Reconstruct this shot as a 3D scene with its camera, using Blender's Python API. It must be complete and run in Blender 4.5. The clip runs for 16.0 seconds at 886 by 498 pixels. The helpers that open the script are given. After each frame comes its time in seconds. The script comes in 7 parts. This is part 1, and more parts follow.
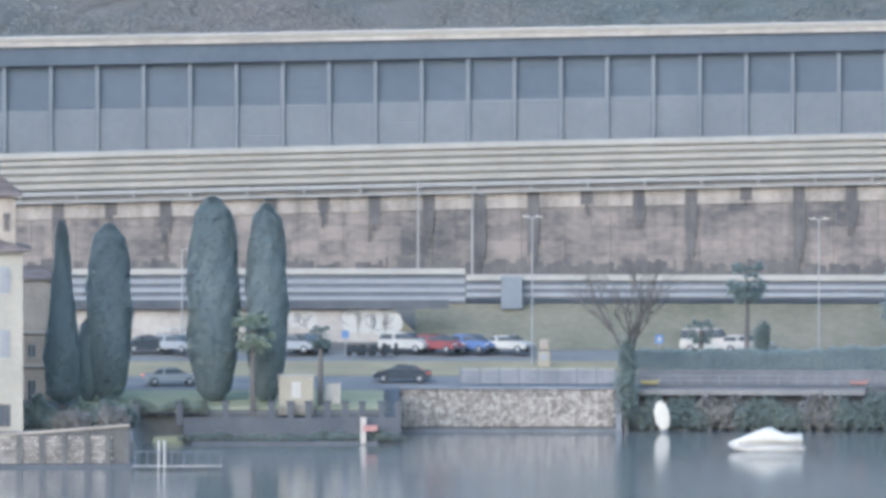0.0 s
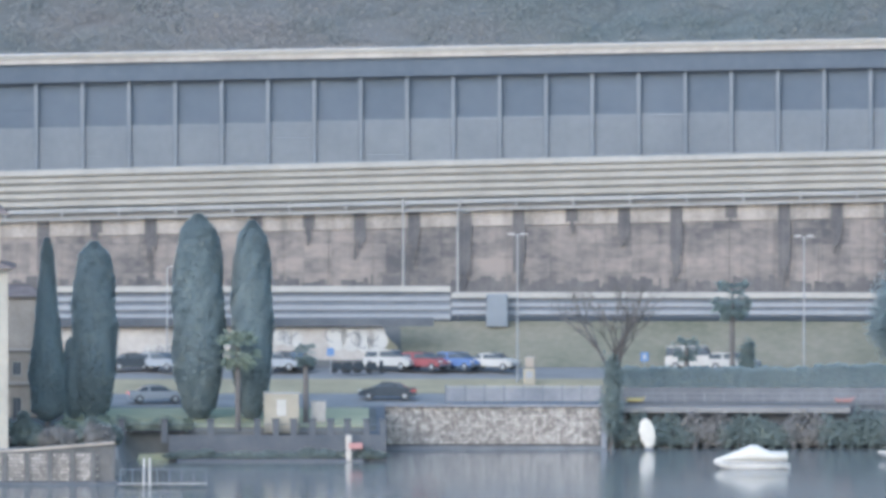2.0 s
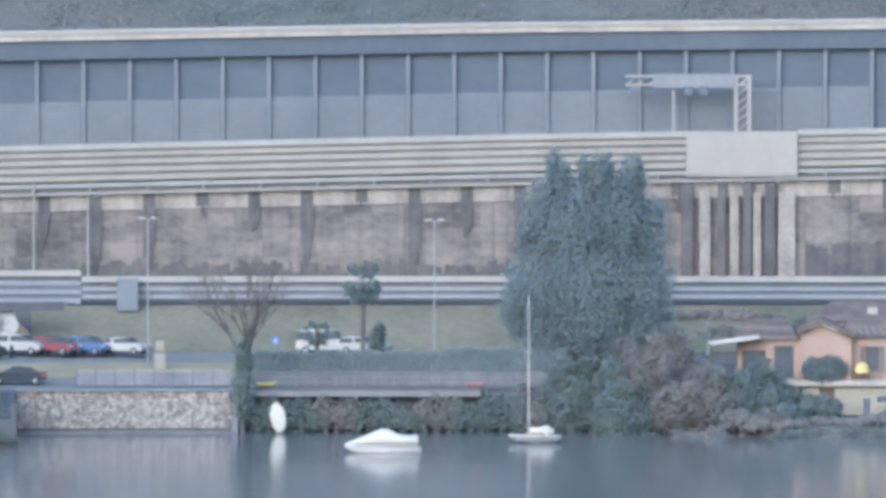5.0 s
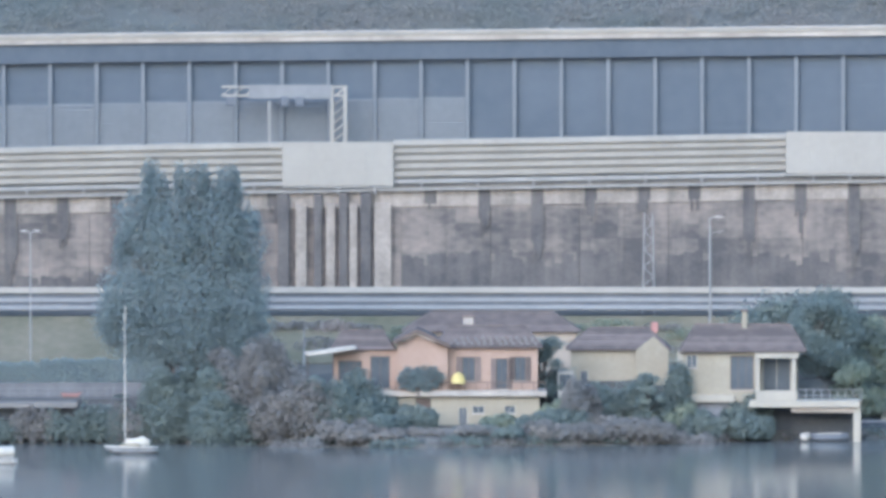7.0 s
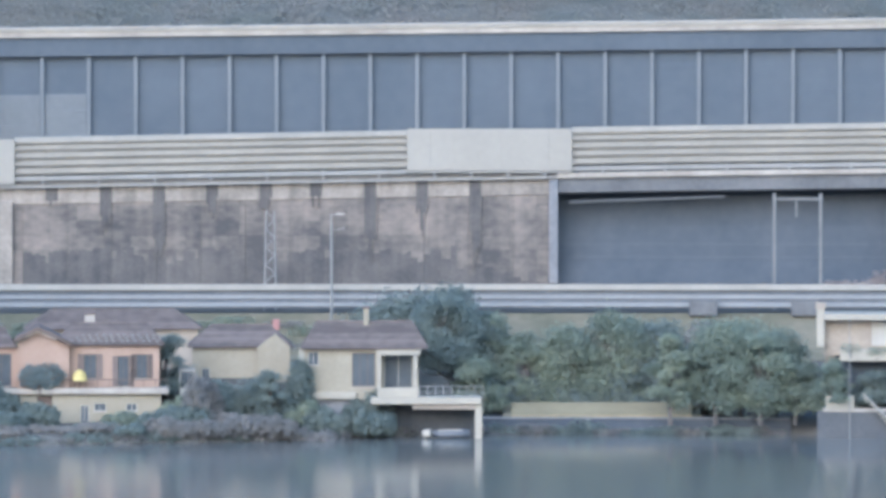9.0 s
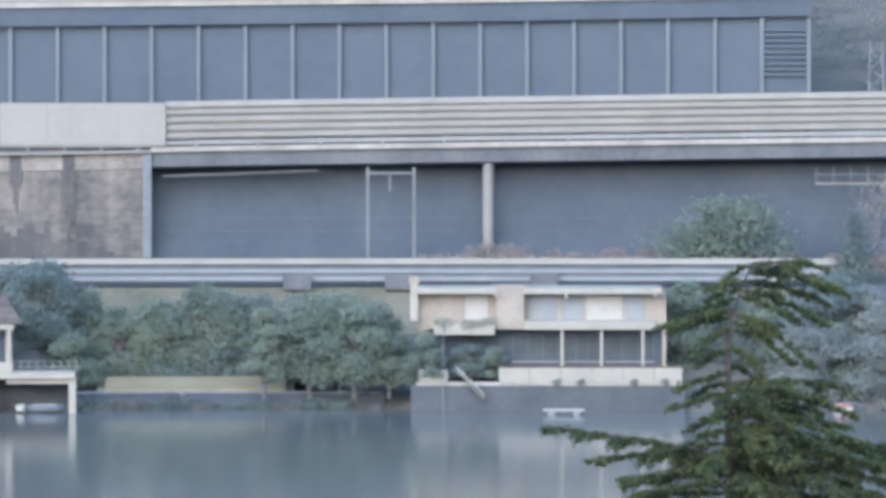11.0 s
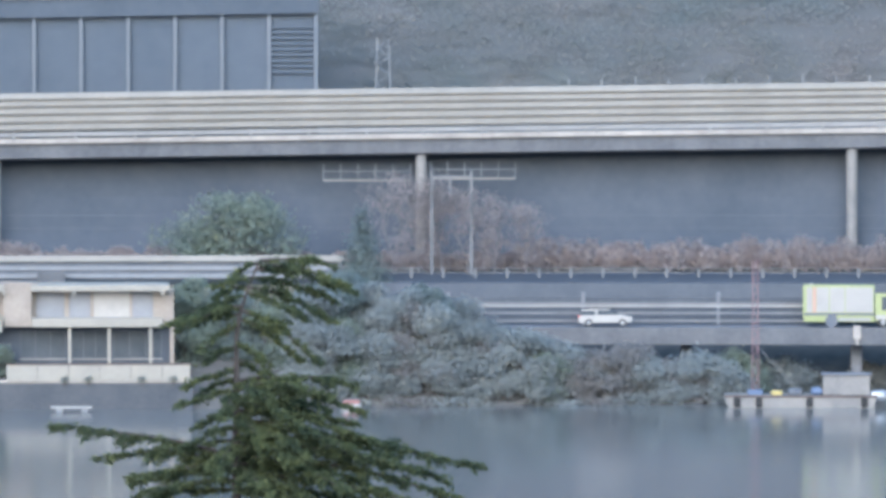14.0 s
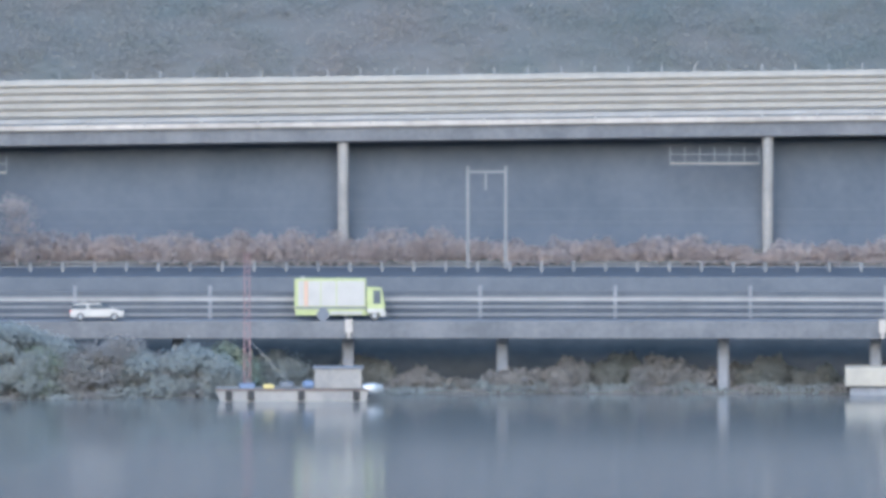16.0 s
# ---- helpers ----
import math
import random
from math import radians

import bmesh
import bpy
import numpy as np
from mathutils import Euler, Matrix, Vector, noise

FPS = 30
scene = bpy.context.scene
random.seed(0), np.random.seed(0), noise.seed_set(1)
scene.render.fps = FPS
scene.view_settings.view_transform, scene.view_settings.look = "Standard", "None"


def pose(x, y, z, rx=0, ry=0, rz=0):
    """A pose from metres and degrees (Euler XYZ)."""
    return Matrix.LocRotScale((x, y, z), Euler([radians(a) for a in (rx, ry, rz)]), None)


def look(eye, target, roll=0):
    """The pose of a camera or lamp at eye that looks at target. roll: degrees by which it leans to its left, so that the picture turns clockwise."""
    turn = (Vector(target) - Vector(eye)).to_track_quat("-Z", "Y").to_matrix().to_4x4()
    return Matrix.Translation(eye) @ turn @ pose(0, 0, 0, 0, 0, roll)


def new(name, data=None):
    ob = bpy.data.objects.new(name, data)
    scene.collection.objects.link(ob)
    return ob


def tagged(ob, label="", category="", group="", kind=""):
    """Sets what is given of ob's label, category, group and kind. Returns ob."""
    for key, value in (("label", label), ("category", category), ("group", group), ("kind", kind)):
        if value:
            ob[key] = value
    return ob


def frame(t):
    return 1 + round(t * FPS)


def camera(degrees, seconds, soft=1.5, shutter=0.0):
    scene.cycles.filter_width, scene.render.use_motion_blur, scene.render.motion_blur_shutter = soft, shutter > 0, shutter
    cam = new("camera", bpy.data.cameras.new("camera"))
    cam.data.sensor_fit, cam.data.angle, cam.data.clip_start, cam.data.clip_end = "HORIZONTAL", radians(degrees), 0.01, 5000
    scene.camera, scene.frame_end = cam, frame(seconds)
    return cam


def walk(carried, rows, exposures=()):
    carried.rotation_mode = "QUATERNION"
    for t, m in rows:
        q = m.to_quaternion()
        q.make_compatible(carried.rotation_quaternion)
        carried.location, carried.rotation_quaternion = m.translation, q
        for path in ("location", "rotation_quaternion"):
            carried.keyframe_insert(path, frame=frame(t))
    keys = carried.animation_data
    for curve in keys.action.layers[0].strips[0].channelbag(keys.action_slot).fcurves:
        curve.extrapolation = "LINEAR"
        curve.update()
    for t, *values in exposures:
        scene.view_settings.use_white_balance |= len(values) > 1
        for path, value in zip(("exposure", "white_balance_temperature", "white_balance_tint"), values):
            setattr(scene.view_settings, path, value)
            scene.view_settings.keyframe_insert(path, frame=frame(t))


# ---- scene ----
PLAN = 0.78   # metres to one unit of the plan in which the shore is laid out
EYE = 45.0 * PLAN   # height of the eye above the lake
cam = camera(6.0, 16.0, soft=3.8)
# seconds, yaw, pitch: the camera stands on one spot and pans over the lake
ROWS = [
    (0.0, 8.725, -1.758),
    (0.5, 8.702, -1.746),
    (1.0, 8.790, -1.704),
    (1.5, 8.805, -1.647),
    (2.0, 8.625, -1.639),
    (2.5, 8.438, -1.649),
    (3.0, 8.101, -1.639),
    (3.2, 7.905, -1.670),
    (5.3, 5.768, -1.773),
    (5.5, 5.515, -1.794),
    (6.0, 4.826, -1.762),
    (6.5, 4.108, -1.727),
    (7.0, 3.382, -1.674),
    (7.5, 2.834, -1.662),
    (8.0, 2.248, -1.628),
    (8.5, 1.572, -1.639),
    (9.0, 0.816, -1.693),
    (9.2, 0.563, -1.743),
    (11.3, -2.332, -1.894),
    (11.5, -2.574, -1.911),
    (12.0, -3.091, -1.888),
    (12.5, -3.616, -1.961),
    (13.0, -4.098, -1.942),
    (13.5, -4.631, -1.911),
    (14.0, -5.278, -1.888),
    (14.5, -6.097, -1.835),
    (15.0, -7.020, -1.900),
    (15.5, -7.855, -1.957),
    (16.0, -8.725, -1.930),
]
walk(cam, [(t, pose(0, 0, EYE, 90 + pitch, 0, yaw)) for t, yaw, pitch in ROWS], exposures=[(0.0, 2.02, 5330, 18), (7.0, 1.98, 5150, 18), (16.0, 1.99, 5170, 18)])

# ---- light: a hazy, overcast afternoon, the weak sun behind the viewer ----
world = bpy.data.worlds.new("overcast_sky")
scene.world = world
world.use_nodes = True
wn, wl = world.node_tree.nodes, world.node_tree.links
sky = wn.new("ShaderNodeTexSky")
sky.sky_type = "NISHITA"
sky.sun_disc = False
sky.sun_elevation = radians(13)
sky.sun_rotation = radians(200)
sky.dust_density = 1.0
sky.air_density = 2.0
sky.ozone_density = 3.0
wl.new(sky.outputs["Color"], wn["Background"].inputs["Color"])
wn["Background"].inputs["Strength"].default_value = 0.12
sun = new("sun", bpy.data.lights.new("sun", "SUN"))
sun.data.energy, sun.data.angle, sun.data.color = 1.5, radians(80), (1.0, 0.94, 0.84)
sun.matrix_world = look((-60, -170, 42), (0, 0, 0))

R0 = 860.0   # arc radius, in plan units, on which distances along the shore are counted


def spot(s, d, z):
    """World place: s units along the shore arc, d units out from the eye, z units above the lake."""
    return Vector((d * math.sin(s / R0), d * math.cos(s / R0), z)) * PLAN


def place(s, d, z, turn=0.0):
    """Pose on the shore whose x runs along the shore and whose y points inland."""
    return Matrix.Translation(spot(s, d, z)) @ Matrix.Rotation(-s / R0 + radians(turn), 4, "Z") @ Matrix.Scale(PLAN, 4)


def real(s, d, z, turn=0.0):
    """The same spot for a thing that is built in true metres."""
    return place(s, d, z, turn) @ Matrix.Scale(1 / PLAN, 4)


def curve(*pairs):
    xs, ys = [p[0] for p in pairs], [p[1] for p in pairs]
    return lambda s: float(np.interp(s, xs, ys))


# ---- materials ----
def mat(name, a, b, scale=0.5, rough=0.8, bump=0.2, metal=0.0, spec=0.4, fine=8.0, stretch=(1, 1, 1), vary=0.0, streak=0.0, blocks=None):
    """Two-scale mottled surface from colour a to b; vary: difference from piece to piece; streak: rain stains running down; blocks: width, height and contrast of cast panels."""
    m = bpy.data.materials.new(name)
    m.use_nodes = True
    n, l = m.node_tree.nodes, m.node_tree.links
    p = n["Principled BSDF"]
    p.inputs["Roughness"].default_value, p.inputs["Metallic"].default_value = rough, metal
    p.inputs["Specular IOR Level"].default_value = spec
    geo, mp = n.new("ShaderNodeNewGeometry"), n.new("ShaderNodeMapping")
    mp.inputs["Scale"].default_value = stretch
    l.new(geo.outputs["Position"], mp.inputs["Vector"])
    big, small = n.new("ShaderNodeTexNoise"), n.new("ShaderNodeTexNoise")
    for t, k in ((big, scale), (small, scale * fine)):
        t.inputs["Scale"].default_value, t.inputs["Detail"].default_value = k, 4.0
        l.new(mp.outputs["Vector"], t.inputs["Vector"])
    mix = n.new("ShaderNodeMath")
    mix.operation = "MULTIPLY_ADD"
    l.new(small.outputs["Fac"], mix.inputs[0])
    mix.inputs[1].default_value = 0.6
    half = n.new("ShaderNodeMath")
    half.operation = "MULTIPLY_ADD"
    l.new(big.outputs["Fac"], half.inputs[0])
    half.inputs[1].default_value, half.inputs[2].default_value = 1.4, -0.5
    l.new(half.outputs[0], mix.inputs[2])
    fac = mix.outputs[0]
    if streak:
        sm, sn = n.new("ShaderNodeMapping"), n.new("ShaderNodeTexNoise")
        sm.inputs["Scale"].default_value = (0.9, 0.9, 0.06)
        sn.inputs["Scale"].default_value, sn.inputs["Detail"].default_value = 0.8, 5.0
        l.new(geo.outputs["Position"], sm.inputs["Vector"])
        l.new(sm.outputs["Vector"], sn.inputs["Vector"])
        add = n.new("ShaderNodeMath")
        add.operation = "MULTIPLY_ADD"
        l.new(sn.outputs["Fac"], add.inputs[0])
        add.inputs[1].default_value = streak
        sub = n.new("ShaderNodeMath")
        sub.operation = "SUBTRACT"
        l.new(fac, sub.inputs[0])
        sub.inputs[1].default_value = streak * 0.5
        l.new(sub.outputs[0], add.inputs[2])
        fac = add.outputs[0]
    if blocks:
        sep, com, brick = n.new("ShaderNodeSeparateXYZ"), n.new("ShaderNodeCombineXYZ"), n.new("ShaderNodeTexBrick")
        l.new(geo.outputs["Position"], sep.inputs[0])
        l.new(sep.outputs["X"], com.inputs["X"])
        l.new(sep.outputs["Z"], com.inputs["Y"])
        l.new(com.outputs[0], brick.inputs["Vector"])
        brick.offset = 0.0
        for k, v in (("Scale", 1.0), ("Brick Width", blocks[0]), ("Row Height", blocks[1]), ("Mortar Size", 0.035), ("Mortar Smooth", 0.6)):
            brick.inputs[k].default_value = v
        for k, v in (("Color1", 1.0), ("Color2", 0.15), ("Mortar", 0.2)):
            brick.inputs[k].default_value = (v, v, v, 1)
        cast = n.new("ShaderNodeMath")
        cast.operation = "MULTIPLY_ADD"
        l.new(brick.outputs["Color"], cast.inputs[0])
        cast.inputs[1].default_value = blocks[2]
        low = n.new("ShaderNodeMath")
        low.operation = "SUBTRACT"
        l.new(fac, low.inputs[0])
        low.inputs[1].default_value = blocks[2] * 0.55
        l.new(low.outputs[0], cast.inputs[2])
        fac = cast.outputs[0]
    if vary:
        info = n.new("ShaderNodeObjectInfo")
        isl = n.new("ShaderNodeMath")
        isl.operation = "ADD"
        l.new(info.outputs["Random"], isl.inputs[0])
        l.new(geo.outputs["Random Per Island"], isl.inputs[1])
        fr = n.new("ShaderNodeMath")
        fr.operation = "FRACT"
        l.new(isl.outputs[0], fr.inputs[0])
        v = n.new("ShaderNodeMath")
        v.operation = "MULTIPLY_ADD"
        l.new(fr.outputs[0], v.inputs[0])
        v.inputs[1].default_value = vary
        o = n.new("ShaderNodeMath")
        o.operation = "SUBTRACT"
        l.new(fac, o.inputs[0])
        o.inputs[1].default_value = vary * 0.5
        l.new(o.outputs[0], v.inputs[2])
        fac = v.outputs[0]
    ramp = n.new("ShaderNodeValToRGB")
    ramp.color_ramp.elements[0].position, ramp.color_ramp.elements[1].position = 0.15, 0.85
    ramp.color_ramp.elements[0].color, ramp.color_ramp.elements[1].color = (*a, 1), (*b, 1)
    l.new(fac, ramp.inputs["Fac"])
    l.new(ramp.outputs["Color"], p.inputs["Base Color"])
    if bump:
        bp = n.new("ShaderNodeBump")
        bp.inputs["Strength"].default_value, bp.inputs["Distance"].default_value = bump, 0.1
        l.new(small.outputs["Fac"], bp.inputs["Height"])
        l.new(bp.outputs["Normal"], p.inputs["Normal"])
    return m


def leaf(name, a, b, scale, vary=0.35):
    """Foliage: a mottled surface through which part of the light passes."""
    m = mat(name, a, b, scale, 0.8, 0, spec=0.4, vary=vary)
    n, l = m.node_tree.nodes, m.node_tree.links
    p, out = n["Principled BSDF"], n["Material Output"]
    tr, mx = n.new("ShaderNodeBsdfTranslucent"), n.new("ShaderNodeMixShader")
    mx.inputs["Fac"].default_value = 0.5
    l.new(p.inputs["Base Color"].links[0].from_socket, tr.inputs["Color"])
    l.new(p.outputs[0], mx.inputs[1])
    l.new(tr.outputs[0], mx.inputs[2])
    l.new(mx.outputs[0], out.inputs["Surface"])
    return m


M = {}
# Haze is put into far colours: darks lifted and blued, whites and reds muted.
M["white_metal"] = mat("weathered_hazed_white_metal", (0.252, 0.236, 0.203), (0.318, 0.297, 0.256), 0.3, 0.5, 0.05, streak=0.3)
M["grey_metal"] = mat("grey_metal", (0.24, 0.238, 0.23), (0.32, 0.317, 0.305), 0.4, 0.5, 0.05, streak=0.3)
M["zinc"] = mat("galvanised_steel", (0.25, 0.26, 0.27), (0.33, 0.34, 0.34), 0.6, 0.45, 0.05, metal=0.2)
M["dark_metal"] = mat("dark_grey_steel", (0.105, 0.12, 0.145), (0.155, 0.17, 0.195), 0.6, 0.5, 0.05)
M["concrete"] = mat("pale_concrete", (0.31, 0.285, 0.255), (0.47, 0.435, 0.39), 0.25, 0.9, 0.2, streak=0.7)
M["stained"] = mat("dark_stained_retaining_wall", (0.088, 0.086, 0.088), (0.258, 0.225, 0.20), 0.22, 0.95, 0.3, streak=0.75, vary=0.1, stretch=(0.7, 0.7, 1.2), blocks=(2.3, 1.25, 0.34))
M["stain"] = mat("dark_water_stain", (0.08, 0.079, 0.083), (0.15, 0.14, 0.135), 0.5, 0.95, 0.3, streak=0.6, vary=0.2)
M["dim_grey"] = mat("dim_grey_concrete", (0.16, 0.17, 0.19), (0.25, 0.255, 0.27), 0.3, 0.95, 0.3, streak=0.5)
# Dark blue of the shaded, hazy gallery inside put into the colour.
M["gallery_dark"] = mat("gallery_shade_blue", (0.092, 0.115, 0.145), (0.115, 0.138, 0.168), 0.1, 0.8, 0.05, streak=0.2)
M["mesh"] = mat("grey_louvre", (0.19, 0.20, 0.21), (0.24, 0.25, 0.26), 0.2, 0.6, 0.05)
M["sign"] = mat("grey_sign_back", (0.29, 0.278, 0.25), (0.335, 0.322, 0.29), 0.2, 0.55, 0.03, streak=0.15)
M["rock_wall"] = mat("field_stone", (0.22, 0.20, 0.18), (0.47, 0.43, 0.385), 1.5, 0.9, 0.4, vary=0.7)
# Grime, and the shade at the beam and under the terrace, share this dark.
M["grime_shade"] = mat("grimy_shaded_concrete", (0.075, 0.083, 0.095), (0.115, 0.121, 0.13), 0.4, 0.95, 0.3, streak=0.5)
M["pale_coping"] = mat("pale_washed_concrete", (0.20, 0.182, 0.163), (0.38, 0.34, 0.30), 0.35, 0.9, 0.2, streak=1.2)
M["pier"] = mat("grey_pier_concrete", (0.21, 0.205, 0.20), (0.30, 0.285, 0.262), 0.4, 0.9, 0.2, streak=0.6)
# Stone with the blue of shade and haze under the viaduct put in.
M["stone_shade"] = mat("shade_blue_stone", (0.068, 0.083, 0.104), (0.096, 0.11, 0.131), 0.15, 0.9, 0.3, streak=0.3)
M["lintel"] = mat("blue_grey_steel_lintel", (0.078, 0.097, 0.122), (0.105, 0.125, 0.152), 0.15, 0.8, 0.1, streak=0.3)
M["screen"] = mat("blue_grey_slat_screen", (0.15, 0.17, 0.192), (0.19, 0.21, 0.23), 0.2, 0.7, 0.05, streak=0.2)
M["mortar"] = mat("dark_mortar", (0.09, 0.09, 0.088), (0.15, 0.146, 0.14), 1.0, 0.95, 0.3)
M["asphalt"] = mat("asphalt", (0.16, 0.158, 0.154), (0.22, 0.215, 0.208), 0.3, 0.9, 0.1)
M["ground"] = mat("scrub_ground", (0.085, 0.088, 0.082), (0.15, 0.142, 0.13), 0.12, 0.95, 0.4)
M["dry_lawn"] = mat("dry_tan_lawn", (0.235, 0.20, 0.125), (0.335, 0.285, 0.18), 0.3, 0.95, 0.3)
M["dull_steel"] = mat("dull_steel", (0.14, 0.145, 0.15), (0.20, 0.205, 0.21), 0.4, 0.6, 0.05, streak=0.3)
M["fascia"] = mat("damp_grey_concrete", (0.11, 0.115, 0.125), (0.175, 0.178, 0.185), 0.3, 0.95, 0.3, streak=0.6)
M["grass"] = mat("dull_winter_grass", (0.115, 0.118, 0.08), (0.215, 0.192, 0.142), 0.18, 0.95, 0.4)
M["lawn"] = mat("green_mown_lawn", (0.20, 0.215, 0.13), (0.29, 0.288, 0.19), 0.3, 0.95, 0.3)
# Far foliage is lifted and blued: distance haze is put into these colours.
M["leaf_cypress"] = leaf("hazed_cypress_foliage", (0.25, 0.312, 0.328), (0.30, 0.358, 0.36), 0.5, 0.12)
M["leaf_dark"] = leaf("hazed_evergreen_leaf", (0.205, 0.258, 0.258), (0.275, 0.322, 0.298), 0.4, 0.22)
M["leaf_mid"] = leaf("hazed_green_leaf", (0.235, 0.292, 0.262), (0.345, 0.388, 0.30), 0.3, 0.3)
M["leaf_grey"] = leaf("hazed_hillside_leaf", (0.20, 0.24, 0.232), (0.31, 0.285, 0.265), 0.02, 0.08)
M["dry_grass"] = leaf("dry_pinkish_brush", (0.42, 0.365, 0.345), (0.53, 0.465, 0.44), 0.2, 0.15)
M["willow"] = leaf("hazed_willow_leaf", (0.30, 0.34, 0.35), (0.40, 0.422, 0.40), 0.1, 0.15)
M["twig"] = leaf("hazed_bare_twig", (0.275, 0.276, 0.274), (0.36, 0.345, 0.328), 0.3)
M["needle"] = leaf("conifer_needles", (0.048, 0.075, 0.05), (0.19, 0.212, 0.085), 1.6, 0.45)
M["pale_bark"] = mat("pale_pinkish_bark", (0.20, 0.185, 0.18), (0.27, 0.245, 0.24), 2.0, 0.95, 0.3)
M["bark"] = mat("bark", (0.10, 0.095, 0.092), (0.16, 0.145, 0.135), 2.0, 0.95, 0.3)
M["cedar_bark"] = mat("dark_cedar_bark", (0.05, 0.045, 0.04), (0.11, 0.09, 0.08), 4.0, 0.95, 0.3)
M["plaster_white"] = mat("off_white_plaster", (0.32, 0.302, 0.258), (0.40, 0.372, 0.315), 0.3, 0.9, 0.1, streak=0.3)
M["plaster_pink"] = mat("salmon_plaster", (0.325, 0.235, 0.185), (0.39, 0.29, 0.235), 0.4, 0.9, 0.1, streak=0.4)
M["plaster_cream"] = mat("cream_plaster", (0.28, 0.255, 0.20), (0.345, 0.315, 0.25), 0.4, 0.9, 0.1, streak=0.4)
M["plaster_ochre"] = mat("ochre_stone", (0.28, 0.245, 0.205), (0.40, 0.35, 0.295), 0.5, 0.9, 0.2, streak=0.5)
M["roof_tile"] = mat("brown_clay_tile", (0.105, 0.088, 0.083), (0.185, 0.152, 0.14), 1.0, 0.9, 0.2, vary=0.7)
M["glass"] = mat("dark_window_glass", (0.07, 0.085, 0.10), (0.11, 0.125, 0.14), 0.5, 0.10, 0, spec=0.6)
M["shutter"] = mat("grey_shutter", (0.24, 0.25, 0.265), (0.31, 0.32, 0.335), 0.6, 0.7, 0.1)
M["timber"] = mat("dark_brown_timber", (0.09, 0.07, 0.06), (0.17, 0.13, 0.11), 1.0, 0.8, 0.2)
M["white_paint"] = mat("white_paint", (0.38, 0.366, 0.34), (0.465, 0.45, 0.415), 0.8, 0.45, 0.02)
M["cover"] = mat("white_boat_cover", (0.46, 0.44, 0.39), (0.58, 0.55, 0.485), 0.8, 0.7, 0.1)
M["red"] = mat("dark_red_car_paint", (0.23, 0.075, 0.08), (0.29, 0.095, 0.10), 0.8, 0.25, 0)
M["blue"] = mat("blue_car_paint", (0.10, 0.16, 0.31), (0.13, 0.19, 0.36), 0.8, 0.25, 0)
M["silver"] = mat("silver_car_paint", (0.34, 0.36, 0.38), (0.42, 0.44, 0.46), 0.8, 0.25, 0, metal=0.3)
M["black_car"] = mat("dark_car_paint", (0.04, 0.05, 0.06), (0.07, 0.08, 0.09), 0.8, 0.2, 0)
M["rubber"] = mat("black_rubber", (0.03, 0.03, 0.03), (0.05, 0.05, 0.05), 1.0, 0.8, 0)
M["lime"] = mat("lime_yellow_paint", (0.33, 0.37, 0.17), (0.40, 0.44, 0.21), 0.8, 0.4, 0)
M["orange"] = mat("orange_panel", (0.46, 0.30, 0.22), (0.52, 0.35, 0.26), 0.8, 0.5, 0)
M["shutter_silver"] = mat("silver_roller_shutter", (0.36, 0.35, 0.325), (0.42, 0.41, 0.38), 0.6, 0.5, 0.05)
M["yellow"] = mat("yellow_plastic", (0.50, 0.42, 0.16), (0.58, 0.48, 0.20), 0.8, 0.6, 0)
M["red_plain"] = mat("faded_red_paint", (0.33, 0.17, 0.155), (0.41, 0.22, 0.20), 0.8, 0.6, 0)
M["tail_red"] = mat("red_lamp_glass", (0.42, 0.06, 0.05), (0.5, 0.08, 0.06), 0.8, 0.3, 0)
M["brake_light"] = mat("lit_brake_lamp", (0.5, 0.08, 0.06), (0.6, 0.1, 0.07), 0.8, 0.3, 0)
M["brake_light"].node_tree.nodes["Principled BSDF"].inputs["Emission Color"].default_value = (1.0, 0.16, 0.1, 1)
M["brake_light"].node_tree.nodes["Principled BSDF"].inputs["Emission Strength"].default_value = 0.35
M["mast_red"] = mat("hazed_dull_red_steel", (0.19, 0.125, 0.135), (0.25, 0.165, 0.17), 0.8, 0.6, 0)
M["dark_barrier"] = mat("dark_steel_barrier", (0.062, 0.074, 0.092), (0.09, 0.102, 0.12), 0.4, 0.6, 0.05, streak=0.3)
M["blue_sign"] = mat("blue_sign_face", (0.09, 0.17, 0.33), (0.12, 0.21, 0.38), 0.8, 0.4, 0)
M["blue_tarp"] = mat("blue_tarpaulin", (0.12, 0.165, 0.26), (0.17, 0.22, 0.32), 0.8, 0.7, 0.1)


# ---- mesh helpers ----
def part(name, bm, material, parent=None, label=""):
    """Links a bmesh as one mesh object, under parent if there is one."""
    me = bpy.data.meshes.new(name)
    bm.to_mesh(me)
    bm.free()
    me.materials.append(material)
    ob = new(name, me)
    if parent is not None:
        ob.parent = parent
    if label:
        ob["label"] = label
    return ob


def raw(name, verts, faces, material, parent=None):
    me = bpy.data.meshes.new(name)
    me.from_pydata([tuple(v) for v in verts], [], faces)
    me.materials.append(material)
    ob = new(name, me)
    if parent is not None:
        ob.parent = parent
    return ob


def thing(name, m, label, category, group="", kind=""):
    ob = new(name)
    ob.matrix_world = m
    ob.empty_display_size = 0.2
    return tagged(ob, label, category, group, kind)


def box(bm, x0, x1, y0, y1, z0, z1, bevel=0.0):
    r = bmesh.ops.create_cube(bm, size=1.0)
    for v in r["verts"]:
        v.co = Vector((x0 + (v.co.x + 0.5) * (x1 - x0), y0 + (v.co.y + 0.5) * (y1 - y0), z0 + (v.co.z + 0.5) * (z1 - z0)))
    if bevel:
        bmesh.ops.bevel(bm, geom=list({e for v in r["verts"] for e in v.link_edges}), offset=bevel, segments=1, affect="EDGES")
    return bm


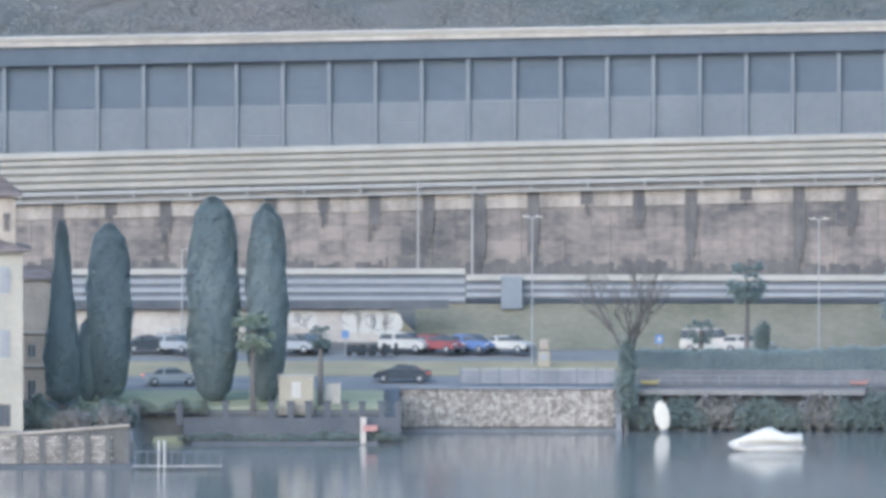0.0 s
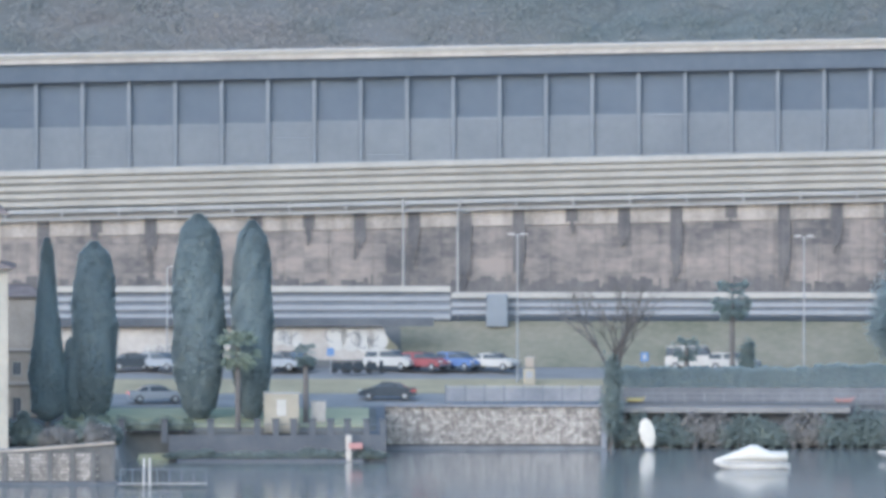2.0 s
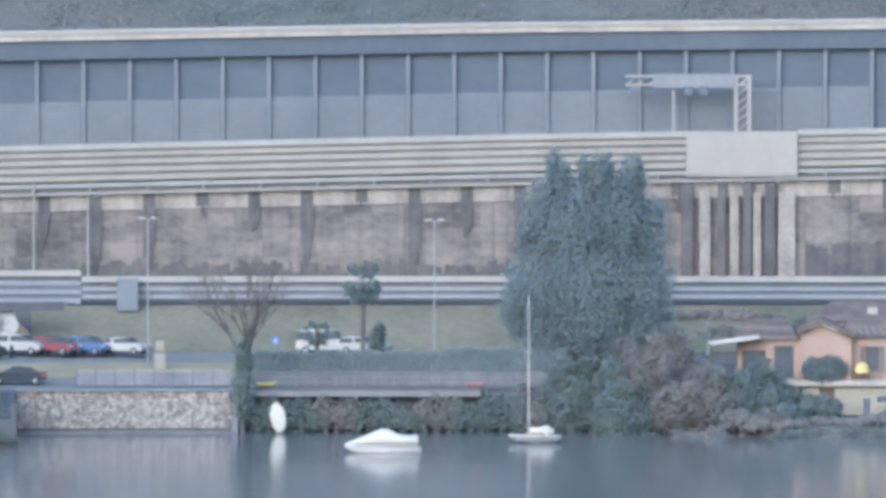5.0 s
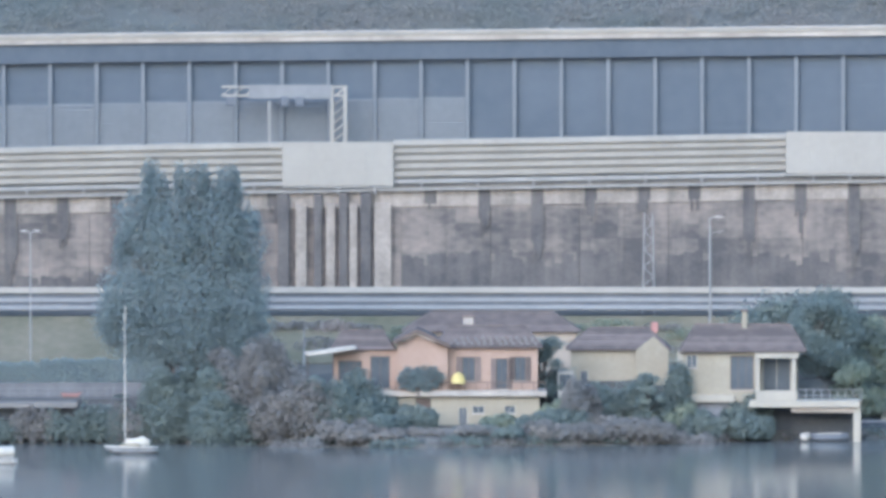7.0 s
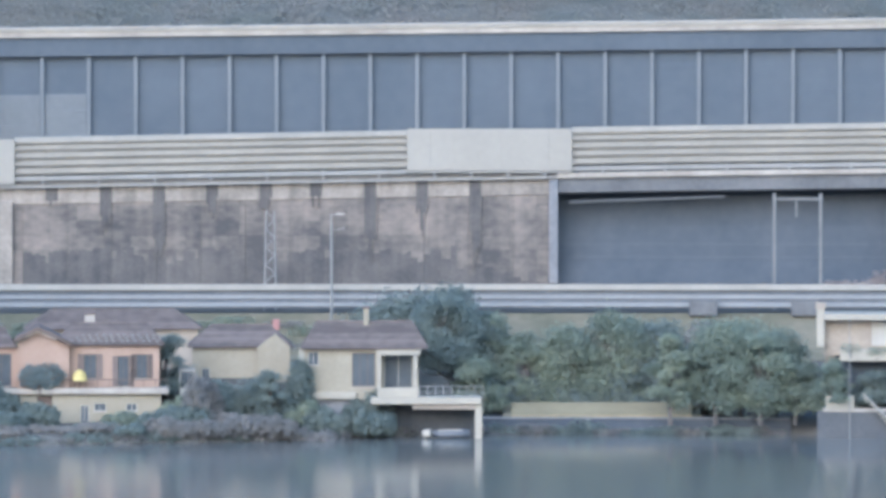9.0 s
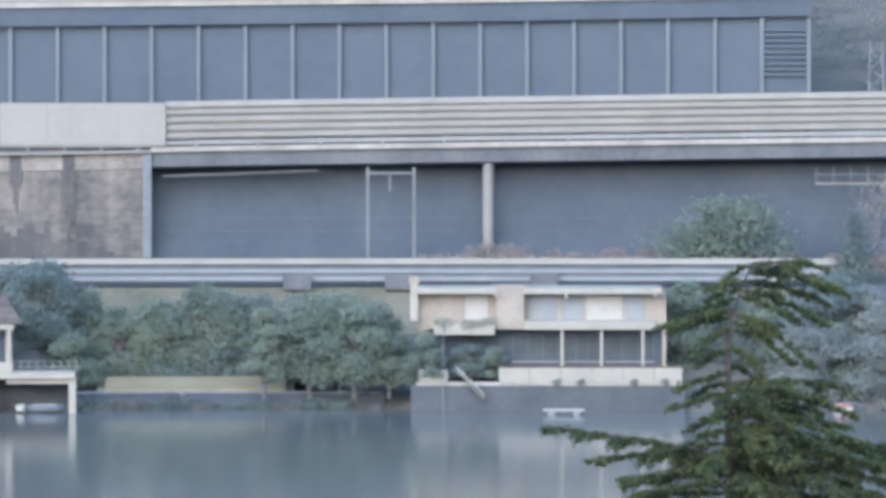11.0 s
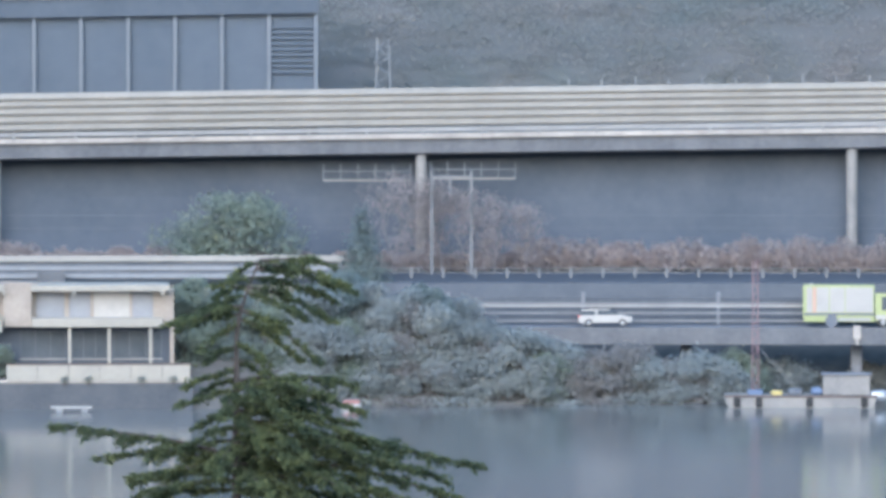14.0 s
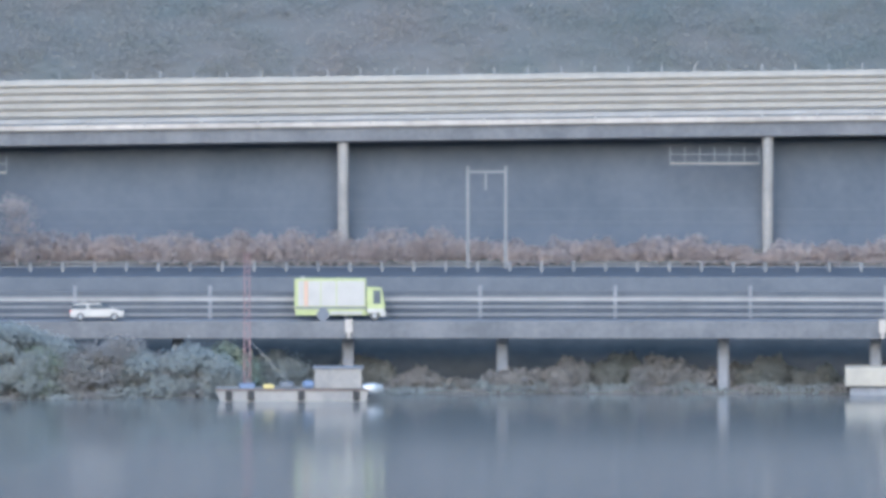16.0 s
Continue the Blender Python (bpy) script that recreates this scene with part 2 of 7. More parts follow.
def boxed(name, dims, material, parent=None, bevel=0.0, label=""):
    return part(name, box(bmesh.new(), *dims, bevel=bevel), material, parent, label)


def tube(bm, a, b, r0, r1=None, n=8):
    """A tapered rod from a to b."""
    a, b = Vector(a), Vector(b)
    r1 = r0 if r1 is None else r1
    way = (b - a)
    res = bmesh.ops.create_cone(bm, cap_ends=True, segments=n, radius1=r0, radius2=r1, depth=way.length)
    m = Matrix.Translation((a + b) / 2) @ way.to_track_quat("Z", "Y").to_matrix().to_4x4()
    bmesh.ops.transform(bm, matrix=m, verts=res["verts"])
    return bm


def rod(name, a, b, r0, material, parent=None, r1=None, n=8):
    return part(name, tube(bmesh.new(), a, b, r0, r1, n), material, parent)


def prism(bm, outline, y0, y1):
    """Closes an outline in x, z into a solid from y0 to y1."""
    front = [bm.verts.new((x, y0, z)) for x, z in outline]
    back = [bm.verts.new((x, y1, z)) for x, z in outline]
    k = len(outline)
    bm.faces.new(front)
    bm.faces.new(back[::-1])
    for i in range(k):
        bm.faces.new((front[i], back[i], back[(i + 1) % k], front[(i + 1) % k]))
    bmesh.ops.recalc_face_normals(bm, faces=bm.faces)
    return bm


def swept(profile, s0, s1, d, zf, step=6.0):
    """A solid whose cut (offset inland, height over zf) runs along the shore arc from s0 to s1."""
    bm = bmesh.new()
    n = max(1, int(math.ceil((s1 - s0) / step)))
    rings = []
    for i in range(n + 1):
        s = s0 + (s1 - s0) * i / n
        rings.append([bm.verts.new(spot(s, d + o, zf(s) + h)) for o, h in profile])
    k = len(profile)
    for a, b in zip(rings, rings[1:]):
        for j in range(k):
            bm.faces.new((a[j], a[(j + 1) % k], b[(j + 1) % k], b[j]))
    bm.faces.new(rings[0][::-1])
    bm.faces.new(rings[-1])
    bmesh.ops.recalc_face_normals(bm, faces=bm.faces)
    return bm


def rect(o0, o1, h0, h1):
    return [(o0, h0), (o1, h0), (o1, h1), (o0, h1)]


def leaves(name, pts, size, material, parent=None, flat=0.0, seed=1, longer=1.0, facing=None, loose=0.55):
    """A crown of small leaf clumps, one quad each, turned at random or, loosely, out of the crown (facing: "out" or a direction)."""
    rng = np.random.default_rng(seed)
    pts = np.asarray(pts, dtype=float)
    n = len(pts)
    if facing is None:
        a = rng.normal(size=(n, 3))
        a[:, 2] *= 1 - flat
        a /= np.linalg.norm(a, axis=1)[:, None]
        b = np.cross(a, rng.normal(size=(n, 3)))
    else:
        if isinstance(facing, str):
            mid = pts.mean(axis=0)
            out = (pts - mid) / (pts.std(axis=0) + 0.05)
            out /= np.linalg.norm(out, axis=1)[:, None] + 1e-6
            out = out + (0, 0, 0.35)
        else:
            out = np.tile(np.array(facing, dtype=float), (n, 1))
        out = out + rng.normal(size=(n, 3)) * loose
        out /= np.linalg.norm(out, axis=1)[:, None]
        a = np.cross(out, rng.normal(size=(n, 3)))
        a /= np.linalg.norm(a, axis=1)[:, None]
        b = np.cross(out, a)
    b /= np.linalg.norm(b, axis=1)[:, None]
    k = size * rng.uniform(0.6, 1.3, n)[:, None]
    a, b = a * k * longer, b * k
    v = np.stack([pts - a, pts - b * 0.6, pts + a, pts + b * 0.6], axis=1).reshape(-1, 3)
    f = np.arange(4 * n).reshape(n, 4)
    me = bpy.data.meshes.new(name)
    me.from_pydata(v.tolist(), [], f.tolist())
    me.materials.append(material)
    ob = new(name, me)
    if parent is not None:
        ob.parent = parent
    return ob


# ---- land and lake ----
SHORE = curve((-300, 820), (-178, 799), (-163, 799), (-161, 840), (-136, 841), (-135, 863), (-110, 863), (-85, 866), (-55, 852), (-30, 860),
              (-12, 872), (10, 876), (40, 872), (55, 867), (75, 872), (92, 875), (106, 877), (113, 887), (130, 884), (180, 887), (300, 880))
ZM = curve((-260, 25.2), (-176, 27.1), (-128, 28.35), (-86, 29.36), (-37.7, 30.28), (9.2, 31.2), (32.8, 31.55), (99.3, 32.5), (176, 33.55), (260, 34.5))   # top of the motorway barrier
OPEN = -0.6   # east of here the motorway stands on piers


def land(s, d):
    """Height of the land on the far shore."""
    ds = SHORE(s)
    q = d - ds
    if q < 0:
        return max(-4.0, q * 0.8 - 0.3)
    bank = curve((860, 3.9), (870, 4.5), (896, 6.6), (906, 11.2), (921, 12.2))(max(d, 860))
    if s < -134:
        low = curve((797, 1.2), (833, 2.2), (846, 3.6), (861, 4.2))(d)
        z = low if d < 861 else bank
    elif s < -88:
        z = bank
    else:
        t = min(1.0, q / 12.0)
        z = min(bank, 0.4 + 5.0 * t) if d < 896 else bank
        if -66 < s < 45:
            k = min(1.0, (s + 66) / 5.0)
            foot = curve((-12, 869), (-8, 884))(s)
            flat = 0.5 + min(1.1, max(0.0, q) * 0.2) + 4.2 * min(1.0, max(0.0, (d - foot) / 9.0))
            z = (1 - k) * z + k * (flat if d < 896 else bank)
        if s > 78:
            k = min(1.0, (s - 78) / 12.0)
            z = (1 - k) * z + k * curve((884, 0.2), (896, 1.4), (909, 11.0), (921, 12.4))(d)
    if s < OPEN:
        if d > 924.2:
            z = max(ZM(s) - 4.6, curve((948, 22), (960, 34), (1000, 52), (1200, 140), (1600, 330), (2600, 420))(d))
    elif d > 919:
        z = curve((919, 12.3), (926, 14.5), (934, 19.5), (948, 27.5), (956, 33), (1000, 52), (1200, 140), (1600, 330), (2600, 420))(d)
    return z


def terrain():
    radii = [2, 15, 30, 50, 80, 110, 150, 190, 230, 260, 400, 600, 760] + list(np.arange(790, 926, 1.5)) + list(np.arange(926, 970, 3)) + list(np.arange(970, 1240, 14)) + [1300, 1400, 1600, 2000, 2600]
    angles = list(np.radians(np.arange(-180, -26, 6))) + list(np.radians(np.arange(-26, -13, 2))) + list(np.arange(-0.226, 0.2261, 2.0 / R0)) + list(np.radians(np.arange(14, 27, 2))) + list(np.radians(np.arange(30, 181, 6)) + 1e-6)
    near = curve((0, 43), (40, 39), (110, 22), (230, 1), (260, -4))
    verts, faces = [], []
    for a in angles:
        side = min(1.0, max(0.0, (abs(a) - 0.55) / 0.3))
        for r in radii:
            z = near(r) if r < 500 else land(max(-300, min(300, a * R0)), r)
            if r >= 260 and r < 760:
                z = -4.0
            hill = 42 - 5 * math.sin(r * 0.01 + a * 3) + max(0, r - 900) * 0.2
            z = (1 - side) * z + side * (hill if r > 60 else z)
            if r > 965:
                z += 5 * noise.noise(Vector((r * math.sin(a), r * math.cos(a), 0)) * 0.03)
            verts.append((r * math.sin(a) * PLAN, r * math.cos(a) * PLAN, z * PLAN))
    k = len(radii)
    for i in range(len(angles) - 1):
        for j in range(k - 1):
            faces.append((i * k + j, (i + 1) * k + j, (i + 1) * k + j + 1, i * k + j + 1))
    faces.append([i * k for i in range(len(angles) - 1)][::-1])
    ob = raw("ground", verts, faces, M["ground"])
    for poly in ob.data.polygons:
        poly.use_smooth = len(poly.vertices) == 4
    return tagged(ob, "scrubby lakeside slope with dull winter grass and bare soil", "ground", kind="structure")


terrain()


def water():
    m = bpy.data.materials.new("lake_water")
    m.use_nodes = True
    n, l = m.node_tree.nodes, m.node_tree.links
    p = n["Principled BSDF"]
    p.inputs["Base Color"].default_value = (0.152, 0.162, 0.16, 1)
    p.inputs["Roughness"].default_value = 0.11
    p.inputs["IOR"].default_value = 1.33
    geo, mp, nz, bp = (n.new("ShaderNode" + k) for k in ("NewGeometry", "Mapping", "TexNoise", "Bump"))
    mp.inputs["Scale"].default_value = (0.25, 0.9, 1)
    nz.inputs["Scale"].default_value, nz.inputs["Detail"].default_value = 0.9, 3.0
    bp.inputs["Strength"].default_value, bp.inputs["Distance"].default_value = 0.18, 0.05
    l.new(geo.outputs["Position"], mp.inputs["Vector"])
    l.new(mp.outputs["Vector"], nz.inputs["Vector"])
    l.new(nz.outputs["Fac"], bp.inputs["Height"])
    l.new(bp.outputs["Normal"], p.inputs["Normal"])
    ob = raw("lake_water", [(-700, 90, 0), (700, 90, 0), (700, 760, 0), (-700, 760, 0)], [(0, 1, 2, 3)], m)
    tagged(ob, "calm grey-blue lake water with faint ripples", "water", kind="structure")


water()

# ---- motorway: barrier, gallery and viaduct ----
DM = 922.0   # distance of the motorway's lake-side edge


def barrier():
    """The long barrier of five white louvre slats along the edge, in lengths between the two big sign backs."""
    stretches = [(-200, -67.1), (-55.8, -15.9), (0.9, 45), (45, 92), (92, 138), (138, 200)]
    for s0, s1 in stretches:
        top = thing("noise_barrier", Matrix(), "long white slatted barrier along the motorway edge", "barrier", "motorway barrier lengths")
        part("backing", swept(rect(0.25, 0.40, -4.15, -0.05), s0, s1, DM, ZM), M["grey_metal"], top)
        for i in range(5):
            h = -0.86 * i
            tall = 0.70 if i == 0 else 0.58
            part("slat", swept([(0.22, h), (0.10, h), (-0.22, h - tall * 0.75), (-0.20, h - tall), (0.22, h - tall + 0.1)], s0, s1, DM, ZM), M["white_metal"], top)
        part("bottom_rail", swept(rect(-0.12, 0.3, -4.75, -4.28), s0, s1, DM, ZM), M["grey_metal"], top)
        n = int((s1 - s0) / 5.57)
        for i in range(n):
            s = s0 + (i + 0.5) * (s1 - s0) / n
            ob = boxed("bracket", (-0.13, 0.13, -0.3, 0.5, -5.2, -4.2), M["grey_metal"], top)
            ob.matrix_basis = place(s, DM, ZM(s))


barrier()


def sign_back(s0, s1, h0, h1, posts):
    s, w = (s0 + s1) / 2, (s1 - s0) * DM / R0
    ob = thing("road_sign", place(s, DM - 0.6, ZM(s)), "blank grey back of a large motorway sign", "road sign", "motorway sign backs")
    n = max(2, int(w / 2.5))
    for i in range(n):
        x = -w / 2 + i * w / n
        boxed("panel", (x + 0.003, x + w / n - 0.003, 0, 0.12, h0, h1), M["sign"], ob, 0.02)
    boxed("frame_rail", (-w / 2, w / 2, 0.13, 0.3, h0 - 0.25, h0), M["grey_metal"], ob)
    for x in posts:
        boxed("post", (x - 0.12, x + 0.12, 0.14, 0.4, h0 - 0.9, h1 - 0.2), M["grey_metal"], ob)


sign_back(-67.1, -55.8, -4.85, -0.08, (-4, 0, 4))
sign_back(-15.9, 0.9, -4.55, 0.02, (-6, -2, 2, 6))


def retaining_wall():
    wall = thing("wall_retaining", Matrix(), "tall dark-stained concrete retaining wall below the motorway", "wall", kind="structure")
    foot = lambda s: 12.0
    n = 44
    drip = random.Random(12)
    for i in range(n):
        s0, s1 = -200 + i * (200 + OPEN) / n, -200 + (i + 1) * (200 + OPEN) / n
        b = swept([(0.6, 0), (1.6, 0), (1.6, ZM(s0) - 13.2 - 5.0), (0.6, ZM(s0) - 12 - 6.9)], s0, s1 - 0.03, DM, foot)
        part("wall_panel", b, M["stained"], wall)
        if s1 < -67 or s0 > -56:
            b, x = bmesh.new(), 0.0
            while x < s1 - s0 - 0.1:
                w = min(drip.uniform(0.25, 0.9), s1 - s0 - 0.03 - x)
                q = s0 + x
                top = (17.5 if -55 < q < -11 else 15.3) + 0.3 * math.sin(q * 0.5) + drip.choice((-0.9, -0.3, 0.0, 0.15, 0.3)) + drip.uniform(-0.15, 0.15)
                box(b, x * DM / R0, (x + w) * DM / R0, 0.56, 0.7, 11.9, top)
                x += w
            part("damp_course", b, M["stain"], wall).matrix_basis = place(s0, DM, 0)
    part("coping", swept([(0.45, -7.3), (1.8, -7.3), (1.8, -4.9), (0.45, -5.2)], -200, OPEN, DM, ZM), M["pale_coping"], wall)
    part("ledge", swept(rect(-0.25, 0.3, -5.55, -5.3), -200, OPEN, DM, ZM), M["grey_metal"], wall)
    rng = random.Random(4)
    for i in range(36):
        s = -196.9 + i * 5.37 + rng.uniform(-0.15, 0.15)
        if -66 < s < -56 or s > -3:
            continue
        low = rng.choice((-8.2, -9.0, -11.5, -14, -15))
        b = bmesh.new()
        for j in range(6):
            run = low * (1 - 0.05 * abs(j - 2.5)) + drip.uniform(-0.6, 2.2)
            box(b, -0.66 + j * 0.22, -0.44 + j * 0.22, 0.28, 0.6, min(run, -7.0), -5.6)
        ob = part("drip_stain", b, M["stain"], wall)
        ob.matrix_basis = place(s, DM + 0.1, ZM(s))
    for s, w, c in ((-67, 1.3, "stain"), (-65.2, 1.2, "pale_coping"), (-63.5, 0.9, "stain"), (-62.2, 1.0, "pale_coping"), (-60.9, 0.9, "stain"), (-59.9, 0.9, "pale_coping"), (-58.6, 1.2, "stain"), (-56.9, 1.9, "pale_coping"), (-1.0, 1.0, "dim_grey")):
        ob = boxed("buttress", (-w / 2, w / 2, (-0.5 if c == "stain" else -0.25), 0.6, -17, (-6.9 if c == "pale_coping" else -5.7)), M[c], wall, 0.06)
        ob.matrix_basis = place(s, DM + 0.1, ZM(s))


retaining_wall()

GROOF = curve((-260, 36.8), (-176, 38.64), (-86, 40.45), (-37.7, 40.95), (32.8, 41.8), (68.5, 42.45))   # under edge of the gallery roof
DG = 931.0


def gallery():
    end = 66.6
    g = thing("gallery", Matrix(), "long open-sided concrete motorway gallery with slender columns", "gallery", kind="structure")
    part("roof", swept([(-1.0, 0), (15, 0), (15, 1.1), (-0.6, 1.1), (-1.0, 0.55)], -200, end, DG, GROOF), M["concrete"], g)
    part("roof_edge", swept(rect(-1.12, -1.0, 0.5, 1.0), -200, end, DG, GROOF), M["white_metal"], g)
    part("lintel", swept(rect(-0.62, -0.42, -2.1, 0.0), -200, end, DG, GROOF), M["lintel"], g)
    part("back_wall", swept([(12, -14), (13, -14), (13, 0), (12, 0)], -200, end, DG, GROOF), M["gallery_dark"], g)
    # added sheet coloured as the hazy shade in the bays, ribbed with faint lines
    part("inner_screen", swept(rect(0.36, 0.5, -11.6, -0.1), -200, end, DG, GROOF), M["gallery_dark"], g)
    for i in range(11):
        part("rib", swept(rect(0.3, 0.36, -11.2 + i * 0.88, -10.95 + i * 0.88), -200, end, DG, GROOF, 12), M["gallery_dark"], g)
    cols = [66.3 - 4.774 * k for k in range(25)]
    cols += [cols[-1] - 4.714 * k for k in range(1, 32)]
    col = boxed("column", (-0.22, 0.22, -0.25, 0.25, -12.2, -0.3), M["screen"], g, 0.03)
    me = col.data
    col.matrix_basis = place(cols[0], DG, GROOF(cols[0]))
    for s in cols[1:]:
        ob = new("column", me)
        ob.parent = g
        ob.matrix_basis = place(s, DG, GROOF(s))
    # slatted screens between the columns in the western bays
    bm = bmesh.new()
    w = 4.714 * DG / R0
    box(bm, 0.26, w - 0.26, 0.02, 0.06, 0.0, 4.9)
    for i in range(9):
        box(bm, 0.26, w - 0.26, -0.1, 0.02, 0.25 + i * 0.53, 0.5 + i * 0.53)
    first = part("screen", bm, M["screen"], g)
    me = first.data
    for i, s in enumerate(cols[25:]):
        ob = first if i == 0 else new("screen", me)
        ob.parent = g
        ob.matrix_basis = place(s, DG + 0.1, ZM(s) - 0.35)
    for i in range(9):
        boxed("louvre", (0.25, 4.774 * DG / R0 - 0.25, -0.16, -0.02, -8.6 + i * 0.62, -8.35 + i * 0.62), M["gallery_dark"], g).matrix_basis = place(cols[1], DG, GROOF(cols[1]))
    part("deck", swept(rect(-8.6, 13, -5.2, -4.7), -200, OPEN, DG, ZM), M["asphalt"], g)


gallery()


def viaduct():
    v = thing("viaduct", Matrix(), "concrete motorway viaduct on slender round piers", "viaduct", kind="structure")
    part("deck", swept([(0.3, -5.3), (22, -5.3), (22, -7.3), (0.9, -7.3), (0.3, -7.1)], OPEN, 200, DM, ZM), M["fascia"], v)
    part("edge_beam", swept(rect(-0.15, 0.6, -5.5, -4.95), OPEN, 200, DM, ZM), M["concrete"], v)
    for s in (33.7, 77.0, 120.8, 164.0):
        z = land(s, DM + 1.3)
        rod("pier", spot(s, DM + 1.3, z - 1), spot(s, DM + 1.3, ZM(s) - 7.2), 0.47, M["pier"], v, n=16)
        # Rear piers are a darker, bluer grey than the front ones.
        rod("pier", spot(s - 0.5, DM + 12, land(s, DM + 12) - 1), spot(s - 0.5, DM + 12, ZM(s) - 7.0), 0.47, M["dim_grey"], v, n=16)
    rod("drain_pipe", spot(0.6, DM + 1, 22.85), spot(16.4, DM + 1, 23.46), 0.10, M["fascia"], v)


viaduct()


def revetment():
    """Steep stone-faced slope under the motorway viaduct, shade and haze in its blue colour."""
    r = thing("wall_revetment", Matrix(), "stone-faced slope under the motorway viaduct, its blue shade painted in", "wall", kind="structure")
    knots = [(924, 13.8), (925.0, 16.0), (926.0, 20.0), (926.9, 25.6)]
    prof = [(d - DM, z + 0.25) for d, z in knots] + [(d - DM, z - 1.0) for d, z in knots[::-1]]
    part("facing", swept(prof, OPEN, 200, DM, lambda s: 0.0), M["stone_shade"], r)


revetment()


def low_rail(s0, s1, top, bottom, d, name, label, n):
    """A lower barrier: white cap above dark and pale bands."""
    r = thing(name, Matrix(), label, "barrier", "railway barrier lengths")
    zf = lambda s: 0.0
    part("backing", swept(rect(0.1, 0.25, bottom, top - 0.1), s0, s1, d, zf), M["dark_metal"], r)
    part("cap", swept([(-0.3, top - 0.62), (0.3, top - 0.62), (0.3, top), (0.0, top)], s0, s1, d, zf), M["white_metal"], r)
    pitch = (top - 0.9 - bottom) / n
    for i in range(n):
        h = top - 1.15 - i * pitch
        part("slat", swept([(-0.1, h - pitch * 0.5), (0.1, h - pitch * 0.5), (0.1, h), (0.02, h)], s0, s1, d, zf), M["mesh"], r)
    return r


low_rail(-169.1, -128.7, 15.1, 11.4, 906, "railway_barrier", "high barrier of white-capped grey steel bands", 3)
low_rail(-128.6, 69.0, 14.45, 11.9, 906, "railway_barrier", "low white-capped barrier of grey steel bands beside the railway", 2)


def road_viaduct():
    v = thing("road_viaduct", Matrix(), "low concrete lakeside road viaduct with steel guard rails", "viaduct", kind="structure")
    flat = lambda s: 0.0
    part("deck", swept([(-0.4, 7.5), (10, 7.5), (10, 6.6), (1.5, 6.0), (-0.2, 6.0)], 66, 200, 884, flat), M["dim_grey"], v)
    part("fascia", swept(rect(-0.6, -0.4, 5.9, 7.7), 66, 200, 884, flat), M["fascia"], v)
    for h in (7.95, 8.75, 9.5):
        part("guard_rail", swept(rect(7.0, 7.12, h, h + 0.26), 66, 200, 884, flat), M["grey_metal" if h > 9 else "dull_steel"], v)
    part("far_barrier", swept(rect(10, 10.3, 7.5, 10.4), 66, 200, 884, flat), M["dark_barrier"], v)
    part("far_rail", swept(rect(9.8, 10.0, 9.5, 9.9), 66, 200, 884, flat), M["dull_steel"], v)
    for i in range(10):
        s = 66 + i * 13.75
        boxed("post", (-0.2, 0.2, 9.6, 9.95, 7.5, 11.0), M["dim_grey"], v).matrix_basis = place(s, 884, 0)
    for s in (104, 121.3, 137, 159.5, 175):
        boxed("pier", (-0.6, 0.6, 3, 5, -1, 6.1), M["dim_grey"], v, 0.15).matrix_basis = place(s, 884, 0)
    part("rail_bank", swept([(0, 9.5), (10, 9.5), (10, 12.4), (0.5, 11.6)], 68, 200, 903, flat), M["dark_barrier"], v)


road_viaduct()
# ---- plants ----
def crown_points(blobs, n, seed, shell=0.45, fuzz=0.06):
    """Points in a union of ellipsoids (x, y, z, rx, ry, rz), thicker near the skin, with gaps."""
    rng = np.random.default_rng(seed)
    vol = np.array([b[3] * b[4] * b[5] for b in blobs]) ** (2 / 3)
    pick = rng.choice(len(blobs), n, p=vol / vol.sum())
    b = np.array(blobs, dtype=float)[pick]
    v = rng.normal(size=(n, 3))
    v /= np.linalg.norm(v, axis=1)[:, None]
    r = (shell + (1 - shell) * rng.random(n)) ** 0.6
    lump = 1 + 0.16 * np.sin(v[:, 0] * 7 + pick * 2.1) * np.sin(v[:, 2] * 6 + pick) + 0.08 * np.sin(v[:, 1] * 13 + v[:, 2] * 11)
    return b[:, :3] + v * b[:, 3:] * (r * lump)[:, None] + rng.normal(size=(n, 3)) * b[:, 3:] * fuzz


def cypress(s, d, z, h, w, seed, label="tall dark columnar cypress on the lawn", cone=False):
    t = thing("cypress_tree", place(s, d, z), label, "tree", "lakeside cypresses")
    rod("trunk", (0, 0, -0.5), (0, 0, h * 0.8), w * 0.07, M["bark"], t, 0.04)
    rng = np.random.default_rng(seed)
    n = int(2500 + h * w * 330)
    k = rng.random(n)
    prof = np.interp(k, [0, 0.05, 0.25, 0.55, 0.8, 0.93, 1.0], [0.30, 0.9, 1.0, 0.66, 0.42, 0.3, 0.1] if cone else [0.30, 0.62, 0.95, 1.0, 0.88, 0.66, 0.12]) * w / 2
    a = rng.random(n) * 2 * np.pi
    lump = 1 + 0.05 * np.sin(a * 3 + k * 17) + 0.035 * np.sin(a * 7 - k * 31 + seed)
    r = prof * lump * (0.86 + 0.14 * np.sqrt(rng.random(n)))
    pts = np.stack([r * np.cos(a), r * np.sin(a), 0.3 + k * (h - 0.3)], axis=1)
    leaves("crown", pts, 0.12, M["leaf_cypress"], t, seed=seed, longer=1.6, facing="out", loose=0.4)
    return t


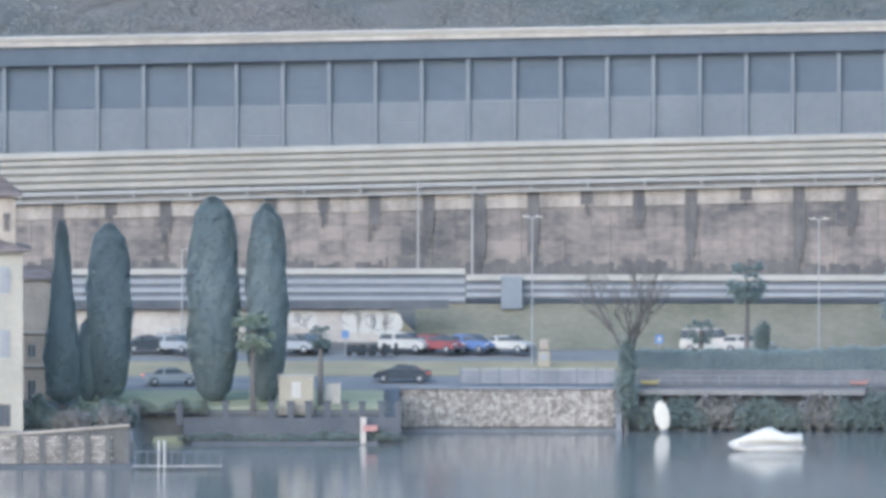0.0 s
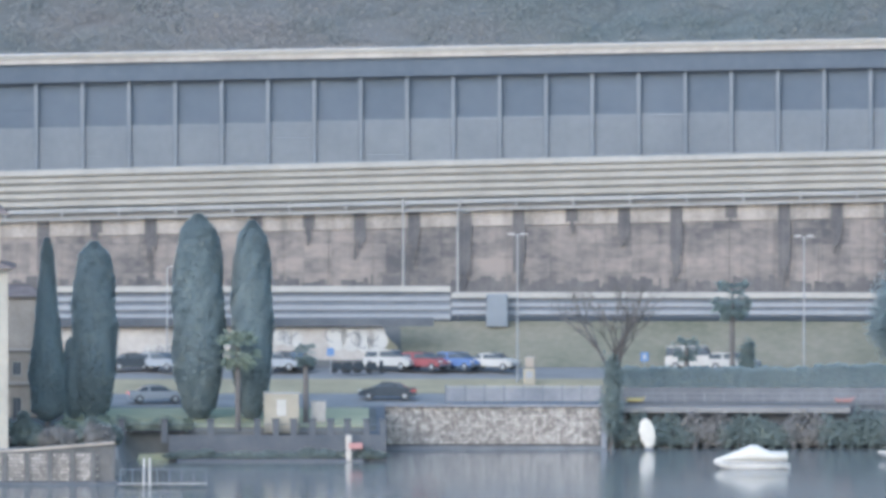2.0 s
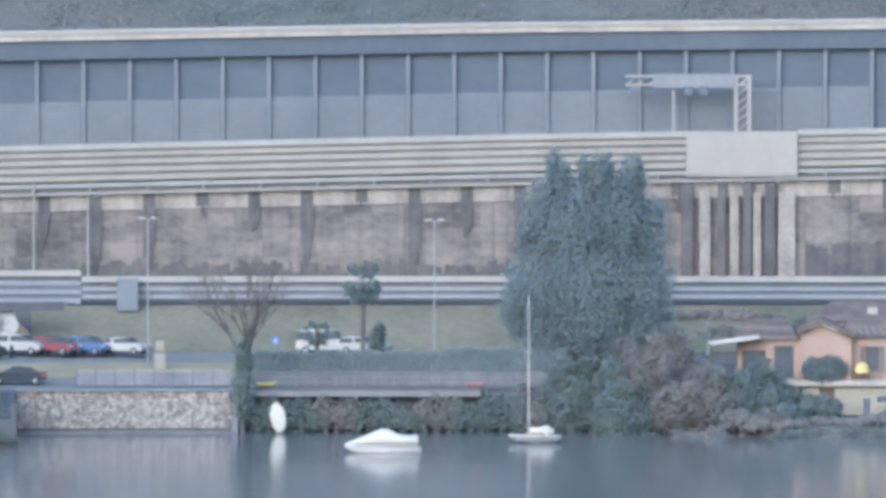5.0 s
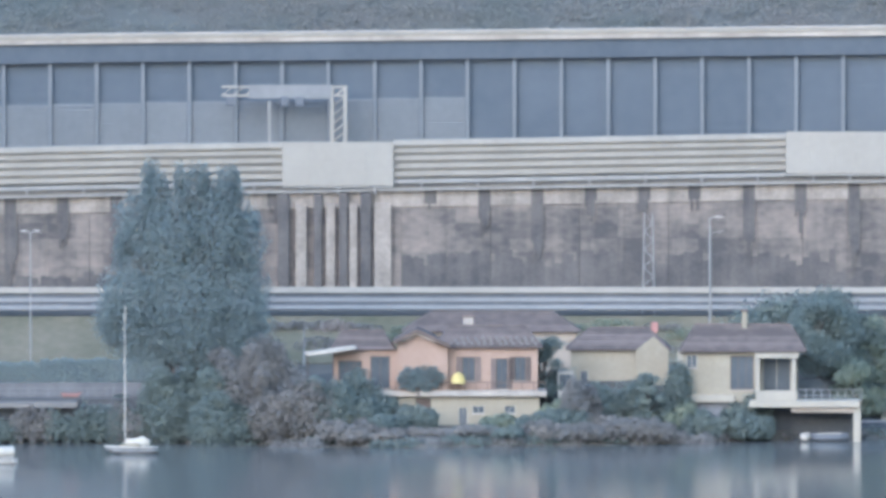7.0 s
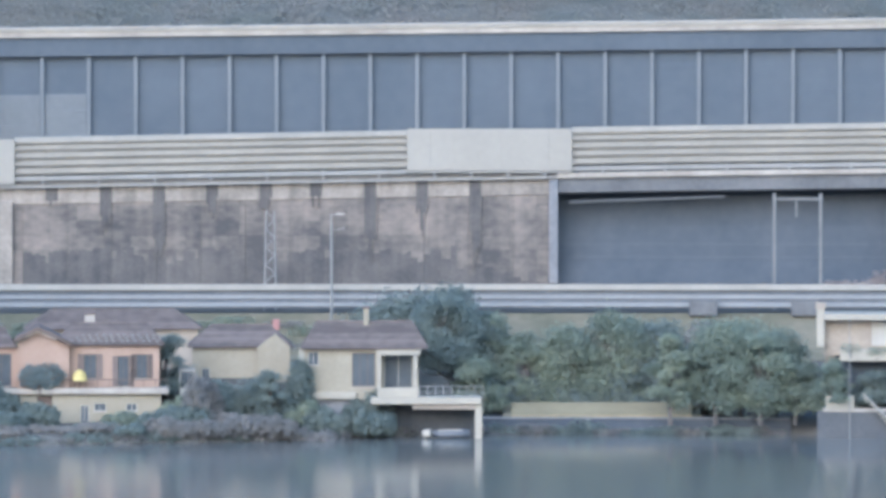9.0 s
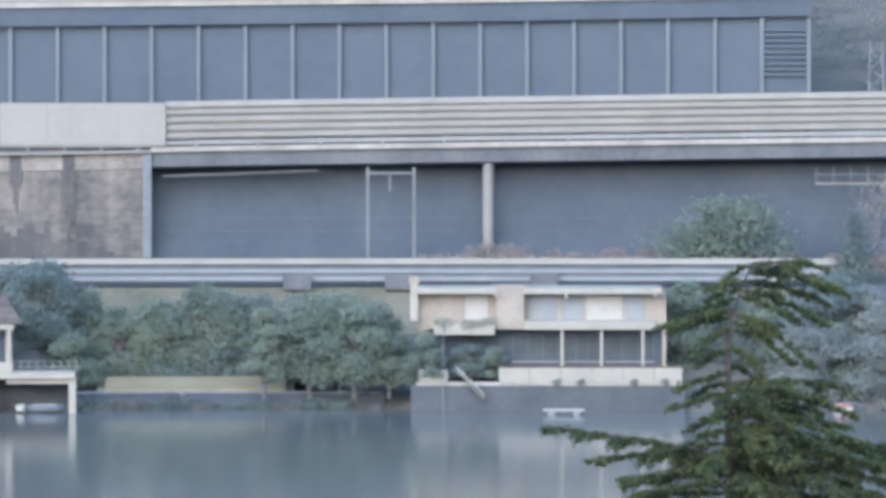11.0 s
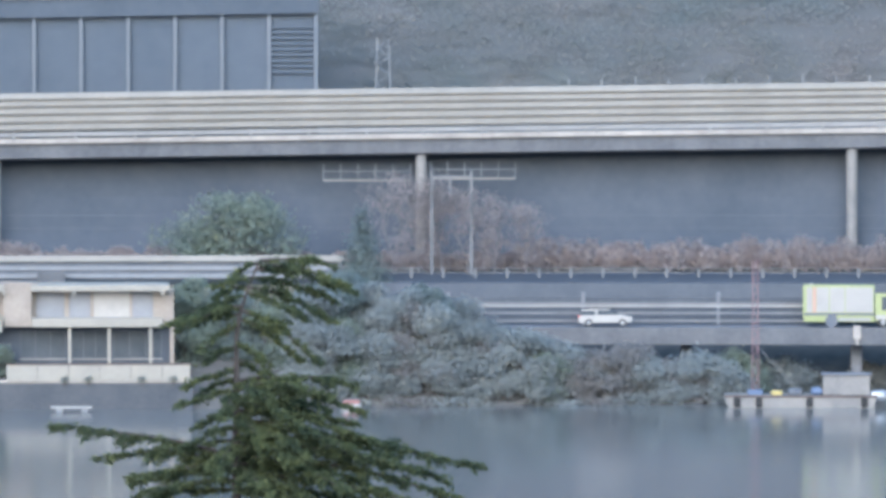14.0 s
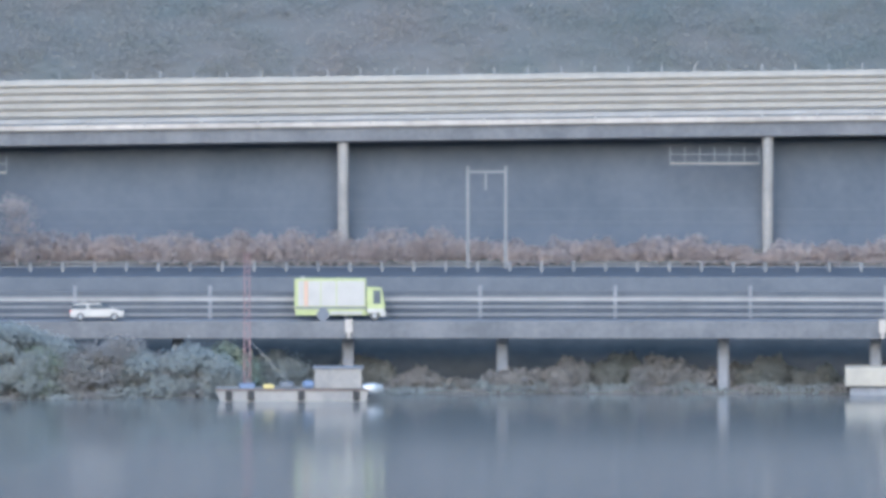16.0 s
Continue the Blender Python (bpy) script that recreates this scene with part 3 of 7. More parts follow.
def airy(w, h, seed):
    """Clumps of an uneven crown with gaps, w wide and h high."""
    rng = random.Random(seed)
    out = []
    for i in range(22):
        k = (i + rng.random()) / 22
        wide = w * 0.5 * (0.55 + 0.6 * math.sin(math.pi * min(1, k * 0.95 + 0.12)))
        r = rng.uniform(0.11, 0.19) * w
        out.append((rng.uniform(-1, 1) * max(0.3, wide - r), rng.uniform(-1.4, 1.4), h * (0.16 + 0.76 * k), r * rng.uniform(1.0, 1.4), r, r * rng.uniform(0.55, 0.85)))
    return out


def tree(s, d, z, blobs, n, size, material, label, seed, trunks=((0, 0.25),), name="tree", group="", fuzz=0.22):
    """Broad crown over one or more tapered trunks with limbs; blobs are relative to the foot."""
    t = thing(name, place(s, d, z), label, "tree", group)
    rng = random.Random(seed)
    top = max(b[2] for b in blobs)
    for x, r in trunks:
        tilt = rng.uniform(-0.3, 0.3)
        trunk = rod("trunk", (x, 0, -0.6), (x + tilt, 0, top * 0.55), r, M["bark"], t, r * 0.6)
        for b in blobs:
            up = max(0.2, min(top * 0.5, b[2] * 0.5))
            rod("limb", (x + tilt * (up + 0.6) / (top * 0.55 + 0.6), 0, up), (b[0] * 0.9, b[1] * 0.9, b[2]), r * 0.45, M["bark"], trunk, 0.03, 6)
    leaves("crown", crown_points(blobs, int(n * 1.4), seed, 0.4, fuzz), size * 0.9, material, t, seed=seed, facing="out", loose=0.7)
    return t


def shrub(s, d, z, w, h, material, seed, label, dep=None, n=None, name="shrub", size=0.2, category="shrub", group="lakeside shrubs"):
    """A rounded uneven bush of leaf clumps on a few stems."""
    dep = dep or min(w, 3.0)
    t = thing(name, place(s, d, z), label, category, group)
    rng = random.Random(seed)
    k = max(2, int(w / max(1.2, h * 0.3)))
    blobs = []
    for i in range(k):
        x = -w / 2 + (i + 0.5) * w / k
        hh = h * rng.uniform(0.62, 1.0)
        blobs.append((x, rng.uniform(-0.2, 0.2) * dep, hh * 0.5, w / k * rng.uniform(0.7, 1.0), dep / 2, hh * 0.52))
    if h > 5:
        for i in range(7):
            r = rng.uniform(0.10, 0.2) * w
            blobs.append((rng.uniform(-0.45, 0.45) * w, rng.uniform(-0.3, 0.3) * dep, h * rng.uniform(0.3, 0.85), r, r, r * rng.uniform(0.7, 1.1)))
    rod("stem", (0, 0, -0.5), (0.1, 0, h * 0.5), 0.08, M["bark"], t, 0.03, 6)
    leaves("foliage", crown_points(blobs, int((n or int(400 + 220 * w * h)) * 1.5), seed, 0.6), size * 0.9, material, t, seed=seed, facing="out", loose=0.7)
    return t


def hedge(s, d, z, w, h, dep, seed, label):
    """One length of a clipped hedge: leaves on the faces of a block with a slightly uneven top."""
    t = thing("hedge", place(s, d, z), label, "hedge", "terrace hedge")
    rng = np.random.default_rng(seed)
    n = int(1300 * w)
    p = rng.uniform(-0.5, 0.5, (n, 3))
    face = rng.integers(0, 3, n)
    p[face < 2, 1] = -0.5 + rng.random((face < 2).sum()) ** 2 * 0.3
    p[face == 2, 2] = 0.5 - rng.random((face == 2).sum()) ** 2 * 0.1
    p = p * (w, dep, h) + (0, 0, h / 2)
    p[:, 2] *= 1 + 0.03 * np.sin(p[:, 0] * 2.3 + seed) + 0.02 * np.sin(p[:, 0] * 7.1)
    p += rng.normal(size=(n, 3)) * 0.06
    for i in range(3):
        x = (i - 1) * w / 3
        rod("stem", (x, 0, -0.4), (x, 0, h * 0.7), 0.08, M["bark"], t, 0.03, 6)
    leaves("foliage", p, 0.12, M["leaf_cypress"], t, seed=seed, facing=(0, -0.8, 0.5), loose=0.4)
    return t


def limbs(bm, a, way, length, r, depth, rng, spread=0.6):
    """Bare branches that fork and thin out."""
    way = way.normalized()
    b = a + way * length
    tube(bm, a, b, r, r * 0.65, 5 if r > 0.05 else 3)
    if depth == 0:
        return
    for i in range(rng.choice((2, 3))):
        turn = Vector((rng.uniform(-1, 1), rng.uniform(-1, 1), rng.uniform(-0.3, 0.7))) * spread
        limbs(bm, a + way * length * rng.uniform(0.7, 1.0), way + turn, length * rng.uniform(0.6, 0.85), max(0.018, r * 0.6), depth - 1, rng, spread)


def bare_tree(s, d, z, h, seed, label, stems=3, lean=0.35, depth=4, r=0.16, material=None):
    t = thing("bare_tree", place(s, d, z), label, "tree", "bare trees")
    rng = random.Random(seed)
    bm = bmesh.new()
    tube(bm, (0, 0, -0.6), (0, 0, h * 0.22), r * 1.6, r * 1.3)
    for i in range(stems):
        a = rng.uniform(0, 6.28)
        limbs(bm, Vector((0, 0, h * 0.2)), Vector((math.cos(a) * lean, math.sin(a) * lean, 1)), h * 0.28, r, depth, rng)
    part("trunk", bm, material or M["bark"], t, "bare grey-brown branches")
    if material:
        leaves("twig_crown", crown_points(airy(h * 0.55, h, seed), 1500, seed, 0.1, 0.4), 0.07, M["dry_grass"], t, seed=seed, longer=3.0)
    return t


def palm(s, d, z, h, r, seed, label, material=None):
    t = thing("palm_tree", place(s, d, z), label, "tree", "lakeside palms")
    rng = random.Random(seed)
    rod("trunk", (0, 0, -0.4), (0, 0, h), 0.3, M["bark"], t, 0.24)
    verts, faces = [], []
    for i in range(64):
        a, up = rng.uniform(0, 6.28), rng.uniform(-1.8, 1.4)
        dirv = Vector((math.cos(a), math.sin(a), up)).normalized()
        base = Vector((0, 0, h))
        tip = base + dirv * r * rng.uniform(0.6, 0.9)
        side = dirv.cross(Vector((0, 0, 1))).normalized()
        upv = side.cross(dirv)
        for j in range(9):
            q = (side * math.cos(j / 8 * math.pi) + dirv * math.sin(j / 8 * math.pi) * 1.1).normalized() * r * 0.42
            droop = Vector((0, 0, -0.12 * r))
            k = len(verts)
            verts += [tip, tip + q * 0.5 + upv * 0.03 * r, tip + q + droop, tip + q * 0.5 - upv * 0.07 * r]
            faces.append((k, k + 1, k + 2, k + 3))
        k = len(verts)
        verts += [base - side * 0.02, base + side * 0.02, tip + side * 0.02, tip - side * 0.02]
        faces.append((k, k + 1, k + 2, k + 3))
    raw("crown", verts, faces, material or M["leaf_dark"], t)
    return t


def all_plants():
    rng_low = random.Random(19)
    # cypresses on the villa lawn
    for i, (s, h, w) in enumerate(((-154.36, 20.70, 5.26), (-148.90, 20.02, 4.18), (-164.94, 17.98, 4.52), (-169.71, 18.4, 3.6), (-167.06, 8.50, 2.15))):
        cypress(s, 846 if i != 3 else 842, 3.6, h, w, i + 3, cone=i == 3)
    palm(-150.33, 841, 3.2, 7.87, 2.1, 5, "palm with drooping grey-green fronds before the cypresses", M["leaf_mid"])
    palm(-143.43, 843, 3.4, 7.04, 1.2, 6, "small dark palm beside the white cabinet")
    palm(-100.03, 882, 5.2, 9.43, 2.2, 7, "tall palm with a shaggy dark crown above the hedge")
    palm(-104.69, 884, 5.2, 4.14, 1.4, 8, "short dark palm beside the parking place")
    tree(-98.59, 884, 5.2, [(0, 0, 2.6, 0.9, 0.9, 2.0), (0.3, 0, 4.0, 0.6, 0.6, 1.1)], 900, 0.2, M["leaf_dark"], "slim evergreen beside the tall palm", 9)
    bare_tree(-112.10, 862, 4.0, 14.5, 11, "bare many-stemmed tree on the quay", 8, 0.5, 4, 0.14)
    tree(-112.33, 860.6, 0.6, [(0, 0, 3.0, 1.1, 0.8, 2.6), (0.2, 0, 6.6, 0.9, 0.6, 2.2)], 2200, 0.2, M["leaf_dark"], "ivy-clad trunk standing at the end of the stone wall", 12, name="ivy_tree")
    # great evergreen on the shore
    foot = 4.6
    tree(-76.86, 870, foot, [(-80.77 - -76.86, 0, 26.73 - foot, 0.8, 0.8, 2.4), (-77.55 - -76.86, 0, 26.50 - foot, 0.7, 0.7, 2.0), (-75.14 - -76.86, 0, 26.32 - foot, 0.8, 0.8, 2.4), (-71.98 - -76.86, 0, 26.03 - foot, 0.7, 0.7, 2.2), (-83.47 - -76.86, 0, 19.63 - foot, 1.0, 0.9, 1.8),
                               (-80.02 - -76.86, 0, 25.45 - foot, 1.5, 1.6, 2.6), (-76.00 - -76.86, 0.5, 25.16 - foot, 1.7, 1.7, 3.0), (-72.67 - -76.86, 0, 25.16 - foot, 1.6, 1.6, 3.0),
                               (-81.75 - -76.86, 0, 21.96 - foot, 2.4, 2.2, 3.6), (-78.59 - -76.86, -0.4, 20.80 - foot, 3.4, 3.0, 4.6), (-73.70 - -76.86, 0, 21.38 - foot, 3.2, 3.0, 4.6), (-70.83 - -76.86, 0, 20.21 - foot, 2.0, 2.2, 4.2),
                               (-82.32 - -76.86, 0, 14.39 - foot, 3.4, 3.0, 4.2), (-76.86 - -76.86, -0.6, 13.81 - foot, 4.4, 3.4, 4.8), (-71.69 - -76.86, 0, 13.81 - foot, 3.5, 3.0, 4.6), (-84.34 - -76.86, 0, 12.06 - foot, 2.0, 2.0, 2.6),
                               (-81.17 - -76.86, -0.3, 10.02 - foot, 3.4, 2.4, 2.6), (-76.29 - -76.86, -0.6, 9.73 - foot, 4.0, 2.6, 2.8), (-71.40 - -76.86, -0.3, 10.32 - foot, 3.2, 2.4, 3.0)],
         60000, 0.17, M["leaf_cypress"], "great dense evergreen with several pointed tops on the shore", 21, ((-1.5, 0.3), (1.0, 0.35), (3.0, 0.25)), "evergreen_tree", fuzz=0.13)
    # brown and green shrubs below and beside it
    for i, (t0, w, h, m, s0, d) in enumerate((
            ("dark", 8.5, 10.0, "leaf_dark", -76.86, 862), ("brown", 7.0, 9.5, "twig", -70.5, 862.5), ("dark", 6.0, 7.0, "leaf_dark", -72.8, 859.5), ("brown", 6.5, 8.0, "twig", -66.51, 858), ("dark", 4.2, 5.5, "leaf_dark", -62.78, 862), ("brown", 7.5, 3.0, "twig", -64.50, 855),
            ("dark", 4.0, 3.6, "leaf_dark", -58.58, 860), ("dark", 3.6, 3.4, "leaf_dark", -53.29, 861.5), ("dark", 3.0, 2.2, "leaf_dark", -56.17, 858), ("brown", 6.0, 1.4, "twig", -57.89, 855), ("brown", 9.0, 1.1, "twig", -49.84, 857.5),
            ("green", 3.4, 3.4, "leaf_mid", -39.21, 866), ("brown", 3.0, 5.2, "twig", -36.62, 864), ("dark", 4.6, 2.7, "leaf_dark", -31.45, 868), ("green", 3.6, 3.8, "leaf_dark", -29.15, 867), ("green", 3.0, 3.3, "leaf_mid", -26.68, 866),
            ("brown", 6.0, 2.2, "twig", -33.75, 863), ("brown", 6.5, 2.0, "twig", -26.85, 862), ("dark", 9.0, 3.0, "leaf_dark", -21.67, 866), ("dark", 5.0, 2.6, "leaf_dark", -16.21, 866), ("green", 4.0, 4.6, "leaf_dark", -19.95, 868.5),
            ("dark", 5.5, 4.2, "leaf_dark", -60.77, 860), ("dark", 3.4, 4.6, "leaf_dark", -57.43, 863.5), ("brown", 6.0, 2.6, "twig", -60.19, 856), ("dark", 4.5, 2.2, "leaf_dark", -40.65, 861), ("dark", 4.0, 3.0, "leaf_dark", -38.35, 862),
            ("green", 3.0, 2.0, "leaf_mid", -45.24, 863.5), ("dark", 7.0, 1.6, "leaf_dark", -46.39, 857.5), ("brown", 8.0, 2.2, "twig", -38.35, 858.5), ("brown", 7.0, 2.4, "twig", -30.87, 860.5), ("dark", 4.0, 4.6, "leaf_dark", -34.03, 868), ("dark", 6.0, 2.2, "leaf_dark", -13.05, 869),
            ("dark", 7.0, 6.5, "leaf_dark", -81.5, 863.5), ("dark", 7.0, 7.0, "leaf_dark", -74.0, 864.5), ("dark", 6.0, 5.5, "leaf_dark", -63.4, 859))):
        words = {"brown": "tangled bare brown shrub on the shore", "dark": "dense dark evergreen shrub by the houses", "green": "green garden shrub by the houses"}[t0]
        shrub(s0, d, land(s0, d) - 0.3, w, h, M[m], 40 + i, words, dep=4.0)
    # trees behind the second house and along the garden east of it
    tree(-15.06, 897, 6.6, [(-2, 0, 4.0, 3.4, 2.6, 2.8), (1.5, 0, 4.6, 3.6, 2.6, 2.6), (-5, 0, 3.2, 2.4, 2.2, 2.2), (4.5, 0, 2.6, 2.4, 2.2, 2.4)], 7000, 0.26, M["leaf_dark"], "round dark garden tree behind the cream house", 61)
    for i, (x, y, w, h, m) in enumerate(((800, 690, 8, 6.6, "leaf_dark"), (865, 690, 7, 7.2, "leaf_mid"), (935, 700, 7, 6.2, "leaf_mid"), (1010, 695, 8, 6.4, "leaf_mid"), (1085, 695, 9, 7.6, "leaf_mid"), (1160, 700, 9, 6.8, "leaf_dark"), (1250, 715, 8, 7.2, "twig"), (1310, 740, 9, 7.4, "leaf_mid"), (1370, 745, 8, 6.8, "leaf_mid"))):
        s = -11.32 + (x - 800) / 17.394
        h *= 1.4
        d = 886 - (y - 690) * 0.12
        tree(s, d, land(s, d) - 0.3, airy(w * 1.15, h, 70 + i), int(900 + 110 * w * h), 0.18, M[m],
             {"leaf_dark": "dark leafy garden tree above the shore", "leaf_mid": "fresh green garden tree above the shore", "twig": "bare brownish garden tree above the shore"}[m], 70 + i, group="garden trees")
    for i, (x, w, h, m) in enumerate(((30, 5, 8.0, "leaf_mid"), (110, 9, 9.0, "leaf_mid"), (190, 8, 8.0, "leaf_mid"), (250, 5, 6.0, "leaf_mid"), (320, 5, 5.2, "leaf_mid"), (385, 4, 4.4, "leaf_mid"))):
        s = 9.20 + x / 17.394
        h *= 1.15 if i < 3 else 1.0
        tree(s, 872 + i % 2, 1.6, airy(w * 1.1, h, 90 + i), int(800 + 110 * w * h), 0.18, M[m],
             "leafy green tree beside the modern villa", 90 + i, group="garden trees")
    for i, (x, w, h, m) in enumerate(((765, 7, 12.5, "leaf_mid"), (840, 7, 11.0, "leaf_dark"), (915, 6, 10.0, "leaf_mid"), (970, 6, 11.5, "leaf_dark"), (1040, 7, 13.0, "leaf_dark"))):
        s = 9.2 + x / 17.394
        tree(s, 878 + i % 2, 1.0, airy(w * 1.3, h, 98 + i), int(900 + 130 * w * h), 0.19, M[m],
             "tall dull green tree beside the modern villa", 98 + i, group="garden trees")
    tree(-12.6, 881, land(-12.6, 881) - 0.3, airy(8.5, 9.0, 301), 8000, 0.18, M["leaf_dark"], "dark leafy garden tree above the shore", 301, group="garden trees")
    tree(-8.6, 878, land(-8.6, 878) - 0.3, airy(6.0, 6.5, 302), 5000, 0.18, M["leaf_mid"], "fresh green garden tree above the shore", 302, group="garden trees")
    for i in range(13):
        s = -10.5 + i * 2.6
        shrub(s, 873.9, -0.2, 3.4, rng_low.uniform(0.9, 1.9), M["leaf_dark" if i % 3 else "twig"], 810 + i, "low dark growth over the shore wall", dep=1.4, n=520, size=0.16)
    tree(-40.3, 873, land(-40.3, 873) - 0.3, airy(5.2, 7.6, 303), 4500, 0.17, M["leaf_dark"], "dark leafy tree between the cottage and the low house", 303, group="garden trees")
    tree(-29.8, 865.5, land(-29.8, 865.5) - 0.3, airy(3.6, 6.0, 304), 2600, 0.16, M["leaf_dark"], "small dark tree beside the cream house", 304, group="garden trees")
    tree(-59.5, 863, land(-59.5, 863) - 0.3, airy(5.0, 6.4, 305), 3800, 0.16, M["leaf_dark"], "dark leafy tree beside the cottage awning", 305, group="garden trees")
    # dull scrub along the eastern shore
    rng = random.Random(8)
    for i in range(22):
        s = 66.69 + i * 2.25 + rng.uniform(-0.5, 0.5)
        big = curve((66, 12.5), (80, 11.0), (88, 8.5), (93, 6.4), (106, 6.0), (114, 4))(s)
        h = big * rng.uniform(0.72, 1.06)
        d = SHORE(s) + rng.uniform(0.8, 3.2)
        m = rng.choice(("willow", "leaf_mid", "willow", "willow", "twig"))
        m = "twig" if abs(s - 95) < 2.6 else m
        tree(s, d, -0.3, airy(8.5, h, 120 + i), int(900 + 110 * h * 8), 0.18, M[m], {"willow": "grey-green willow scrub at the water", "leaf_dark": "dark green scrub at the water", "leaf_mid": "dull green scrub at the water", "twig": "bare brown scrub at the water"}[m], 120 + i, ((0, 0.12), (1.2, 0.08)), name="willow_scrub", group="lakeside willows")
    for i in range(11):
        s = 69 + i * 2.1
        h = curve((66, 13.0), (80, 10.5), (90, 6.5))(s) * rng_low.uniform(0.8, 1.05)
        d = SHORE(s) + rng_low.uniform(3.6, 5.2)
        tree(s, d, land(s, d) - 0.4, airy(8.0, h, 330 + i), int(900 + 110 * h * 8), 0.18, M["willow" if i % 4 else "leaf_dark"], "grey-green willow scrub at the water" if i % 4 else "dark green scrub at the water", 330 + i, ((0, 0.12), (1.2, 0.08)), name="willow_scrub", group="lakeside willows")
    for i in range(13):
        s = 118 + i * 5.0
        shrub(s, SHORE(s) + 3 + rng.uniform(0, 3), 0.2, 5.5, rng.uniform(1.4, 3.8), M[rng.choice(("leaf_grey", "twig"))], 160 + i, "low dull scrub under the road viaduct", dep=3, size=0.24)
    for i in range(38):
        s = 66 + i * 3.2
        shrub(s, SHORE(s) + rng.uniform(0.2, 1.6), -0.2, 4.4, rng.uniform(0.9, 1.9), M["willow" if i % 3 else "twig"], 740 + i, "low tangled growth along the eastern shore", dep=2.2, n=420, size=0.18)
    for i in range(26):
        s = -82.04 + i * 2.55
        d = 900.5 + rng.uniform(0, 4)
        m = rng.choice(("twig", "twig", "leaf_mid", "dry_grass"))
        shrub(s, d, land(s, d) - 0.2, 3.6, rng.uniform(0.8, 1.7), M[m], 770 + i, {"twig": "dry brown bramble on the railway bank", "leaf_mid": "low green bramble on the railway bank", "dry_grass": "pale dry brush on the railway bank"}[m], dep=2.0, n=420, size=0.15)
    # gardens below the railway: low growth on the slope, bushes above the lawn
    for i in range(17):
        s = -63.64 + i * 3.6
        m = rng.choice(("twig", "leaf_mid", "twig"))
        shrub(s, 897 + rng.uniform(0, 4), 6.8 + rng.uniform(0, 1.2), 5.0, rng.uniform(1.4, 2.6), M[m], 640 + i, {"twig": "dry brown scrub on the bank behind the houses", "leaf_mid": "green scrub on the bank behind the houses"}[m], dep=2.5, n=700, size=0.18)
    for i in range(11):
        s = -8.45 + i * 2.2
        shrub(s, 884.5 + rng.uniform(-0.6, 0.6), land(s, 884.5) - 0.3, 4.2, rng.uniform(2.6, 4.2), M[("leaf_dark", "leaf_mid", "leaf_dark")[i % 3]], 660 + i, "leafy hedge above the shore lawn", dep=2.5, size=0.2)
    tree(-27.02, 867, 1.4, [(0, 0, 3.6, 1.5, 1.2, 1.8), (0.3, 0, 5.2, 1.1, 1.0, 1.4)], 2600, 0.17, M["leaf_dark"], "small evergreen between the two houses", 680)
    tree(-31.45, 867, 1.4, [(0, 0, 2.8, 2.2, 1.4, 1.6), (0.9, 0, 3.8, 1.4, 1.0, 1.2)], 2400, 0.17, M["leaf_dark"], "small evergreen before the low house", 681)
    shrub(-53.29, 865.2, 5.2, 3.5, 2.9, M["leaf_cypress"], 682, "dense clipped shrub on the cottage terrace", dep=0.9, n=2600, size=0.13)
    for i in range(17):
        s = -66 + i * 3.5
        d = SHORE(s) + 1.2
        shrub(s, d, -0.1, 4.4, rng.uniform(0.9, 1.7), M["leaf_dark" if i % 2 else "twig"], 700 + i, "low tangled growth at the water's edge", dep=2.6, n=620, size=0.17)
    # plants under the motorway viaduct
    tree(57.49, 914, 11.6, airy(15, 9.4, 7), 7500, 0.22, M["leaf_mid"], "wide green tree under the motorway viaduct", 181)
    tree(71.00, 905, 8.0, [(0, 0, 1.5, 3.4, 2.6, 2.6), (0, 0, 4, 2.6, 2.2, 2.8), (0, 0, 7.2, 1.7, 1.5, 2.4), (0, 0, 9.8, 0.9, 0.8, 1.9)], 5600, 0.2, M["leaf_dark"], "dark pointed evergreen beside the railway", 182, name="evergreen_tree")
    for i, x in enumerate((1130, 1175, 1215, 1262, 1310, 1365)):
        s = 9.20 + x / 17.394
        bare_tree(s, 912 + i % 3, 11.5, 12.5 - 0.7 * i, 190 + i, "thin pale bare tree on the railway bank", 6, 0.45, 4, 0.055, M["pale_bark"])
    for i in range(34):
        s = 30 + i * 4.6
        shrub(s, 919 + rng.uniform(-1, 3), 12.4, 7.0, rng.uniform(1.8, 4.0), M["dry_grass"], 210 + i, "low dry brown scrub below the viaduct", dep=2.5, size=0.15, n=2400)
    # hedge and hanging growth east of the stone wall
    for i in range(8):
        s = -110.03 + i * 4.1
        hedge(s, 869, 4.3, 4.2, 3.55 if i < 5 else 3.9, 1.4, 260 + i, "clipped dark hedge along the lakeside terrace")
    for i in range(10):
        s = -112.90 + i * 3.4
        shrub(s, 862.2, 0.1, 4.2, rng.uniform(3.4, 4.4), M["leaf_dark" if i % 3 else "twig"], 280 + i, "dark ivy and brambles hanging over the quay wall", dep=1.6, n=1500)
    for i in range(11):
        s = -156.25 + i * 1.95
        shrub(s, 837.2, 0.3, 2.4, rng.uniform(0.5, 1.1), M["leaf_dark"], 620 + i, "ivy growing down the quay wall", dep=0.8, n=420, size=0.16)
    for i in range(12):
        s = -176.08 + i * 1.15
        shrub(s, 826 + rng.uniform(0, 4), 2.0, 2.2, rng.uniform(1.6, 3.4), M[rng.choice(("leaf_dark", "leaf_dark", "twig"))], 300 + i, "garden shrub below the villa", dep=1.6)
    for i in range(7):
        s = -167.46 + i * 1.9
        shrub(s, 840, 3.0, 2.0, rng.uniform(0.7, 1.5), M["leaf_mid"], 320 + i, "low green border shrub on the lawn", dep=1.2)
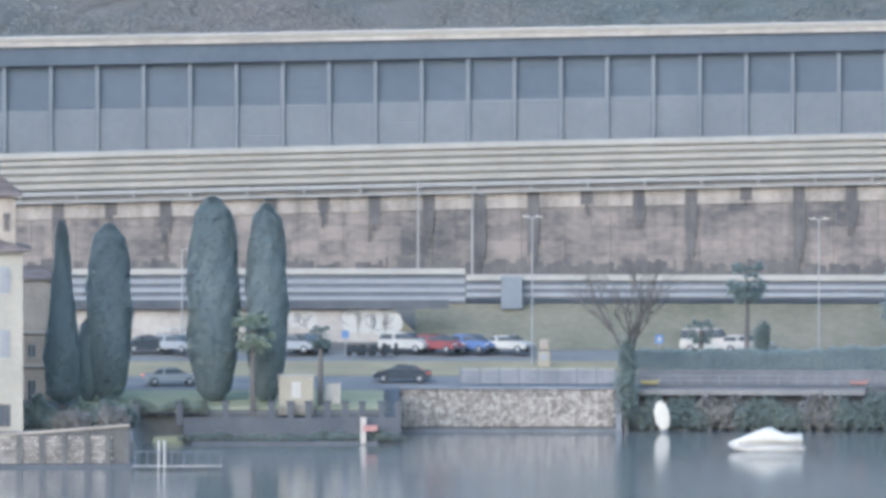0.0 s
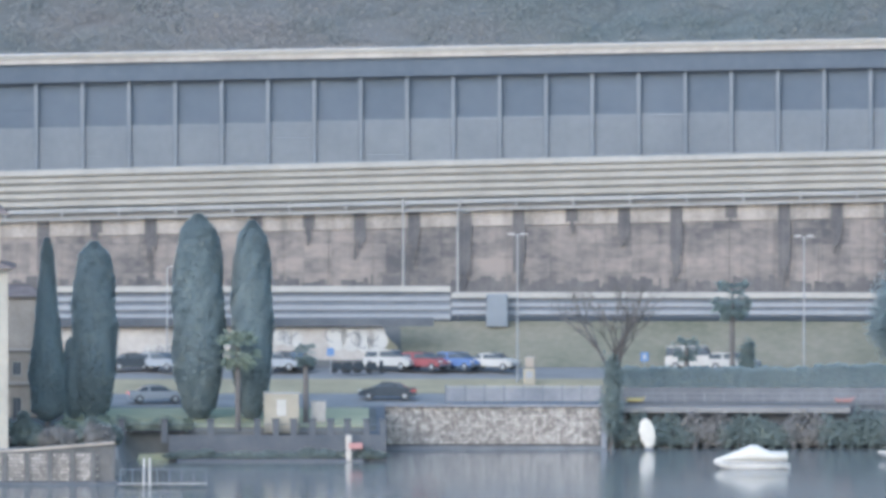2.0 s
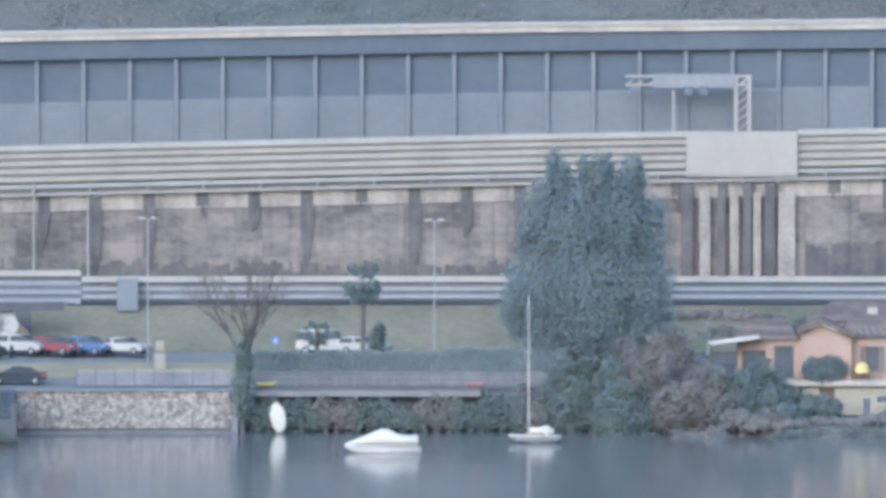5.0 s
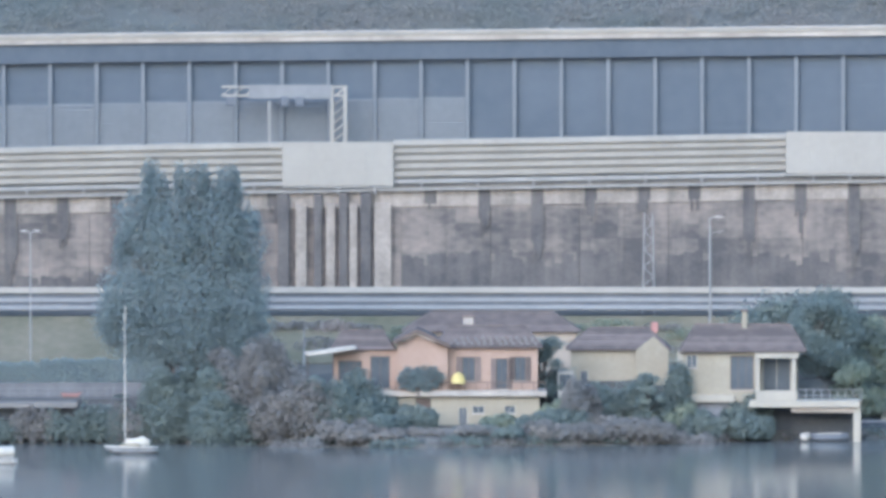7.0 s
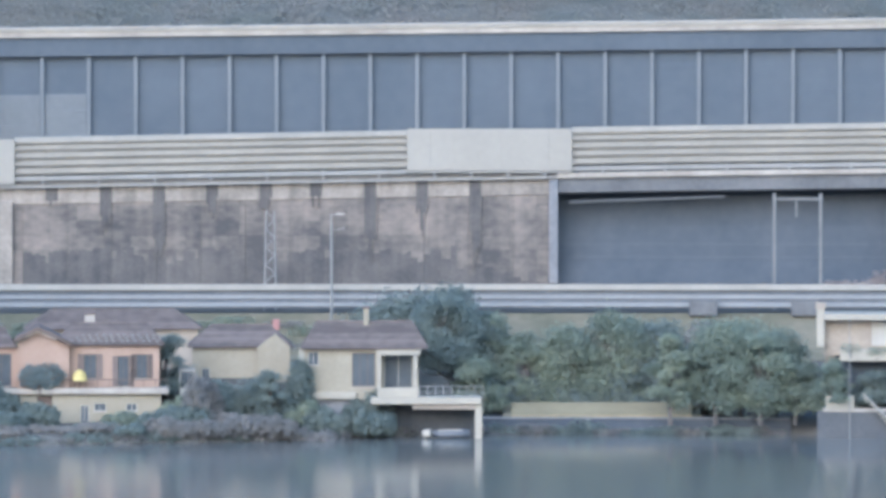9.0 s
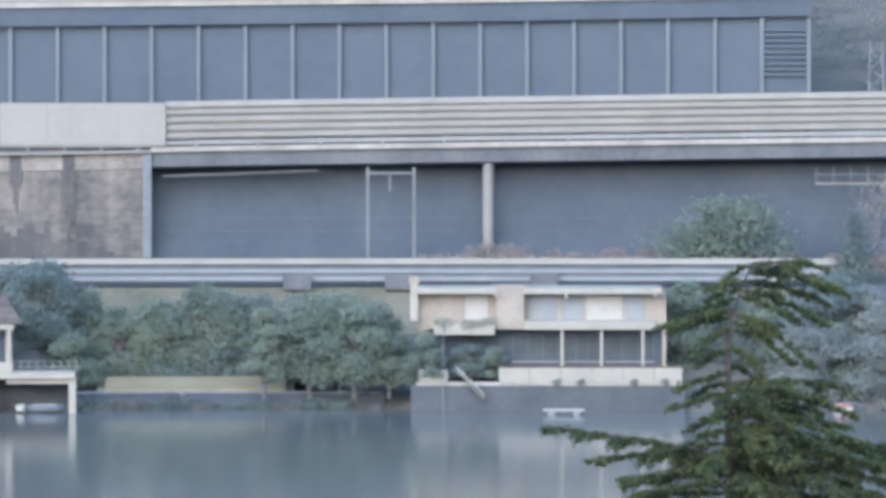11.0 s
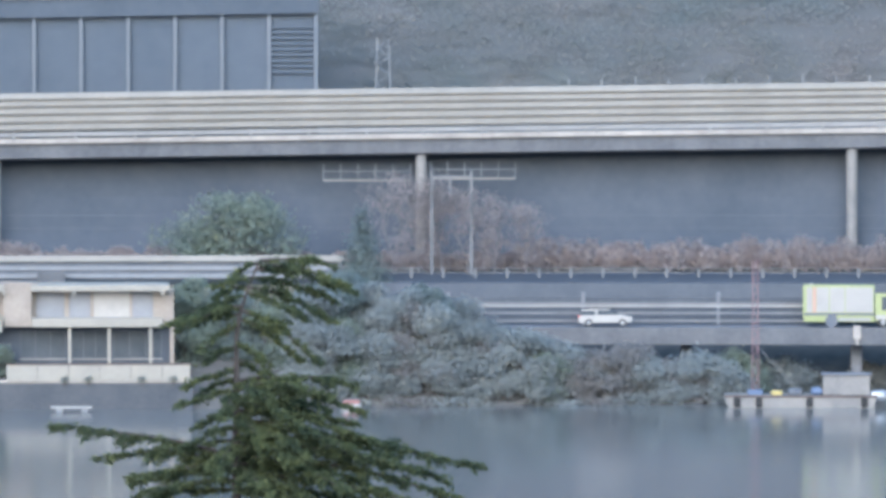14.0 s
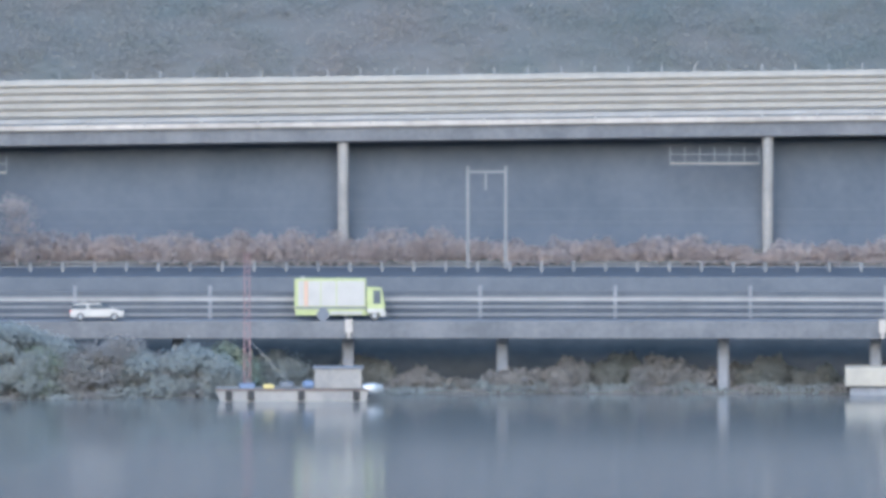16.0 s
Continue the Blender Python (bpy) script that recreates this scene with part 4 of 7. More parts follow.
    hillside()


def hillside():
    """Winter woods on the slope: loose twigs and leaves over an added gap-filling sheet."""
    def canopy(s, d):
        p = Vector((s * 0.9, d, 0))
        return land(s, d) + 1.3 + 0.9 * noise.noise(p * 0.07) + 0.35 * noise.noise(p * 0.3)

    ss = list(np.arange(-206, 206.1, 1.4))
    ds = list(np.arange(950, 1030.1, 1.4))
    east = [max(d, 942 + (d - 950) * 1.1) for d in ds]
    verts, faces = [], []
    for s in ss:
        for d, e in zip(ds, east):
            q = d if s < 67 else e - 8
            verts.append(spot(s, q, canopy(s, q)))
    k = len(ds)
    for i in range(len(ss) - 1):
        for j in range(k - 1):
            faces.append((i * k + j, (i + 1) * k + j, (i + 1) * k + j + 1, i * k + j + 1))
    # Sheet added so gaps between leaves show hazed colour, not dark shade.
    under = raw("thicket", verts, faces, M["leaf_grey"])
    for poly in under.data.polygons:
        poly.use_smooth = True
    tagged(under, "low canopy sheet filling the gaps under the hillside woods", "thicket", kind="structure")
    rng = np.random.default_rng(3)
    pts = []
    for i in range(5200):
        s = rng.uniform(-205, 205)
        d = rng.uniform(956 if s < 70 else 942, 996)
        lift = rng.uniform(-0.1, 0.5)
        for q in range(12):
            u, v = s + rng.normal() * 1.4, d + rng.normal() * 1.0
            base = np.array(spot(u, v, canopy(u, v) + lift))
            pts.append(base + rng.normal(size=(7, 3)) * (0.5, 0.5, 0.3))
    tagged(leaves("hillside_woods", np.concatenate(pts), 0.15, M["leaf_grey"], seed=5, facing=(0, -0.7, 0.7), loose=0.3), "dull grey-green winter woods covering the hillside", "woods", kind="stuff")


all_plants()


def conifer():
    """Top of a near cedar: level boughs fringed with hanging needle sprays, sharp before the far shore."""
    s, d = 58.18, 118.0
    top = 40.99
    foot = 20.0
    h = top - foot
    t = thing("cedar_tree", place(s, d, foot), "dark green cedar with level drooping boughs, close by", "tree")
    lean = lambda z: 0.34 * max(0.0, (z - (h - 1.1)) / 1.1) ** 1.5   # the leader nods to one side
    bm = bmesh.new()
    tube(bm, (0, 0, -1), (0, 0, h - 3.5), 0.30, 0.075, 10)
    for i in range(10):
        a, b = h - 3.5 + i * 0.34, h - 3.5 + (i + 1) * 0.34
        tube(bm, (lean(a), 0, a), (lean(b), 0, b), 0.072 - i * 0.006, 0.066 - i * 0.006, 8)
    part("trunk", bm, M["cedar_bark"], t)
    rng = random.Random(17)
    # depth below the top, reach across, fall of the tip, reach toward (-) or away from the lake side (+)
    east = [(0.04, 1.02, 0.06, 0.1), (0.10, 1.25, 0.30, -0.2), (0.16, 1.38, 0.36, 0.2), (0.28, 1.15, 0.38, 0.3), (0.42, 1.22, 0.52, 0.0), (0.50, 0.85, 0.40, -0.4), (0.74, 1.10, 0.76, -0.1), (0.86, 0.85, 0.62, 0.3),
            (1.20, 0.45, 0.40, -0.3), (1.45, 0.50, 0.35, 0.3), (1.72, 1.65, 0.08, 0.2), (1.78, 1.30, 0.12, -0.5), (1.84, 1.75, 0.30, -0.2), (1.98, 1.30, 0.20, 0.6), (2.05, 1.70, 0.36, 0.4), (2.14, 1.95, 0.46, -0.3),
            (2.30, 1.60, 0.34, -0.8), (2.42, 2.20, 0.40, 0.5), (2.58, 3.40, 0.36, -0.2), (2.66, 2.50, 0.30, -0.8), (2.74, 2.95, 0.42, 0.3), (2.88, 3.10, 0.48, -0.4), (2.95, 2.1, 0.36, 0.8), (3.08, 2.65, 0.42, -0.7), (3.25, 2.4, 0.4, 0.4)]
    west = [(0.08, 0.34, 0.18, 0.1), (0.28, 0.56, 0.14, -0.2), (0.40, 0.45, 0.16, 0.3), (0.54, 0.62, 0.25, 0.1), (0.68, 0.80, 0.26, -0.3), (0.72, 1.08, 0.28, 0.1), (0.80, 0.85, 0.22, 0.3), (0.95, 0.50, 0.35, -0.3), (1.25, 0.50, 0.30, 0.2),
            (1.58, 0.70, 0.24, -0.2), (1.70, 0.55, 0.30, 0.3), (1.86, 0.80, 0.24, -0.2), (2.16, 0.60, 0.28, 0.3), (2.36, 0.66, 0.28, -0.3), (2.55, 0.70, 0.20, 0.2),
            (2.78, 2.55, -0.42, -0.2), (2.86, 1.95, -0.06, 0.3), (2.94, 1.5, 0.14, -0.4), (2.98, 1.45, 0.24, 0.3), (3.12, 1.40, 0.22, -0.4), (3.25, 1.7, 0.3, 0.3)]
    boughs = [(b, x, f, y) for b, x, f, y in east] + [(b, -x, f, y) for b, x, f, y in west]
    for q in range(12):
        boughs.append((1.75 + q * 0.15, (0.95, -0.3, 1.5, 0.45, 1.15)[q % 5] * (0.6 + 0.06 * q), 0.36, -1.0 - 0.08 * q))
    for q in range(30):
        a, r = rng.uniform(0, 6.28), 2.4 + 0.07 * q
        boughs.append((3.5 + q * 0.36, r * math.cos(a), rng.uniform(0.3, 0.9), r * math.sin(a)))
    for i, (below, dx, fall, dy) in enumerate(boughs):
        fine = below < 3.45
        reach = math.hypot(dx, dy)
        way = Vector((dx, dy, 0)) / reach
        across = Vector((-way.y, way.x, 0))
        base = Vector((lean(h - below), 0, h - below))
        sway, wave = rng.uniform(-0.03, 0.03), rng.uniform(0, 6.28)

        def line(k):
            """Along the bough: a low arch with a kinked, slightly lifted end."""
            up = 0.05 * reach * math.sin(k * 3.1) - fall * k ** 1.25 + 0.03 * math.sin(k * 9 + wave) * k
            return base + way * reach * k + across * sway * math.sin(k * 7 + wave) + Vector((0, 0, up))

        bough = bmesh.new()
        thick = 0.012 + 0.011 * reach
        for k in range(6):
            tube(bough, line(k / 6), line((k + 1) / 6), thick * (1 - k / 6.5), thick * (1 - (k + 1) / 6.5), 5)
        pts = []

        def sprig(p, out, length, hang):
            """A short tapering twig thick with needles, hanging towards its end."""
            m = max(4, int(length / (0.017 if fine else 0.07)))
            for q in range(m):
                u = q / m
                fat = 0.020 * (1 - 0.65 * u) + 0.004
                c = p + out * (u * length) + Vector((0, 0, -hang * length * u ** 1.7))
                pts.append(c + Vector((rng.gauss(0, fat), rng.gauss(0, fat), rng.gauss(0, fat * 0.8))))

        n = max(5, int(reach / (0.045 if fine else 0.2)))
        for j in range(n):
            k = 0.04 + 0.96 * (j + rng.random() * 0.7) / n
            full = min(1.0, 0.35 + 2.2 * k) * (1.0 - 0.72 * max(0.0, k - 0.35) / 0.65)
            clump = 0.65 + 0.45 * math.sin(k * reach * 11 + wave)   # sprays stand in tufts with gaps between
            for side in (-1, 1):
                if rng.random() > 0.55 + 0.4 * clump:
                    continue
                length = (0.07 + 0.21 * reach ** 0.5 * full * clump) * rng.uniform(0.6, 1.2)
                out = (across * side * rng.uniform(0.25, 0.9) + way * rng.uniform(0.35, 1.0) + Vector((0, 0, rng.uniform(-0.30, 0.16)))).normalized()
                p = line(k)
                sprig(p, out, length, rng.uniform(0.1, 0.65))
                for q in range(2):
                    u = rng.uniform(0.25, 0.8)
                    turn = (out + across * rng.uniform(-0.9, 0.9) + Vector((0, 0, rng.uniform(-0.8, 0.12)))).normalized()
                    sprig(p + out * length * u, turn, length * rng.uniform(0.3, 0.6), rng.uniform(0.2, 0.7))
        sprig(line(0.9), way + Vector((0, 0, -fall / reach * 0.6)), 0.11 * reach + 0.08, 0.1)
        ob = part("bough", bough, M["cedar_bark"], t)
        leaves("needles", pts, 0.026 if fine else 0.09, M["needle"], ob, flat=0.3, seed=400 + i, longer=1.5)
    return t


conifer()
# ---- building helpers ----
def holed_wall(name, x0, x1, z0, z1, y0, y1, holes, material, parent):
    """A wall along x with rectangular openings (x0, x1, z0, z1) cut right through."""
    xs = sorted({x0, x1, *[v for h in holes for v in h[:2]]})
    zs = sorted({z0, z1, *[v for h in holes for v in h[2:]]})
    bm = bmesh.new()
    for a, b in zip(xs, xs[1:]):
        for c, e in zip(zs, zs[1:]):
            mx, mz = (a + b) / 2, (c + e) / 2
            if not any(h[0] < mx < h[1] and h[2] < mz < h[3] for h in holes):
                box(bm, a, b, y0, y1, c, e)
    bmesh.ops.remove_doubles(bm, verts=bm.verts, dist=0.001)
    return part(name, bm, material, parent)


def window(x0, x1, z0, z1, y, parent, frame_mat=None, shutters=False, bars=1, name="window"):
    """A framed pane set back in its opening, with shutters folded open if asked."""
    f, lights = 0.07, []
    for i in range(bars + 1):
        xa = x0 + f if i == 0 else x0 + (x1 - x0) * i / (bars + 1) + 0.03
        xb = x1 - f if i == bars else x0 + (x1 - x0) * (i + 1) / (bars + 1) - 0.03
        lights.append((xa, xb, z0 + f, z1 - f))
    w = holed_wall(name, x0, x1, z0, z1, y + 0.08, y + 0.16, lights, frame_mat or M["white_paint"], parent)
    boxed("pane", (x0 + 0.01, x1 - 0.01, y + 0.11, y + 0.13, z0 + 0.01, z1 - 0.01), M["glass"], w)
    boxed("sill", (x0 - 0.1, x1 + 0.1, y - 0.1, y + 0.02, z0 - 0.1, z0), M["concrete"], w)
    if shutters:
        for a, b in ((x0 - (x1 - x0) / 2, x0), (x1, x1 + (x1 - x0) / 2)):
            sb = bmesh.new()
            box(sb, a, b, y - 0.06, y - 0.01, z0, z1)
            k = int((z1 - z0) / 0.16)
            for i in range(k):
                z = z0 + 0.08 + i * 0.16
                box(sb, a + 0.05, b - 0.05, y - 0.085, y - 0.058, z, z + 0.09)
            part("shutter", sb, M["shutter"], w)
    return w


def gable_roof(x0, x1, y0, y1, ze, zr, parent, over=0.5, hip=0.0, name="roof", courses=9):
    """A tiled roof with its ridge along x, in overlapping courses; hip: how far the ridge stops short of each end."""
    ym = (y0 + y1) / 2
    r = None
    for side, ya in ((-1, y0 - over), (1, y1 + over)):
        for i in range(courses):
            a, b = i / courses, (i + 1.12) / courses
            b = min(b, 1.0)
            za, zb = ze - 0.15 + (zr - ze + 0.15) * a, ze - 0.15 + (zr - ze + 0.15) * b
            p, q = ya + (ym - ya) * a, ya + (ym - ya) * b
            ha, hb = hip * a, hip * b
            bm = bmesh.new()
            co = [(x0 - over + ha, p, za + 0.10), (x1 + over - ha, p, za + 0.10), (x1 + over - hb, q, zb + 0.03), (x0 - over + hb, q, zb + 0.03)]
            lo = [(x, y, z - 0.12) for x, y, z in co]
            v = [bm.verts.new(c) for c in co + lo]
            for f in ((0, 1, 2, 3), (7, 6, 5, 4), (0, 4, 5, 1), (1, 5, 6, 2), (2, 6, 7, 3), (3, 7, 4, 0)):
                bm.faces.new([v[k] for k in f])
            bmesh.ops.recalc_face_normals(bm, faces=bm.faces)
            if r is None:
                r = part(name, bm, M["roof_tile"], parent)
            else:
                part("tile_course", bm, M["roof_tile"], r)
    if hip:
        for xe, sg in ((x0 - over, 1), (x1 + over, -1)):
            bm = bmesh.new()
            co = [(xe, y0 - over, ze - 0.05), (xe, y1 + over, ze - 0.05), (xe + sg * hip, ym, zr + 0.02)]
            v = [bm.verts.new(c) for c in co] + [bm.verts.new((x, y, z - 0.12)) for x, y, z in co]
            for f in ((0, 1, 2), (5, 4, 3), (0, 3, 4, 1), (1, 4, 5, 2), (2, 5, 3, 0)):
                bm.faces.new([v[k] for k in f])
            bmesh.ops.recalc_face_normals(bm, faces=bm.faces)
            part("hip_slope", bm, M["roof_tile"], r)
    boxed("ridge_tiles", (x0 - over + hip, x1 + over - hip, ym - 0.13, ym + 0.13, zr - 0.05, zr + 0.12), M["roof_tile"], r, 0.04)
    return r


# ---- west: villa, lawn, quay, parking ----
def surfaces():
    def sheet(name, s0, s1, ds, material, label, cat, up=0.14):
        zs = [land((s0 + s1) / 2, d) for d in ds]
        prof = [(d - 860, z + up) for d, z in zip(ds, zs)] + [(d - 860, z - 0.4) for d, z in zip(ds[::-1], zs[::-1])]
        tagged(part(name, swept(prof, s0, s1, 860, lambda s: 0.0), material), label, cat, kind="structure")
    sheet("road", -200, -88, [862.2, 866, 870, 874.5], M["asphalt"], "grey lakeside road", "road", 0.16)
    sheet("parking", -175, -88, [886.5, 890, 896], M["asphalt"], "grey asphalt parking strip at the foot of the bank", "pavement")
    sheet("verge", -175, -88, [874.6, 880, 886.4], M["dry_lawn"], "strip of dry yellowish grass between road and parking", "grass", 0.2)
    sheet("lawn", -168, -137, [838.6, 842, 846, 852, 858], M["lawn"], "green villa lawn above the quay", "grass", 0.25)
    prof = [(0, 6.6), (10.0, 11.2), (10.0, 10.7), (0.4, 6.2)]
    tagged(part("bank", swept([(o, h + 0.12) for o, h in prof], -133.78, 66, 896.2, lambda s: 0.0), M["grass"]), "steep grassy bank below the railway barrier", "grass", kind="structure")


surfaces()


def white_villa():
    d = 824.0
    h = thing("villa", place(-173.7, d, 2.0), "white three-storey lakeside villa with grey shutters", "house")
    e = 19.71 - 2.0
    floors = [(15.41 - 2.0, 18.05 - 2.0), (9.12 - 2.0, 11.88 - 2.0)]
    holes = []
    for a, b in floors:
        for k in range(4):
            c = -1.75 - k * 3.1
            holes.append((c - 0.45, c + 0.45, a, b))
    doors = [(-2.4, -1.2, 0.4, 2.6)]
    holed_wall("wall", -14, 0, -1.0, e, 0, 0.5, holes + doors, M["plaster_white"], h)
    boxed("side_wall", (-0.5, 0, 0.5, 12, -1.0, e), M["plaster_white"], h)
    boxed("back_wall", (-14, 0, 12, 12.4, -1.0, e), M["plaster_white"], h)
    for q in holes:
        w = window(*q, 0.0, h)
        mid = (q[0] + q[1]) / 2
        for a, b in ((q[0] - 0.05, mid - 0.01), (mid + 0.01, q[1] + 0.05)):
            sb = box(bmesh.new(), a, b, -0.07, -0.02, q[2], q[3])
            for k in range(int((q[3] - q[2]) / 0.2)):
                box(sb, a + 0.06, b - 0.06, -0.095, -0.068, q[2] + 0.06 + k * 0.2, q[2] + 0.18 + k * 0.2)
            part("shutter", sb, M["shutter"], w, "closed grey louvred shutter")
    window(*doors[0], 0.0, h, M["timber"], name="arched_door")
    boxed("cornice", (-14.3, 0.45, -0.45, 0.0, e - 0.35, e), M["concrete"], h, 0.05)
    gable_roof(-14, 0, 0, 12, e, e + 1.1, h, 0.75, 4.0)
    # raised attic storey behind
    z2 = 24.97 - 2.0
    holed_wall("attic_wall", -13, -0.72, e - 0.5, z2, 4.0, 4.4, [(-1.9, -1.2, e + 1.6, e + 3.4)], M["plaster_ochre"], h)
    boxed("attic_side", (-0.72 - 0.4, -0.72, 4.4, 9, e - 0.5, z2), M["plaster_ochre"], h)
    gable_roof(-13, -0.72, 4, 9, z2, z2 + 1.7, h, 0.7, 2.0, name="attic_roof", courses=6)
    lathe = bmesh.new()
    for a, b, r in ((0, 0.5, 0.28), (0.5, 0.7, 0.36), (0.7, 1.3, 0.2), (1.3, 1.8, 0.26)):
        tube(lathe, (-2.5, 6.5, z2 + 1.5 + a), (-2.5, 6.5, z2 + 1.5 + b), r, r * 0.9, 10)
    part("finial", lathe, M["dim_grey"], h)


white_villa()


def annex():
    d = 850.0
    h = thing("annex_building", place(-172.35, d, 3.4), "ochre stone annex with cornices behind the villa", "house")
    top = 16.07 - 3.4
    holed_wall("wall", -3, 1.70, -0.6, top, 0, 0.4, [(-0.9, 0.0, 0.2, 2.4), (-0.9, 0.0, 4.6, 6.0)], M["plaster_ochre"], h)
    boxed("side_wall", (1.70 - 0.4, 1.70, 0.4, 7, -0.6, top), M["plaster_ochre"], h)
    window(-0.9, 0.0, 0.2, 2.4, 0, h)
    window(-0.9, 0.0, 4.6, 6.0, 0, h)
    for z in (top - 0.3, 3.6, 7.0):
        boxed("cornice", (-3.1, 1.70 + 0.15, -0.25, 0, z, z + 0.3), M["concrete"], h, 0.05)
    gable_roof(-3, 1.70, 0, 7, top, top + 1.0, h, 0.4, 1.5, courses=5)


annex()


def quay():
    q = thing("wall_quay", Matrix(), "dark weathered quay wall round the villa garden", "wall", kind="structure")
    flat = lambda s: 0.0
    part("quay_face", swept([(0, -1.5), (1.0, -1.5), (1.0, 2.56), (0.15, 2.56)], -157.40, -135.27, 837.5, flat), M["grime_shade"], q)
    part("footing", swept([(-1.3, -1.5), (0.0, -1.5), (0.0, 0.35), (-1.2, 0.25)], -156.54, -137.57, 837.5, flat), M["grime_shade"], q)
    part("quay_return", swept([(0, -1.5), (24, -1.5), (24, 4.3), (0, 2.6)], -137.57, -135.38, 838.0, flat), M["grime_shade"], q)
    for x in (262, 338, 420, 502, 535, 567, 600, 632, 662, 696, 726):
        s = -177.25 + x / 17.394
        p = thing("garden_post", place(s, 838.2, 2.56), "dark square stone post on the quay wall", "post", "quay posts")
        b = bmesh.new()
        box(b, -0.33, 0.33, -0.33, 0.33, -0.8, 1.45, 0.04)
        part("shaft", b, M["grime_shade"], p)
        boxed("cap", (-0.42, 0.42, -0.42, 0.42, 1.45, 1.62), M["grime_shade"], p, 0.05)
    f = thing("garden_fence", place(-148.49, 838.3, 2.56), "thin iron railing between the quay posts", "fence")
    for z in (0.45, 1.0):
        boxed("rail", (-14, 13, -0.03, 0.03, z, z + 0.06), M["dark_metal"], f)
    # low stone garden wall with piers, running out to the west
    w = thing("wall_garden", Matrix(), "low weathered stone wall with piers at the water", "wall", kind="structure")
    top = curve((-178, 2.76), (-162.86, 3.83))
    part("wall_body", swept([(0.1, -2), (0.9, -2), (0.9, 0), (0.1, 0)], -182, -162.86, 796.5, top), M["mortar"], w)
    part("coping", swept(rect(-0.12, 1.1, 0.0, 0.22), -182, -162.86, 796.5, top), M["plaster_ochre"], w)
    part("footing", swept([(-0.6, -1), (0.3, -1), (0.3, 0.35), (-0.5, 0.3)], -182, -162.57, 796.5, flat), M["grime_shade"], w)
    part("wall_base", swept([(0.1, -1.5), (0.9, -1.5), (0.9, 2.4), (0.1, 2.4)], -182, -162.86, 796.6, flat), M["mortar"], w)
    rng = random.Random(2)
    bm0 = bmesh.new()
    box(bm0, -0.19, 0.19, -0.06, 0.14, -0.13, 0.13, 0.03)
    me = bpy.data.meshes.new("stone")
    bm0.to_mesh(me)
    bm0.free()
    me.materials.append(M["rock_wall"])
    for i in range(30):
        for j in range(8):
            s = -178.6 + i * 0.47 + (j % 2) * 0.2
            ob = new("stone", me)
            ob.parent = w
            ob.matrix_basis = place(s, 796.55, 0.5 + j * 0.33) @ Matrix.Diagonal((rng.uniform(0.85, 1.1), 1, rng.uniform(0.85, 1.1), 1))
    for x in (55, 95, 135, 175, 212, 245):
        s = -177.25 + x / 17.394
        boxed("pier", (-0.28, 0.28, -0.25, 0.3, -1.2, 3.1), M["mortar"], w, 0.03).matrix_basis = place(s, 796.6, 0)
    r = thing("terrace_rail", place(-168.61, 803, 2.0), "pale balustrade behind the garden wall", "railing")
    for i in range(12):
        boxed("baluster", (-5.5 + i, -5.4 + i, -0.05, 0.05, 0, 1.0), M["dim_grey"], r)
    boxed("rail", (-5.6, 5.6, -0.06, 0.06, 1.0, 1.1), M["dim_grey"], r)
    # mooring posts and jetty
    for x in (302, 312):
        s = -177.25 + x / 17.394
        p = thing("mooring_post", place(s, 795, 0), "white wooden mooring post in the water", "post", "mooring posts")
        rod("shaft", (0, 0, -2), (0, 0, 2.55), 0.15, M["white_paint"], p, 0.13, 10)
        rod("cap", (0, 0, 2.55), (0, 0, 2.63), 0.16, M["zinc"], p, 0.1, 10)
    j = thing("jetty", place(-157.97, 792, 0), "narrow pale wooden jetty with a light railing", "jetty")
    for i in range(14):
        boxed("plank", (-4.2 + i * 0.6, -3.62 + i * 0.6, -0.6, 0.6, 0.30, 0.38), M["concrete"], j)
    for i in range(8):
        rod("post", (-4.0 + i * 1.15, 0.55, -1.0), (-4.0 + i * 1.15, 0.55, 1.7), 0.05, M["dark_metal"], j)
    boxed("handrail", (-4.1, 4.2, 0.52, 0.58, 1.62, 1.7), M["dark_metal"], j)
    b = thing("buoy", place(-138.14, 836.4, 0.35), "red and white life buoy box at the quay steps", "buoy")
    boxed("box", (-0.9, 0.5, -0.3, 0.3, 0.9, 1.5), M["red_plain"], b, 0.05)
    boxed("stand", (-1.2, -0.6, -0.25, 0.25, -0.3, 2.3), M["concrete"], b, 0.05)
    st = thing("garden_pillar", place(-167.69, 806, 1.4), "small white garden pillar with a dark top", "ornament")
    rod("shaft", (0, 0, -0.3), (0, 0, 1.35), 0.16, M["white_paint"], st, 0.13, 10)
    rod("base", (0, 0, 0), (0, 0, 0.3), 0.26, M["plaster_ochre"], st, 0.2, 10)


quay()


